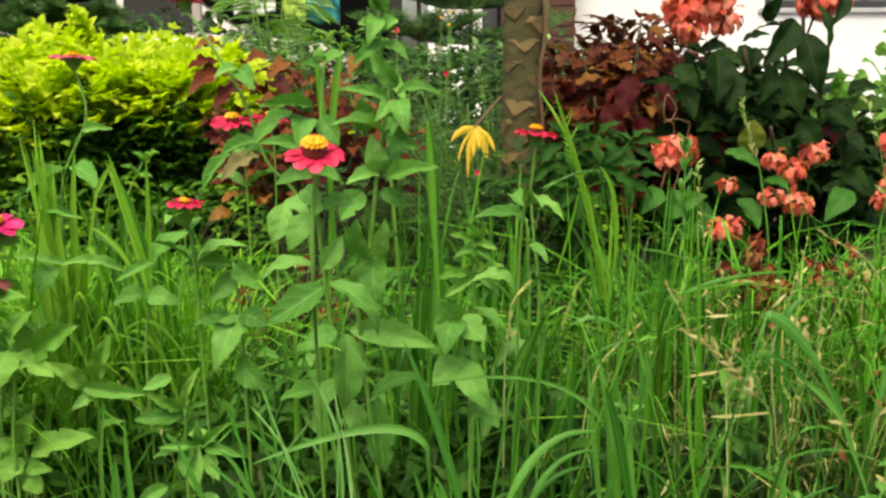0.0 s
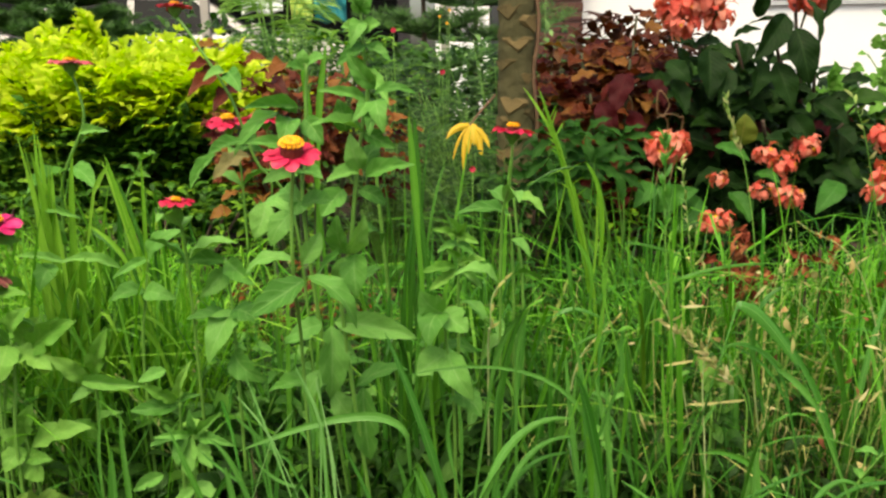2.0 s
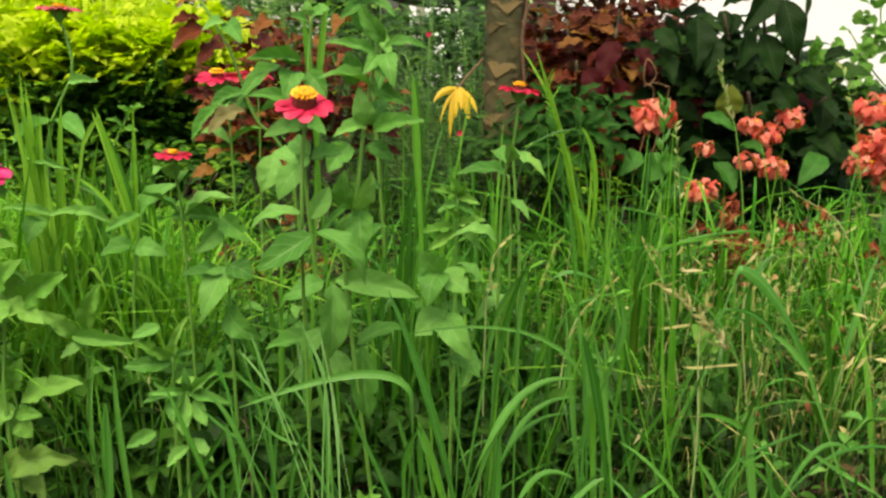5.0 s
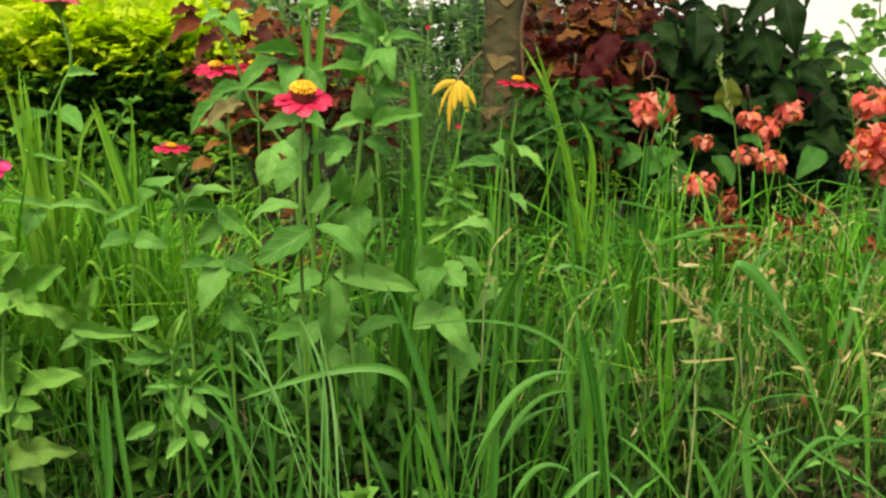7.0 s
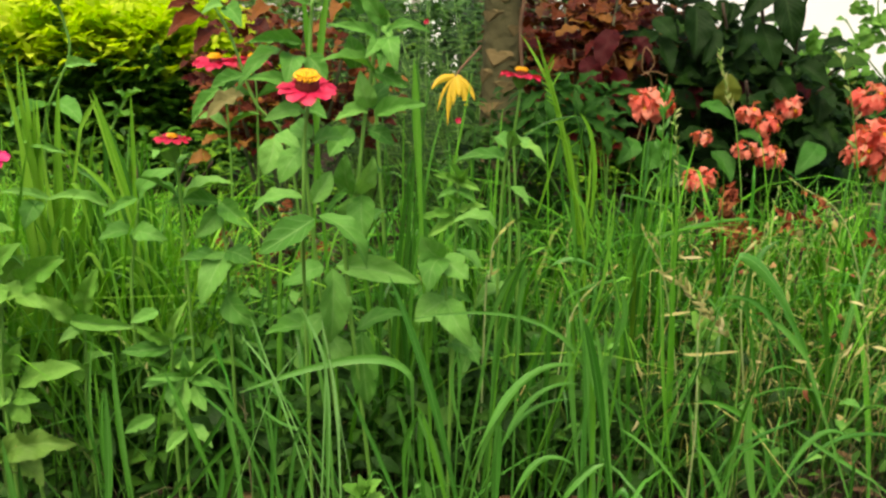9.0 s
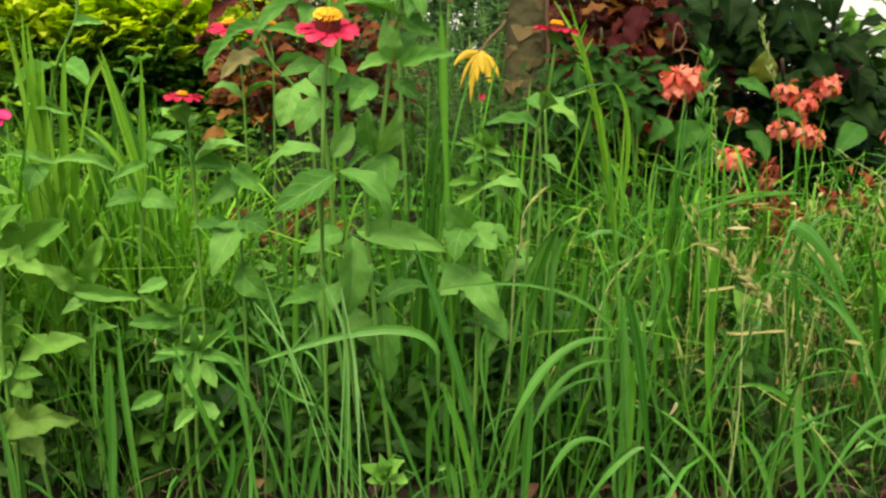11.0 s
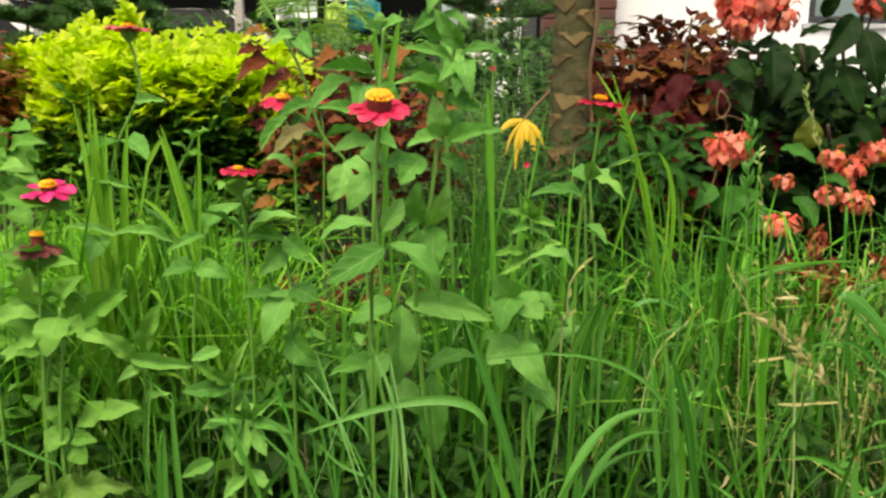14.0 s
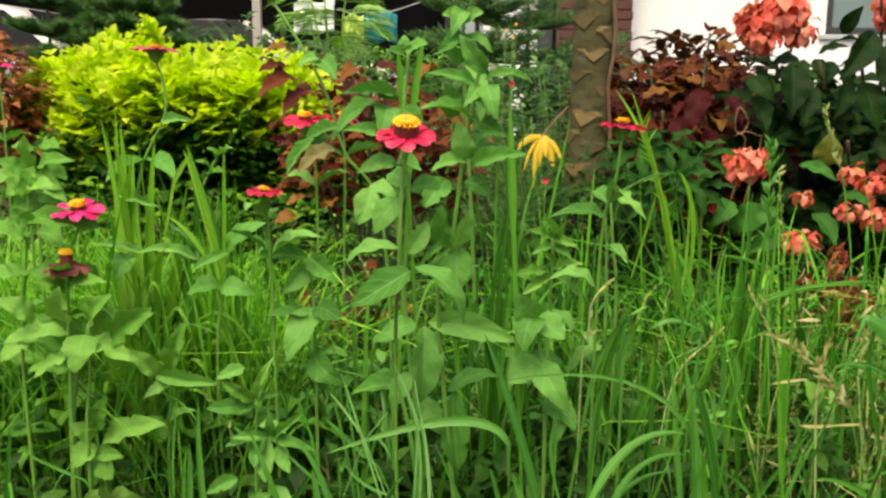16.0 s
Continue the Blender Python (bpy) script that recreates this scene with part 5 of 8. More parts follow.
wr = random.Random(77)
for i in range(12):
    bx, by = wr.uniform(-0.56, -0.05), wr.uniform(1.03, 1.16)
    hgt = wr.uniform(0.14, 0.33)
    weed("small green seedling with paired leaves", [(bx, by, -0.01), (bx + wr.uniform(-0.02, 0.02), by, hgt * 0.5), (bx + wr.uniform(-0.04, 0.04), by, hgt)], [], PL + ZL[:2] if bx < -0.3 else ZL, 0.0018, (0.4, 0.6, 0.8, 0.97), 0.046, 200 + i)
for i in range(8):
    bx, by = wr.uniform(0.2, 0.8), wr.uniform(0.9, 1.1)
    hgt = wr.uniform(0.1, 0.24)
    weed("small green seedling among coarse grass", [(bx, by, -0.01), (bx + wr.uniform(-0.02, 0.02), by, hgt * 0.5), (bx + wr.uniform(-0.04, 0.04), by, hgt)], [], ZL, 0.0015, (0.5, 0.75, 0.97), 0.036, 230 + i)
for i in range(9):
    bx, by = wr.uniform(-0.25, 0.2), wr.uniform(1.0, 1.1)
    hgt = wr.uniform(0.16, 0.31)
    weed("broad-leaved green seedling below the crimson zinnia", [(bx, by, -0.01), (bx + wr.uniform(-0.02, 0.02), by, hgt * 0.5), (bx + wr.uniform(-0.03, 0.03), by, hgt)], [], ZL, 0.002, (0.35, 0.6, 0.8, 0.97), 0.066, 250 + i)
for i in range(5):
    bx, by = wr.uniform(-0.6, -0.4), wr.uniform(1.02, 1.1)
    hgt = wr.uniform(0.2, 0.34)
    weed("broad-leaved pale seedling among grass", [(bx, by, -0.01), (bx + wr.uniform(-0.02, 0.02), by, hgt * 0.5), (bx + wr.uniform(-0.03, 0.03), by, hgt)], [], PL + ZL[:2], 0.002, (0.45, 0.7, 0.97), 0.072, 270 + i)
weed("broad pale green seedling beside the pink zinnia", [(-0.481, 0.950, 0.273), (-0.469, 0.950, 0.385), (-0.459, 0.950, 0.475)], [
    ((-0.464, 0.950, 0.417), (-0.491, 0.920, 0.435), 0.036, UP), ((-0.464, 0.950, 0.417), (-0.413, 0.920, 0.411), 0.036, UP), ((-0.460, 0.950, 0.465), (-0.475, 0.930, 0.484), 0.03, UP), ((-0.460, 0.950, 0.465), (-0.422, 0.930, 0.477), 0.03, UP),
    ((-0.468, 0.950, 0.379), (-0.422, 0.920, 0.373), 0.038, UP), ((-0.468, 0.950, 0.379), (-0.490, 0.920, 0.378), 0.038, UP), ((-0.459, 0.950, 0.475), (-0.452, 0.950, 0.496), 0.022, FACE)], PL)

# leaves of a dark lobed plant under the flat crimson flower
lob = thing("lobed_plant", "dark green plant with deeply lobed leaves", "plant")
for i, c in enumerate(((0.326, 1.450, 0.493), (0.386, 1.500, 0.490), (0.319, 1.500, 0.452), (0.385, 1.450, 0.448), (0.349, 1.450, 0.414), (0.470, 1.600, 0.471), (0.296, 1.500, 0.413), (0.453, 1.550, 0.419))):
    c = Vector(c)
    stem_part(lob, [(0.46, 1.6, -0.01), ((0.46 + c.x) / 2 + 0.02, (1.6 + c.y) / 2, c.z * 0.6), c], 0.003, 0.0015, STEM, "petiole")
    for q in range(7):
        b = radians(-90 + (q - 3) * 44 + rnd.uniform(-8, 8))
        e = Vector((math.cos(b), -0.35, math.sin(b) * 0.75))
        leaf_part(lob, DL, c, c + e * 0.08 * (1 - 0.09 * abs(q - 3)), 0.022, (0, -0.8, 1), rnd.uniform(-20, 20), name="leaf_lobe")

# ---- coleus ----


def coleus(label, centre, radius, height, n, meshes, size, seed, name="coleus_plant", low=0.35):
    """A bushy coleus: stems from one root, big toothed leaves in pairs all over the dome."""
    c = thing(name, label, "plant", (0, 0, 0), "coleus plants")
    r = random.Random(seed)
    root = Vector((centre[0], centre[1], -0.01))
    tops = []
    for k in range(9):
        a, q = k * 2.4, radius * math.sqrt((k + 0.5) / 9) * 0.85
        top = Vector((centre[0] + q * math.cos(a), centre[1] + q * math.sin(a), height * (1.0 - 0.35 * (q / radius) ** 2) * r.uniform(0.9, 1.0)))
        line = stem_part(c, [root, root.lerp(top, 0.5) + Vector((0, 0, 0.03)), top], 0.006, 0.003, DARK_STEM)
        tops.append((line, a))
    for i in range(n):
        line, a0 = tops[i % 9]
        f = r.uniform(low, 1.0) ** 0.7
        p = along(line, f)
        ang = r.uniform(0, 6.283)
        d = Vector((math.cos(ang), math.sin(ang), r.uniform(-0.5, 0.35))).normalized()
        off = d * r.uniform(0.0, radius * 0.35)
        ln = size * r.uniform(0.7, 1.25)
        leaf_part(c, meshes, p + off, p + off + d * ln, ln * r.uniform(0.6, 0.72), (0.1 * math.cos(ang), -0.35, 1), r.uniform(-25, 25), r)
    return c


bush_a = coleus("rust-brown coleus bush with toothed leaves", (-0.15, 1.74), 0.22, 0.66, 640, CL + CL + CL + RL[:1], 0.037, 21, low=0.6)
bronze_bush = coleus("dark bronze coleus bush with toothed leaves beside papaya trunk", (0.58, 2.12), 0.27, 0.74, 520, CL + CL + RL, 0.064, 22)
coleus("deep maroon coleus with thin yellow leaf edges", (0.606, 2.050, 0.366), 0.15, 0.5, 110, RL, 0.085, 23)
coleus("low rust-red coleus behind zinnia stems", (-0.14, 1.42), 0.13, 0.3, 60, CL, 0.03, 24)


leaf_list(bush_a, [
    ((-0.296, 1.720, 0.654), (-0.341, 1.660, 0.649), 0.03, UP), ((-0.304, 1.700, 0.628), (-0.348, 1.640, 0.615), 0.036, UP), ((-0.287, 1.700, 0.604), (-0.346, 1.620, 0.568), 0.046, HALF), ((-0.265, 1.700, 0.583), (-0.300, 1.620, 0.536), 0.04, HALF),
    ((-0.248, 1.700, 0.621), (-0.199, 1.660, 0.634), 0.036, UP), ((-0.160, 1.700, 0.616), (-0.195, 1.620, 0.594), 0.04, HALF), ((-0.140, 1.720, 0.628), (-0.087, 1.660, 0.618), 0.036, UP), ((-0.202, 1.680, 0.584), (-0.151, 1.600, 0.553), 0.04, HALF), ((-0.019, 1.740, 0.624), (-0.050, 1.660, 0.595), 0.036, HALF),
], CL)
for pts in (((0.573, 1.900, 0.500), (0.543, 1.860, 0.555), (0.529, 1.840, 0.576), (0.509, 1.840, 0.572)), ((0.625, 1.800, 0.473), (0.590, 1.760, 0.512), (0.587, 1.740, 0.557), (0.608, 1.740, 0.530), (0.595, 1.740, 0.502)), ((0.656, 1.800, 0.476), (0.642, 1.780, 0.500), (0.611, 1.760, 0.508), (0.589, 1.760, 0.501))):
    stem_part(bronze_bush, [Vector(pts[0]) + Vector((-0.02, 0.06, -0.2)), *pts], 0.0022, 0.0012, TENDRIL, "tendril", 5)


def rust_bush(label, centre, rad, height, n, seed):
    c = thing("coleus_plant", label, "plant", group="coleus plants")
    r = random.Random(seed)
    root = Vector((centre[0], centre[1], -0.01))
    for k in range(8):
        a = k * 2.4
        q = rad * math.sqrt((k + 0.5) / 8) * 0.8
        stem_part(c, [root, Vector((centre[0] + q * 0.6 * math.cos(a), centre[1] + q * 0.6 * math.sin(a), height * 0.5)), Vector((centre[0] + q * math.cos(a), centre[1] + q * math.sin(a), height * 0.9))], 0.006, 0.003, DARK_STEM)
    g = Geo()
    for i in range(n):
        a, ph = r.uniform(0, 6.283), math.asin(r.uniform(-0.3, 1.0))
        s = r.uniform(0.35, 1.05) ** 0.6
        p = Vector((centre[0] + rad * s * math.cos(a) * math.cos(ph), centre[1] + rad * s * math.sin(a) * math.cos(ph), height * (0.55 + 0.45 * s * math.sin(ph))))
        d = Vector((math.cos(a) + r.uniform(-0.6, 0.6), math.sin(a) + r.uniform(-0.6, 0.6), r.uniform(-0.6, 0.3))).normalized()
        ln = r.uniform(0.028, 0.048)
        g.flat_leaf(p, p + d * ln, ln * 0.55, (r.uniform(-0.3, 0.3), -0.2, 1), 0.2, 5)
    tagged(part("foliage", g.mesh("foliage", RUST_LEAF), None, c), kind="stuff")


rust_bush("bright rust-red coleus bush with small leaves", (-1.33, 2.35), 0.29, 0.75, 3000, 25)

# ---- golden hedge shrub ----


def sprig(g, r, p, ax, tw, n):
    """A short flat spray: leaves in pairs along a twig."""
    g.tube([p - ax * 0.03, p + ax * tw], [0.0012, 0.0006], 4)
    s1 = ax.cross(Vector((r.uniform(-0.6, 0.6), r.uniform(-1.2, 0.2), 1))).normalized()
    up = s1.cross(ax)
    for k in range(n):
        b = p + ax * (tw * k / (n - 1))
        for sg in (-1, 1):
            d = (s1 * sg + ax * (0.5 + 0.25 * k / n) + up * r.uniform(-0.15, 0.3)).normalized()
            ln = r.uniform(0.03, 0.05) * (1.1 - 0.35 * k / n)
            g.flat_leaf(b, b + d * ln, ln * 0.6, up * 0.6 + Vector((r.uniform(-0.4, 0.4), r.uniform(-0.7, 0.1), 0.7)), 0.12, 4)
    g.flat_leaf(p + ax * tw, p + ax * (tw + 0.03), 0.015, up, 0.1, 4)


def golden_shrub():
    s = thing("golden_shrub", "rounded golden-yellow shrub with lower leaves darkened green for shade", "shrub")
    r = random.Random(31)
    cx, cy, rx, ry, top = -0.76, 2.62, 0.42, 0.36, 0.6
    root = Vector((cx, cy, -0.02))
    ends = []
    for k in range(16):
        a = k * 2.4
        q = math.sqrt((k + 0.5) / 16)
        e = Vector((cx + rx * q * 0.85 * math.cos(a), cy + ry * q * 0.85 * math.sin(a), top * (0.92 - 0.35 * q * q)))
        stem_part(s, [root + Vector((0.03 * math.cos(a), 0.03 * math.sin(a), 0)), root.lerp(e, 0.5) + Vector((0, 0, -0.04)), e], 0.008, 0.003, WOOD, "branch", 6)
        ends.append(e)
    gold, dark = Geo(), Geo()
    lumps = [(r.uniform(0, 6.283), r.uniform(-0.2, 1.0), r.uniform(0.06, 0.22)) for _ in range(30)]
    for i in range(4300):
        a, sp = r.uniform(0, 6.283), r.uniform(-0.75, 1.0)
        ph = math.asin(sp)
        bulge = 1.0
        for la, ls, lh in lumps:
            da = math.atan2(math.sin(a - la), math.cos(a - la))
            bulge += lh * math.exp(-(da * da * 5 + (sp - ls) ** 2 * 9))
        q = r.uniform(0.66, 1.0) * bulge * 0.95
        p = Vector((cx + rx * q * math.cos(a) * math.cos(ph), cy + ry * q * math.sin(a) * math.cos(ph), 0.36 + 0.265 * q * math.copysign(abs(math.sin(ph)) ** 0.75, ph)))
        if p.z < 0.02:
            continue
        out = Vector((math.cos(a) * math.cos(ph), math.sin(a) * math.cos(ph), math.sin(ph) * 0.8 + 0.45)).normalized()
        # Gold above, dark green below and inside: top light and lower shade as colour.
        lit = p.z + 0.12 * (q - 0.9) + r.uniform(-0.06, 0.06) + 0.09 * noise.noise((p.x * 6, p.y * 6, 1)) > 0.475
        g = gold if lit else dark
        ax = (out * 0.7 + Vector((math.cos(a), math.sin(a), 0)) * 0.5 + Vector((r.uniform(-0.8, 0.8), r.uniform(-0.8, 0.8), r.uniform(-0.35, 0.25)))).normalized()
        sprig(g, r, p, ax, r.uniform(0.04, 0.08) if r.random() < 0.93 else r.uniform(0.1, 0.14), 4)
    for tip in ((-0.817, 2.500, 0.738), (-0.928, 2.500, 0.696), (-0.839, 2.500, 0.713), (-0.937, 2.450, 0.666), (-1.082, 2.400, 0.631), (-1.101, 2.400, 0.586), (-1.050, 2.350, 0.549), (-0.412, 2.500, 0.648), (-0.397, 2.450, 0.600), (-0.435, 2.350, 0.554), (-0.575, 2.300, 0.531)):
        tip = Vector(tip)
        foot = tip.lerp(Vector((cx, cy, 0.42)), 0.3)
        ax = (tip - foot).normalized()
        gold.tube([foot, tip], [0.002, 0.001], 4)
        for k in range(5):
            q = foot.lerp(tip, 0.35 + 0.15 * k)
            sprig(gold, r, q, (ax + Vector((r.uniform(-0.6, 0.6), r.uniform(-0.5, 0.5), r.uniform(0.0, 0.3)))).normalized(), 0.045, 5)
    tagged(part("golden_foliage", gold.mesh("golden_foliage", GOLD_LEAF), None, s, "yellow-green upper leaves, top light in their colour"), kind="stuff")
    tagged(part("lower_foliage", dark.mesh("lower_foliage", HEDGE_LEAF), None, s, "dark green lower leaves, shade in their colour"), kind="stuff")


golden_shrub()

# ---- mussaenda ----


def sepal_cluster(plant, at, rad, n, seed, name="blossom", flat=0.8):
    """A drooping cluster of salmon sepals, with small yellow star flowers."""
    r = random.Random(seed)
    at = Vector(at)
    g = Geo()
    g.tube([at + Vector((0, 0.05, -rad * 1.4)), at + Vector((0, 0.02, -rad * 0.6)), at], [0.0025, 0.003, 0.004], 6)
    for k in range(7):
        d = Vector((r.uniform(-1, 1), r.uniform(-1, 1), r.uniform(-0.6, 0.7))).normalized()
        g.tube([at, at + d * rad * 0.4], [0.002, 0.0014], 5)
    c = part(name, g.mesh(name, DARK_STEM), None, plant, "cluster of drooping salmon-pink sepals")
    n = int(n * 1.4)
    for i in range(n):
        a = i * 2.4 + r.uniform(-0.3, 0.3)
        h = 1 - 2 * (i + 0.5) / n
        q = math.sqrt(1 - h * h)
        o = Vector((q * math.cos(a), q * math.sin(a), h * flat))
        b = at + o * rad * r.uniform(0.35, 0.68)
        d = (o + Vector((r.uniform(-0.6, 0.6), r.uniform(-0.6, 0.6), -0.8 + r.uniform(-0.5, 0.5)))).normalized()
        ln = min(0.037, max(0.019, rad * r.uniform(0.55, 0.8))) * r.uniform(0.85, 1.1)
        leaf_part(c, SL, b, b + d * ln, ln * r.uniform(0.6, 0.82), o + Vector((0, 0, 0.4)), r.uniform(-40, 40), r, "sepal")
    for k in range(1):
        d = Vector((r.uniform(-0.8, 0.8), -0.9, r.uniform(-0.5, 0.5))).normalized()
        part("floret", STAR, None, c, "tiny yellow star flower", Matrix.Translation(at + d * rad * 0.85) @ d.to_track_quat("Z", "Y").to_matrix().to_4x4())
    return c


STAR = floret_mesh(0.0042)
mus = thing("mussaenda_shrub", "shrub with large green leaves, darkened as backlit, and salmon-pink flower clusters", "shrub")


def mussaenda():
    r = random.Random(41)
    roots = [Vector((0.86, 2.05, -0.02)), Vector((1.02, 1.95, -0.02)), Vector((1.15, 2.1, -0.02))]
    ends = [(0.735, 1.950, 0.654), (0.765, 1.800, 0.649), (0.817, 1.750, 0.702), (0.686, 1.950, 0.542), (0.790, 1.700, 0.494), (0.912, 1.750, 0.638), (0.957, 1.700, 0.485), (0.788, 1.900, 0.446), (0.877, 1.800, 0.794), (1.064, 1.800, 0.549)]
    lines = []
    for i, e in enumerate(ends):
        b = roots[i % 3]
        e = Vector(e)
        lines.append(stem_part(mus, [b, b.lerp(e, 0.5) + Vector((0, 0.05, 0.06)), e], 0.008, 0.003, WOOD, "branch", 6))
    for i in range(460):
        line = lines[i % len(lines)]
        p = along(line, r.uniform(0.25, 0.95)) + Vector((r.uniform(-0.14, 0.14), r.uniform(-0.08, 0.1), r.uniform(-0.1, 0.04)))
        if p.z > 0.6 and r.random() < 0.85 or p.x > 0.84 and p.z > 0.54 and r.random() < 0.8:
            continue
        a = r.uniform(0, 6.283)
        d = Vector((math.cos(a), math.sin(a) * 0.7 - 0.2, r.uniform(-0.7, 0.2))).normalized()
        ln = r.uniform(0.06, 0.105)
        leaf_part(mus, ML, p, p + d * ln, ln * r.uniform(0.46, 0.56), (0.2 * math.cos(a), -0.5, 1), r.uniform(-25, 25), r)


mussaenda()


def inner_leaves():
    """Leaves of the sloping upper side of the shrub, thick over the branches."""
    r = random.Random(43)
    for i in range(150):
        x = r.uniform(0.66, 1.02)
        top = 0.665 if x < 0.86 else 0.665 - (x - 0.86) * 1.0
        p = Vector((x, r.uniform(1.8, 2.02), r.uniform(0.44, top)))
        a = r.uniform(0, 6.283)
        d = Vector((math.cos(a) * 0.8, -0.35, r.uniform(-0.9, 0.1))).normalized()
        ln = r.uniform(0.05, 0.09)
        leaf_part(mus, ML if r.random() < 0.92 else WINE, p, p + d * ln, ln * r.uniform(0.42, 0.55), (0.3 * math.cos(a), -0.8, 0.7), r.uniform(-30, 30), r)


inner_leaves()
leaf_list(mus, [
    ((0.843, 1.740, 0.705), (0.764, 1.700, 0.611), 0.0557, FACE),
    ((0.864, 1.740, 0.678), (0.883, 1.700, 0.558), 0.0626, FACE),
    ((0.883, 1.740, 0.734), (0.896, 1.700, 0.638), 0.0232, FACE),
    ((0.780, 1.740, 0.701), (0.798, 1.700, 0.751), 0.0325, FACE),
    ((0.686, 1.740, 0.639), (0.678, 1.700, 0.542), 0.0673, FACE),
    ((0.826, 1.740, 0.610), (0.851, 1.700, 0.513), 0.0534, FACE),
    ((0.735, 1.740, 0.661), (0.776, 1.700, 0.675), 0.0278, HALF),
    ((0.793, 1.740, 0.624), (0.759, 1.700, 0.535), 0.0464, FACE),
    ((0.599, 1.740, 0.615), (0.640, 1.700, 0.570), 0.0394, HALF),
    ((0.612, 1.740, 0.580), (0.632, 1.700, 0.508), 0.0418, FACE),
    ((0.914, 1.740, 0.531), (0.971, 1.700, 0.481), 0.0464, FACE),
    ((0.729, 1.740, 0.602), (0.695, 1.700, 0.524), 0.0418, RIGHTY),
    ((0.943, 1.740, 0.752), (0.899, 1.700, 0.690), 0.0302, FACE),
    ((0.771, 1.740, 0.515), (0.724, 1.700, 0.443), 0.0464, FACE),
    ((0.868, 1.740, 0.502), (0.903, 1.700, 0.435), 0.0510, FACE),
    ((0.973, 1.740, 0.484), (0.954, 1.700, 0.405), 0.0580, FACE),
], ML)
leaf_list(mus, [((0.736, 1.680, 0.445), (0.738, 1.660, 0.511), 0.058, FACE)], OL)
leaf_list(mus, [((0.908, 1.600, 0.379), (0.840, 1.550, 0.325), 0.05, FACE), ((0.538, 1.600, 0.337), (0.614, 1.550, 0.378), 0.055, HALF), ((0.634, 1.600, 0.354), (0.559, 1.550, 0.296), 0.06, FACE), ((0.659, 1.600, 0.455), (0.709, 1.550, 0.429), 0.026, FACE), ((0.738, 1.600, 0.398), (0.769, 1.550, 0.386), 0.03, HALF), ((0.535, 1.600, 0.387), (0.489, 1.550, 0.345), 0.04, FACE), ((0.690, 1.600, 0.365), (0.715, 1.550, 0.312), 0.045, FACE)], GL)
for i, (c, rad, n) in enumerate((((0.700, 1.860, 0.758), 0.062, 60), ((0.655, 1.860, 0.735), 0.048, 44), ((0.660, 1.840, 0.700), 0.038, 24), ((0.735, 1.840, 0.716), 0.038, 24), ((0.946, 1.850, 0.767), 0.06, 51), ((0.596, 1.700, 0.451), 0.044, 52), ((0.759, 1.600, 0.442), 0.022, 20), ((0.784, 1.580, 0.426), 0.028, 24), ((0.862, 1.660, 0.450), 0.03, 24), ((0.741, 1.560, 0.378), 0.022, 16), ((0.789, 1.560, 0.365), 0.03, 24), ((0.654, 1.560, 0.400), 0.013, 8), ((0.631, 1.500, 0.330), 0.03, 26), ((1.021, 1.640, 0.470), 0.036, 32), ((1.018, 1.580, 0.395), 0.05, 54), ((0.966, 1.560, 0.370), 0.028, 22), ((1.045, 1.580, 0.339), 0.036, 28))):
    sepal_cluster(mus, c, rad, n, 50 + i)
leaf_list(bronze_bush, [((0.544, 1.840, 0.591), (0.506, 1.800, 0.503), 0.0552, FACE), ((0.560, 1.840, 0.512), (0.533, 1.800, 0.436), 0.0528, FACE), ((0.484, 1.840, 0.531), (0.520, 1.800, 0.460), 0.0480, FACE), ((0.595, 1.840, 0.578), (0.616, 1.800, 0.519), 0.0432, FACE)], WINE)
dry = thing("dry_flower_stalk", "withered red-brown flower cluster hanging low in the grass", "plant")
dr = random.Random(171)
dry_tops = (((0.560, 1.220, 0.351), 9), ((0.575, 1.220, 0.336), 9), ((0.594, 1.220, 0.313), 10), ((0.571, 1.220, 0.289), 14), ((0.577, 1.220, 0.270), 10), ((0.672, 1.220, 0.324), 8), ((0.693, 1.220, 0.337), 6), ((0.527, 1.220, 0.320), 4), ((0.816, 1.220, 0.282), 7))
for c, n in dry_tops:
    c = Vector(c)
    stem_part(dry, [(0.667, 1.26, -0.01), (c.x + 0.01, c.y + 0.02, c.z * 0.6), c], 0.0026, 0.0016, WOOD)
    for k in range(n):
        d = Vector((dr.uniform(-1, 1), dr.uniform(-1, 0.3), dr.uniform(-1.2, 0.4))).normalized()
        ln = dr.uniform(0.018, 0.036)
        o = c + Vector((dr.uniform(-0.016, 0.016), dr.uniform(-0.01, 0.01), dr.uniform(-0.02, 0.016)))
        leaf_part(dry, DSL, o, o + d * ln, ln * dr.uniform(0.3, 0.55), (dr.uniform(-0.5, 0.5), -1, 0.3), dr.uniform(-40, 40), dr, "withered_sepal")

# pale twining shrub with small round leaves at the side of the mussaenda
vine = thing("twining_vine", "pale green vine with small round leaves against the white wall", "plant")


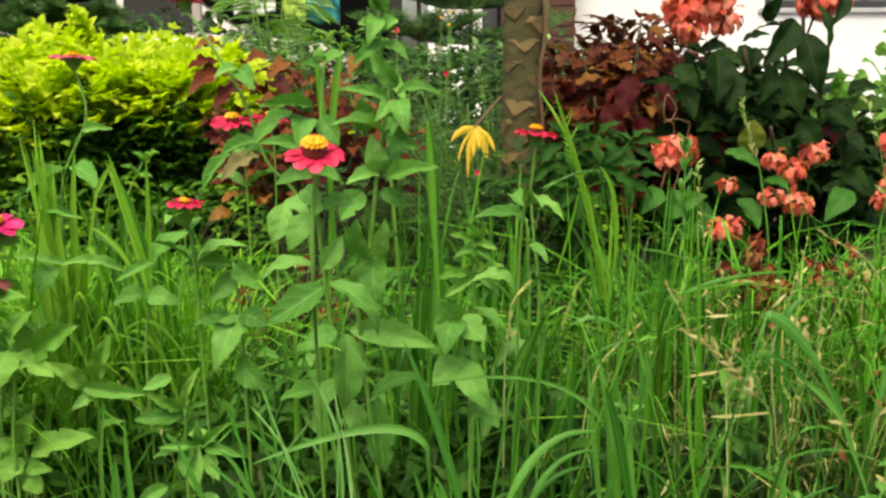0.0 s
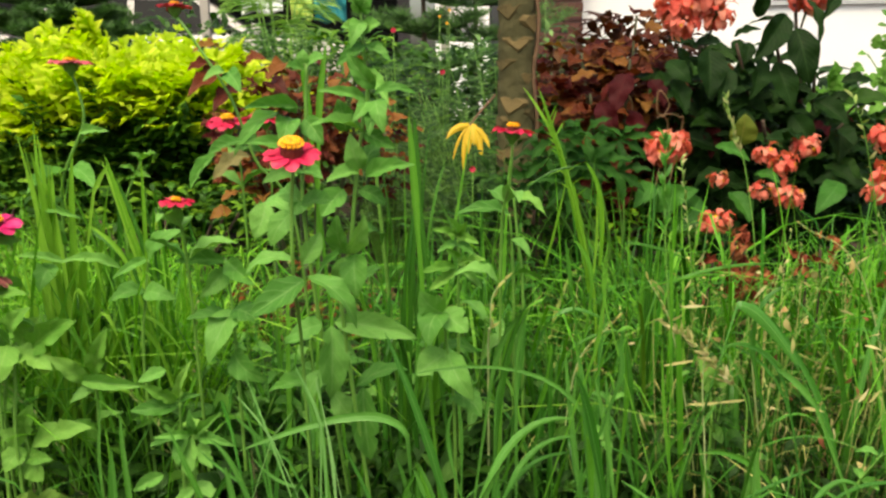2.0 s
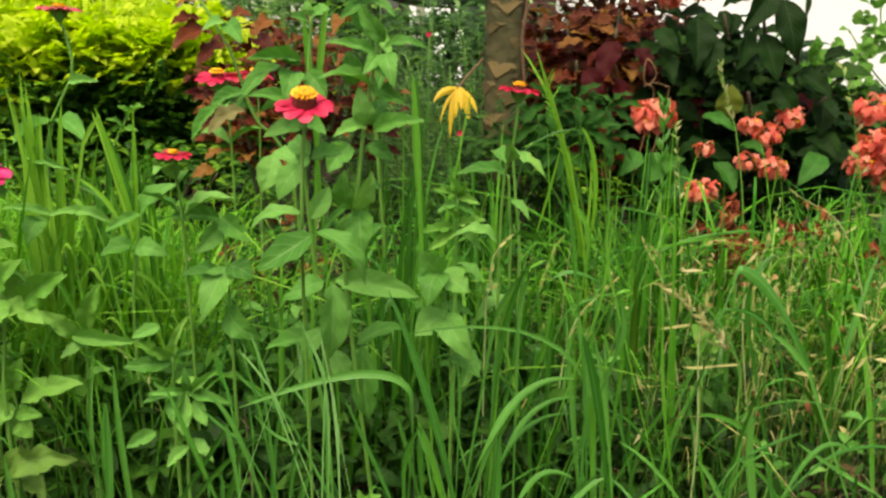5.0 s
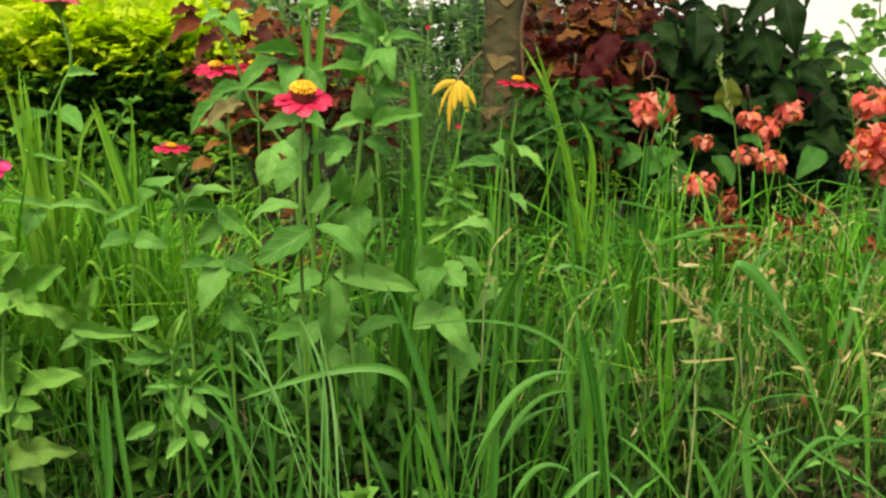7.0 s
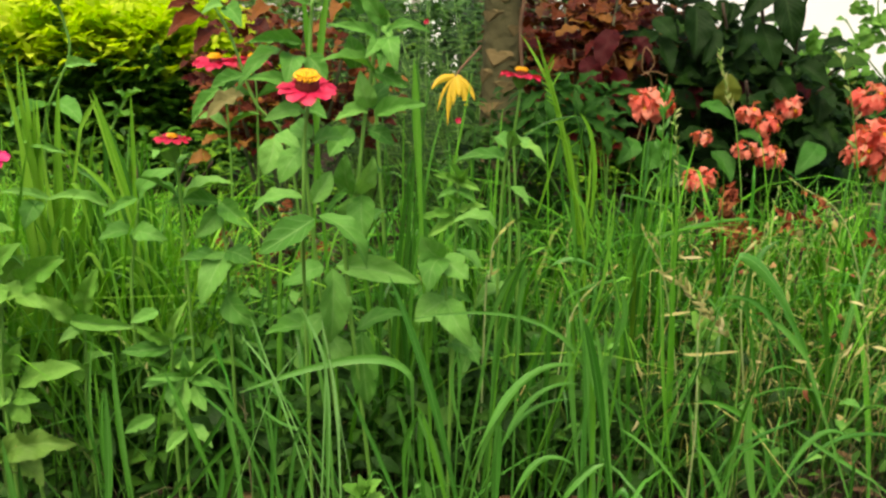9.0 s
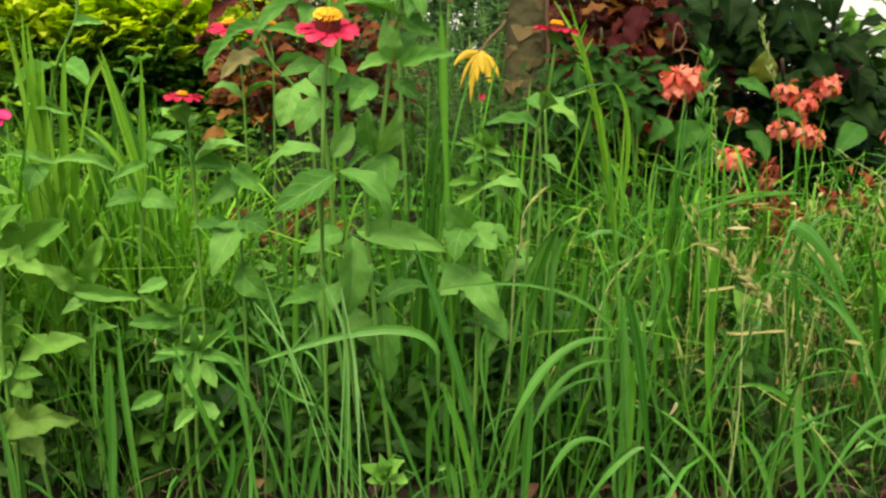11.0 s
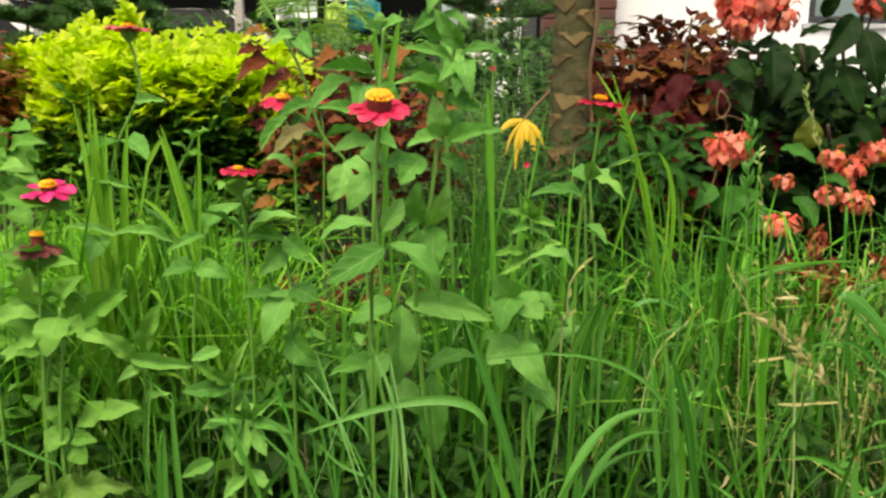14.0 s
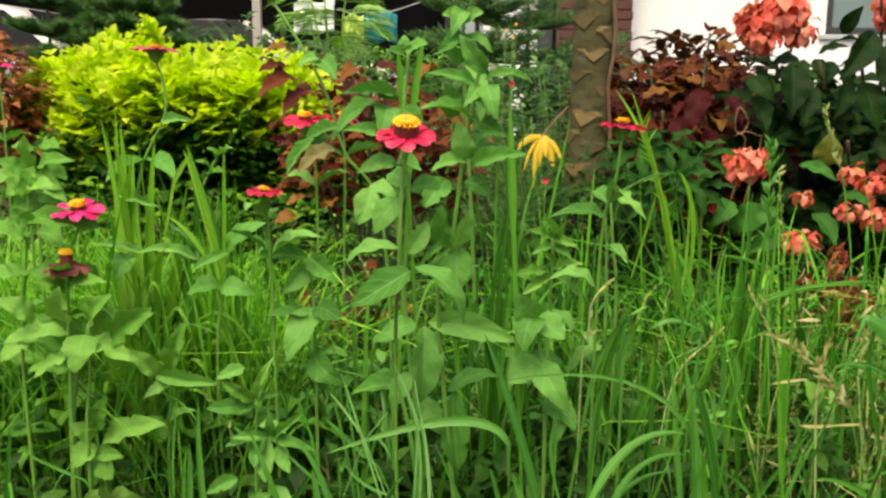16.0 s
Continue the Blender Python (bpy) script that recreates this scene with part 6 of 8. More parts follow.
def vine_build():
    r = random.Random(61)
    lines = []
    for pts in (((1.5, 2.3, -0.01), (1.5, 2.25, 0.35), (1.309, 2.150, 0.527), (1.235, 2.150, 0.625)), ((1.55, 2.3, -0.01), (1.6, 2.2, 0.4), (1.344, 2.150, 0.598), (1.311, 2.150, 0.723)), ((1.45, 2.3, -0.01), (1.4, 2.25, 0.35), (1.176, 2.150, 0.497), (1.125, 2.150, 0.546)), ((1.6, 2.3, -0.01), (1.7, 2.25, 0.5), (1.85, 2.2, 0.8))):
        lines.append(stem_part(vine, pts, 0.003, 0.0015))
    for i in range(150):
        p = along(lines[i % 4], r.uniform(0.35, 1.0))
        a = r.uniform(0, 6.283)
        d = Vector((math.cos(a), -0.3, math.sin(a))).normalized()
        ln = r.uniform(0.03, 0.055)
        p = p + d * r.uniform(0.0, 0.05)
        leaf_part(vine, PL, p, p + d * ln, ln * 0.75, (0, -0.8, 0.7), r.uniform(-30, 30), r)


vine_build()

# ---- feathery plants, conifers and palm further back ----


def feathery(label, centre, rad, height, n, seed, mat=FEATHER, leaf=0.045, kind_name="feathery_plant"):
    f = thing(kind_name, label, "plant", group="feathery plants")
    r = random.Random(seed)
    root = Vector((centre[0], centre[1], -0.01))
    g, sg_ = Geo(), Geo()
    for k in range(n):
        a, q = r.uniform(0, 6.283), rad * math.sqrt(r.random())
        top = Vector((centre[0] + q * math.cos(a), centre[1] + q * math.sin(a), height * r.uniform(0.6, 1.0) * (1 - 0.25 * (q / rad) ** 2)))
        line = bez([root, root.lerp(top, 0.55) + Vector((0.02, 0, 0.02)), top], 5)
        sg_.tube(line, [0.003 - 0.002 * i / (len(line) - 1) for i in range(len(line))], 4)
        for i in range(14):
            p = along(line, 0.35 + 0.65 * i / 13)
            b = r.uniform(0, 6.283)
            d = Vector((math.cos(b), math.sin(b), r.uniform(0.0, 0.6))).normalized()
            e = p + d * leaf
            g.tube([p, e], [0.0008, 0.0004], 3)
            sd = d.cross(Vector((0, 0, 1))).normalized()
            for j in range(4):
                o = p.lerp(e, 0.25 + 0.22 * j)
                for sg in (-1, 1):
                    t = o + (sd * sg + d * 0.7 + Vector((0, 0, r.uniform(-0.3, 0.3)))).normalized() * leaf * 0.45
                    g.blade(o, o.lerp(t, 0.5), t, 0.0022, (0, 0.3, 1), 2)
    part("stem", sg_.mesh("stem", STEM), None, f)
    tagged(part("foliage", g.mesh("foliage", mat), None, f), kind="stuff")
    return f


feathery("feathery green plant with tiny red flowers", (0.2, 2.15), 0.2, 0.62, 55, 71)
feathery("feathery green plant behind the coleus", (0.0, 2.3), 0.24, 0.64, 50, 72)
feathery("feathery pale green plant beside the papaya", (0.3, 2.45), 0.24, 0.72, 60, 74, FEATHER, 0.055)
feathery("feathery light green plant behind the golden shrub", (-0.34, 2.9), 0.24, 0.8, 70, 76, FEATHER, 0.06)
feathery("low feathery green plant at the foot of the papaya", (0.2, 1.97), 0.13, 0.46, 22, 75)
feathery("feathery green plant before the white wall", (0.8, 2.9), 0.25, 0.74, 30, 73)
for p in ((0.149, 1.950, 0.601), (0.453, 2.400, 0.801), (0.189, 1.600, 0.421), (0.041, 1.900, 0.693)):
    sm = thing("small_red_flower", "tiny orange-red flower on a thin stalk", "flower", group="tiny red flowers")
    p = Vector(p)
    stem_part(sm, [(p.x, p.y + 0.01, -0.01), p], 0.0012, 0.0008)
    for k in range(6):
        a = k * 1.047
        part("petal", PETALS["red"][k % 3], None, sm, "", leaf_pose(p, p + Vector((0.006 * math.cos(a), -0.003, 0.006 * math.sin(a))), 0.0055, (0, -1, 0.3)))


for p in ((0.158, 2.300, 0.740), (0.177, 2.300, 0.722), (0.184, 2.300, 0.755)):
    yf = thing("small_yellow_flower", "tiny yellow flower on a thin stalk", "flower", group="tiny yellow flowers")
    p = Vector(p)
    stem_part(yf, [(p.x - 0.02, p.y + 0.02, -0.01), p], 0.0012, 0.0008)
    part("bloom", STAR, None, yf, "", Matrix.Translation(p) @ Matrix.Scale(1.1, 4) @ pose(0, 0, 0, 60, 0, 0))


def conifer(label, base, height, spread, seed, tiers=9, needle=0.03, low=0.15, dense=3):
    t = thing("conifer_tree", label, "tree", group="young conifers")
    r = random.Random(seed)
    base = Vector(base)
    stem_part(t, [base, base + Vector((0.01, 0, height * 0.5)), base + Vector((0, 0, height))], 0.02, 0.004, WOOD, "trunk", 8)
    g = Geo()
    for i in range(tiers):
        f = i / (tiers - 1)
        z = height * (low + (0.98 - low) * f)
        ln = spread * (1.0 - 0.8 * f)
        for k in range(7):
            a = k * 0.897 + i * 0.5 + r.uniform(-0.2, 0.2)
            d = Vector((math.cos(a), math.sin(a), 0.0))
            p0 = base + Vector((0, 0, z))
            line = bez([p0, p0 + d * ln * 0.55 + Vector((0, 0, ln * 0.05)), p0 + d * ln + Vector((0, 0, ln * 0.25))], 6)
            g.tube(line, [0.006 - 0.0045 * q / (len(line) - 1) for q in range(len(line))], 4)
            for q in range(12):
                s0 = along(line, 0.2 + 0.8 * q / 11)
                sd = d.cross(Vector((0, 0, 1)))
                for sg in (-1, 1):
                    e = s0 + (sd * sg + d * 0.6 + Vector((0, 0, 0.25))).normalized() * ln * 0.28 * (1 - 0.4 * q / 11)
                    m = 5
                    for j in range(m):
                        o = s0.lerp(e, (j + 0.5) / m)
                        for w in range(dense):
                            x = o + Vector((r.uniform(-1, 1), r.uniform(-1, 1), r.uniform(0, 1))).normalized() * needle
                            g.blade(o, o.lerp(x, 0.5), x, 0.004, (0.4, 0.3, 0.8), 2)
    tagged(part("foliage", g.mesh("foliage", CONIFER), None, t), kind="stuff")


conifer("dark green young conifer with upswept branches", (0.143, 4.2, -0.02), 1.7, 0.4, 81, 9, 0.05)
conifer("dark green conifer before the white wall", (0.423, 4.6, -0.02), 1.5, 0.5, 86, 5, 0.07, 0.5)
conifer("dark green conifer with dense needles", (-1.507, 4.0, -0.02), 1.5, 0.5, 82, 10, 0.05, 0.15, 5)
conifer("dense green young conifer near the golden shrub", (-1.229, 3.5, -0.02), 1.06, 0.42, 85, 12, 0.045, 0.2, 6)
conifer("dark green bushy conifer", (-1.611, 3.6, -0.02), 0.95, 0.45, 83, 8, 0.04)
conifer("low dark green conifer beside the golden shrub", (-1.173, 4.0, -0.02), 0.8, 0.45, 84, 7, 0.04)


def palm(label, base, seed, n=16, length=0.75, rise=0.7):
    t = thing("young_palm", label, "palm")
    r = random.Random(seed)
    base = Vector(base)
    stem_part(t, [base, base + Vector((0, 0, 0.35))], 0.04, 0.035, WOOD, "trunk", 10)
    crown = base + Vector((0, 0, 0.35))
    for k in range(n):
        a = k * 2.4 + 0.3
        d = Vector((math.cos(a), math.sin(a), 0))
        up = r.uniform(0.5, 1.0) * rise
        line = bez([crown, crown + d * length * 0.4 + Vector((0, 0, up * 0.8)), crown + d * length * 0.9 + Vector((0, 0, up * 0.75))], 8)
        g = Geo()
        g.tube(line, [0.006 - 0.004 * q / (len(line) - 1) for q in range(len(line))], 5)
        sd = d.cross(Vector((0, 0, 1)))
        for q in range(18):
            o = along(line, 0.3 + 0.7 * q / 17)
            for sg in (-1, 1):
                e = o + (sd * sg + d * 0.9 + Vector((0, 0, 0.1))).normalized() * 0.17 * (1 - 0.5 * q / 17) * r.uniform(0.85, 1.1) - Vector((0, 0, 0.03))
                g.blade(o, o.lerp(e, 0.5) + Vector((0, 0, 0.02)), e, 0.007, Vector((0, 0, 1)) + d, 3)
        part("frond", g.mesh("frond", PALM), None, t)


palm("young palm with fine arching green fronds", (-0.493, 3.9, -0.02), 91, 11, 0.26, 0.98)


def hedge_mass(label, centre, rx, ry, height, n, seed, mat=HEDGE_LEAF, size=0.035):
    t = thing("leafy_bush", label, "shrub", group="bushes at the back")
    r = random.Random(seed)
    for k in range(6):
        a = k * 2.4
        stem_part(t, [(centre[0], centre[1], -0.01), (centre[0] + rx * 0.4 * math.cos(a), centre[1] + ry * 0.4 * math.sin(a), height * 0.8)], 0.008, 0.003, WOOD, "branch", 5)
    g = Geo()
    for i in range(n):
        a, sp = r.uniform(0, 6.283), r.uniform(-0.6, 1.0)
        ph = math.asin(sp)
        q = r.uniform(0.6, 1.05) + 0.15 * noise.noise((math.cos(a) * 2, math.sin(a) * 2, sp * 3 + seed))
        p = Vector((centre[0] + rx * q * math.cos(a) * math.cos(ph), centre[1] + ry * q * math.sin(a) * math.cos(ph), max(0.01, height * (0.5 + 0.5 * q * math.sin(ph)))))
        d = Vector((math.cos(a) + r.uniform(-1, 1), math.sin(a) + r.uniform(-1, 1), r.uniform(-0.4, 0.6))).normalized()
        ln = size * r.uniform(0.7, 1.3)
        g.flat_leaf(p, p + d * ln, ln * 0.45, (r.uniform(-0.4, 0.4), -0.3, 1), 0.15, 3)
    tagged(part("foliage", g.mesh("foliage", mat), None, t), kind="stuff")


hedge_mass("mixed green bush behind coleus", (-0.25, 3.2), 0.5, 0.3, 0.74, 3400, 101, HEDGE_LEAF, 0.05)
hedge_mass("mixed green bush near the brick pillar", (0.55, 3.4), 0.5, 0.3, 0.75, 1800, 102, FEATHER, 0.05)
# Dark leaf colour here stands for the shade behind the feathery plants.
hedge_mass("green bush behind the papaya trunk, darkened for shade", (0.24, 2.75), 0.36, 0.2, 0.68, 2200, 109, DARK_LEAVES, 0.045)
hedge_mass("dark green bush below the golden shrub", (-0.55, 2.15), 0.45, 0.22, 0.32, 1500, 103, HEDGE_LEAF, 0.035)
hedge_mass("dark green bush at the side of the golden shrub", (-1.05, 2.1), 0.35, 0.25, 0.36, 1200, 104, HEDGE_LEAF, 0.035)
hedge_mass("dark green bush behind the golden shrub", (-0.72, 3.3), 0.42, 0.2, 0.82, 1900, 111, DARK_LEAVES, 0.045)
hedge_mass("dark green bush below the bronze coleus", (0.5, 1.95), 0.3, 0.15, 0.34, 900, 105, HEDGE_LEAF, 0.045)
hedge_mass("dense bronze-brown coleus thicket behind the papaya", (0.66, 2.4), 0.3, 0.16, 0.72, 2100, 108, BRONZE_LEAF, 0.06)
hedge_mass("green weeds at the foot of the papaya, darkened for shade", (0.29, 1.63), 0.12, 0.06, 0.47, 760, 110, SHADED_WEED, 0.034)
hedge_mass("dark green bush under the mussaenda", (1.0, 2.3), 0.42, 0.2, 0.58, 1700, 106, DARK_LEAVES, 0.08)
hedge_mass("dark green bush before the white wall", (1.6, 2.35), 0.4, 0.2, 0.46, 1200, 107, DARK_LEAVES, 0.07)

# ---- grass ----


def grass_clump(label, blades, fresh=0.0):
    c = thing("grass_clump", label, "grass", group="tall grass clumps")
    for base, mid, tip, w, *sd in blades:
        g = Geo()
        base, mid = Vector(base), Vector(mid)
        root = None
        if len(sd) > 1:
            root = Vector(sd[1])
        elif base.z > 0.02:
            d = base - mid
            k = base.z / max(0.02, -d.z)
            side_step = Vector((d.x, d.y, 0)) * k
            if side_step.length > 0.1:
                side_step *= 0.1 / side_step.length
            root = Vector((base.x, base.y, -0.005)) + side_step
        g.blade(base, mid, tip, w, sd[0] if sd else (1, 0.25, 0), 12, 0.22, root)
        q = rnd.random()
        part("blade", g.mesh("blade", LIME_BLADE if fresh > 1 else PALE_BLADE if fresh < -1 else FRESH_BLADE if q < fresh else COOL_BLADE if q > 0.88 or fresh < 0 else BROAD_GRASS), None, c)
    return c


grass_clump("broad arching grass blades bending over", [
    ((0.121, 0.740, 0.170), (0.158, 0.740, 0.292), (0.226, 0.750, 0.273), 0.0083, (0.4, 0.2, 1)),
    ((0.148, 0.770, 0.154), (0.176, 0.770, 0.253), (0.236, 0.780, 0.240), 0.0059, (0.4, 0.2, 1)),
    ((0.155, 0.780, 0.166), (0.179, 0.780, 0.225), (0.231, 0.790, 0.218), 0.0049, (0.4, 0.2, 1)),
], -1)
grass_clump("upright grass blades with arching tips", [
    ((0.103, 0.780, 0.148), (0.078, 0.780, 0.265), (0.040, 0.790, 0.356), 0.0091),
    ((0.068, 0.800, 0.136), (0.055, 0.790, 0.196), (0.048, 0.790, 0.219), 0.0053),
    ((0.268, 0.820, 0.127), (0.258, 0.820, 0.238), (0.243, 0.830, 0.318), 0.0107),
    ((0.250, 0.820, 0.127), (0.235, 0.820, 0.238), (0.231, 0.830, 0.312), 0.0069),
    ((0.280, 0.830, 0.122), (0.282, 0.830, 0.222), (0.277, 0.840, 0.285), 0.0064),
    ((0.271, 0.830, 0.122), (0.286, 0.830, 0.341), (0.054, 0.800, 0.305), 0.0048, (0, 0.2, 1)),
    ((0.153, 0.860, 0.270), (0.162, 0.860, 0.332), (0.193, 0.850, 0.361), 0.0069),
], -1)
grass_clump("grass shoot with one long arching leaf", [
    ((0.060, 0.730, 0.270), (0.042, 0.730, 0.319), (-0.103, 0.730, 0.260), 0.0085, (0.1, 0.3, 1), (0.072, 0.820, -0.005)),
    ((-0.073, 0.740, 0.168), (-0.078, 0.740, 0.268), (-0.089, 0.750, 0.323), 0.0027), ((-0.074, 0.750, 0.163), (-0.089, 0.750, 0.275), (-0.101, 0.750, 0.308), 0.0027),
    ((-0.019, 0.760, 0.158), (-0.023, 0.760, 0.272), (-0.048, 0.760, 0.337), 0.0042), ((-0.024, 0.760, 0.158), (-0.022, 0.760, 0.272), (-0.026, 0.760, 0.327), 0.0032),
    ((-0.074, 0.750, 0.197), (-0.068, 0.750, 0.259), (-0.050, 0.750, 0.292), 0.0027), ((-0.099, 0.780, 0.158), (-0.120, 0.780, 0.240), (-0.141, 0.780, 0.251), 0.0053),
], -1)
grass_clump("slim grass blades at the front", [
    ((-0.247, 0.840, 0.111), (-0.252, 0.840, 0.188), (-0.255, 0.850, 0.238), 0.0047),
    ((-0.268, 0.840, 0.111), (-0.272, 0.840, 0.175), (-0.266, 0.850, 0.214), 0.0047),
    ((-0.277, 0.850, 0.105), (-0.281, 0.850, 0.157), (-0.292, 0.850, 0.195), 0.0026),
    ((-0.151, 0.820, 0.123), (-0.178, 0.820, 0.204), (-0.196, 0.830, 0.242), 0.0057),
    ((-0.185, 0.840, 0.112), (-0.142, 0.840, 0.176), (-0.129, 0.840, 0.201), 0.0052),
])
grass_clump("slim grass blades at the front", [
    ((-0.159, 0.800, 0.134), (-0.124, 0.800, 0.183), (-0.079, 0.800, 0.202), 0.0057),
    ((0.053, 0.740, 0.170), (0.052, 0.740, 0.215), (0.072, 0.740, 0.231), 0.0057),
    ((0.071, 0.740, 0.170), (0.068, 0.740, 0.215), (0.070, 0.740, 0.231), 0.0067),
    ((0.130, 0.760, 0.159), (0.139, 0.760, 0.206), (0.159, 0.760, 0.223), 0.0062),
])


grass_clump("scattered single grass blades crossing each other", [
    ((0.160, 0.860, 0.220), (0.166, 0.860, 0.307), (0.189, 0.850, 0.360), 0.0083),
    ((0.218, 0.850, 0.219), (0.216, 0.850, 0.274), (0.221, 0.850, 0.310), 0.0060),
    ((0.252, 0.800, 0.175), (0.247, 0.800, 0.246), (0.242, 0.800, 0.302), 0.0045),
    ((0.283, 0.820, 0.165), (0.274, 0.820, 0.238), (0.260, 0.820, 0.292), 0.0060),
    ((0.324, 0.900, 0.218), (0.319, 0.900, 0.270), (0.314, 0.900, 0.303), 0.0067),
    ((0.258, 0.950, 0.276), (0.295, 0.950, 0.303), (0.329, 0.950, 0.298), 0.0037, (0.2, 0.2, 1)),
    ((0.394, 1.050, 0.322), (0.462, 1.050, 0.356), (0.544, 1.050, 0.353), 0.0053, (0.1, 0.2, 1)),
])
grass_clump("scattered single grass blades crossing each other", [
    ((0.364, 1.100, 0.376), (0.408, 1.100, 0.370), (0.454, 1.100, 0.348), 0.0037, (0.1, 0.2, 1)),
    ((0.228, 1.100, 0.457), (0.270, 1.100, 0.487), (0.303, 1.100, 0.481), 0.0030, (0.1, 0.2, 1)),
    ((0.452, 0.950, 0.274), (0.484, 0.950, 0.288), (0.527, 0.950, 0.241), 0.0045, (0.1, 0.2, 1)),
    ((0.469, 0.900, 0.259), (0.448, 0.900, 0.341), (0.495, 0.900, 0.361), 0.0090, (0.5, 0.2, 1)),
    ((0.313, 0.850, 0.124), (0.355, 0.850, 0.201), (0.387, 0.850, 0.239), 0.0060),
    ((0.467, 0.850, 0.151), (0.427, 0.850, 0.189), (0.392, 0.850, 0.183), 0.0060, (0.2, 0.2, 1)),
    ((-0.380, 0.860, 0.171), (-0.409, 0.860, 0.183), (-0.444, 0.860, 0.202), 0.0037, (0.1, 0.2, 1)),
])
grass_clump("scattered single grass blades crossing each other", [
    ((-0.470, 0.860, 0.098), (-0.461, 0.860, 0.176), (-0.455, 0.860, 0.230), 0.0060),
    ((-0.334, 1.100, 0.356), (-0.310, 1.100, 0.394), (-0.321, 1.100, 0.489), 0.0067),
    ((-0.283, 1.100, 0.349), (-0.291, 1.100, 0.409), (-0.317, 1.100, 0.481), 0.0060),
    ((-0.332, 1.100, 0.394), (-0.353, 1.100, 0.408), (-0.361, 1.100, 0.423), 0.0045),
    ((-0.289, 1.050, 0.367), (-0.310, 1.050, 0.409), (-0.337, 1.050, 0.416), 0.0075),
    ((0.079, 1.000, 0.454), (0.075, 1.000, 0.494), (0.077, 1.000, 0.558), 0.0120),
])
grass_clump("pale thin grass stalks crossing at the front", [
    ((-0.052, 0.720, 0.215), (-0.073, 0.720, 0.292), (-0.088, 0.720, 0.340), 0.0019),
    ((-0.068, 0.720, 0.278), (-0.086, 0.720, 0.308), (-0.098, 0.720, 0.321), 0.0016),
    ((-0.069, 0.730, 0.273), (-0.059, 0.730, 0.286), (-0.047, 0.730, 0.301), 0.0012),
    ((-0.019, 0.720, 0.209), (-0.017, 0.720, 0.269), (-0.023, 0.720, 0.301), 0.0024),
    ((-0.021, 0.720, 0.283), (-0.020, 0.720, 0.302), (-0.042, 0.720, 0.348), 0.0029),
    ((-0.010, 0.720, 0.209), (-0.011, 0.720, 0.261), (-0.017, 0.720, 0.296), 0.0030),
    ((-0.020, 0.730, 0.305), (-0.023, 0.730, 0.318), (-0.024, 0.730, 0.331), 0.0014),
], -2)
grass_clump("pale thin grass stalks crossing at the front", [
    ((-0.244, 0.840, 0.111), (-0.251, 0.840, 0.188), (-0.250, 0.840, 0.262), 0.0049),
    ((-0.285, 0.860, 0.139), (-0.288, 0.860, 0.203), (-0.275, 0.860, 0.273), 0.0026),
    ((-0.262, 0.860, 0.178), (-0.240, 0.860, 0.210), (-0.221, 0.860, 0.242), 0.0019),
    ((0.119, 0.850, 0.186), (0.120, 0.850, 0.224), (0.116, 0.850, 0.255), 0.0037),
    ((0.156, 0.850, 0.212), (0.157, 0.850, 0.274), (0.165, 0.850, 0.280), 0.0030),
], -1)

grass_clump("soft green grass blades slanting across each other", [
    ((-0.059, 0.760, 0.234), (-0.085, 0.760, 0.258), (-0.110, 0.760, 0.284), 0.0043),
    ((-0.107, 0.760, 0.211), (-0.128, 0.760, 0.228), (-0.147, 0.760, 0.249), 0.0029),
    ((-0.112, 0.740, 0.197), (-0.114, 0.740, 0.217), (-0.118, 0.740, 0.240), 0.0060),
    ((-0.045, 0.740, 0.215), (-0.073, 0.740, 0.221), (-0.090, 0.740, 0.248), 0.0031),
    ((-0.052, 0.720, 0.208), (-0.049, 0.720, 0.229), (-0.033, 0.720, 0.244), 0.0070, (0.6, 0.3, 0.6)),
    ((0.075, 0.730, 0.207), (0.072, 0.730, 0.219), (0.065, 0.730, 0.237), 0.0038),
    ((-0.093, 0.740, 0.215), (-0.092, 0.740, 0.226), (-0.095, 0.740, 0.259), 0.0018),
    ((0.105, 0.740, 0.227), (0.094, 0.740, 0.271), (0.105, 0.740, 0.291), 0.0036),
], -1)
grass_clump("broad fresh green grass blades standing at the front", [
    ((0.249, 0.720, 0.209), (0.235, 0.720, 0.298), (0.221, 0.720, 0.332), 0.0100, (0.8, 0.3, 0.3)),
    ((0.240, 0.730, 0.204), (0.239, 0.730, 0.241), (0.234, 0.730, 0.265), 0.0068),
    ((0.251, 0.800, 0.310), (0.264, 0.800, 0.339), (0.267, 0.800, 0.432), 0.0041),
    ((0.276, 0.820, 0.350), (0.261, 0.820, 0.397), (0.273, 0.820, 0.437), 0.0029),
    ((0.242, 0.850, 0.365), (0.236, 0.850, 0.412), (0.233, 0.850, 0.435), 0.0043),
    ((0.174, 0.800, 0.310), (0.174, 0.800, 0.357), (0.189, 0.800, 0.373), 0.0068, (0.6, 0.3, 0.6)),
    ((0.335, 0.800, 0.356), (0.334, 0.800, 0.400), (0.329, 0.800, 0.444), 0.0041),
    ((0.307, 0.820, 0.385), (0.353, 0.820, 0.400), (0.411, 0.820, 0.400), 0.0020, (0.1, 0.2, 1)),
    ((0.341, 0.800, 0.182), (0.329, 0.800, 0.247), (0.326, 0.800, 0.334), 0.0041),
], 0.5)
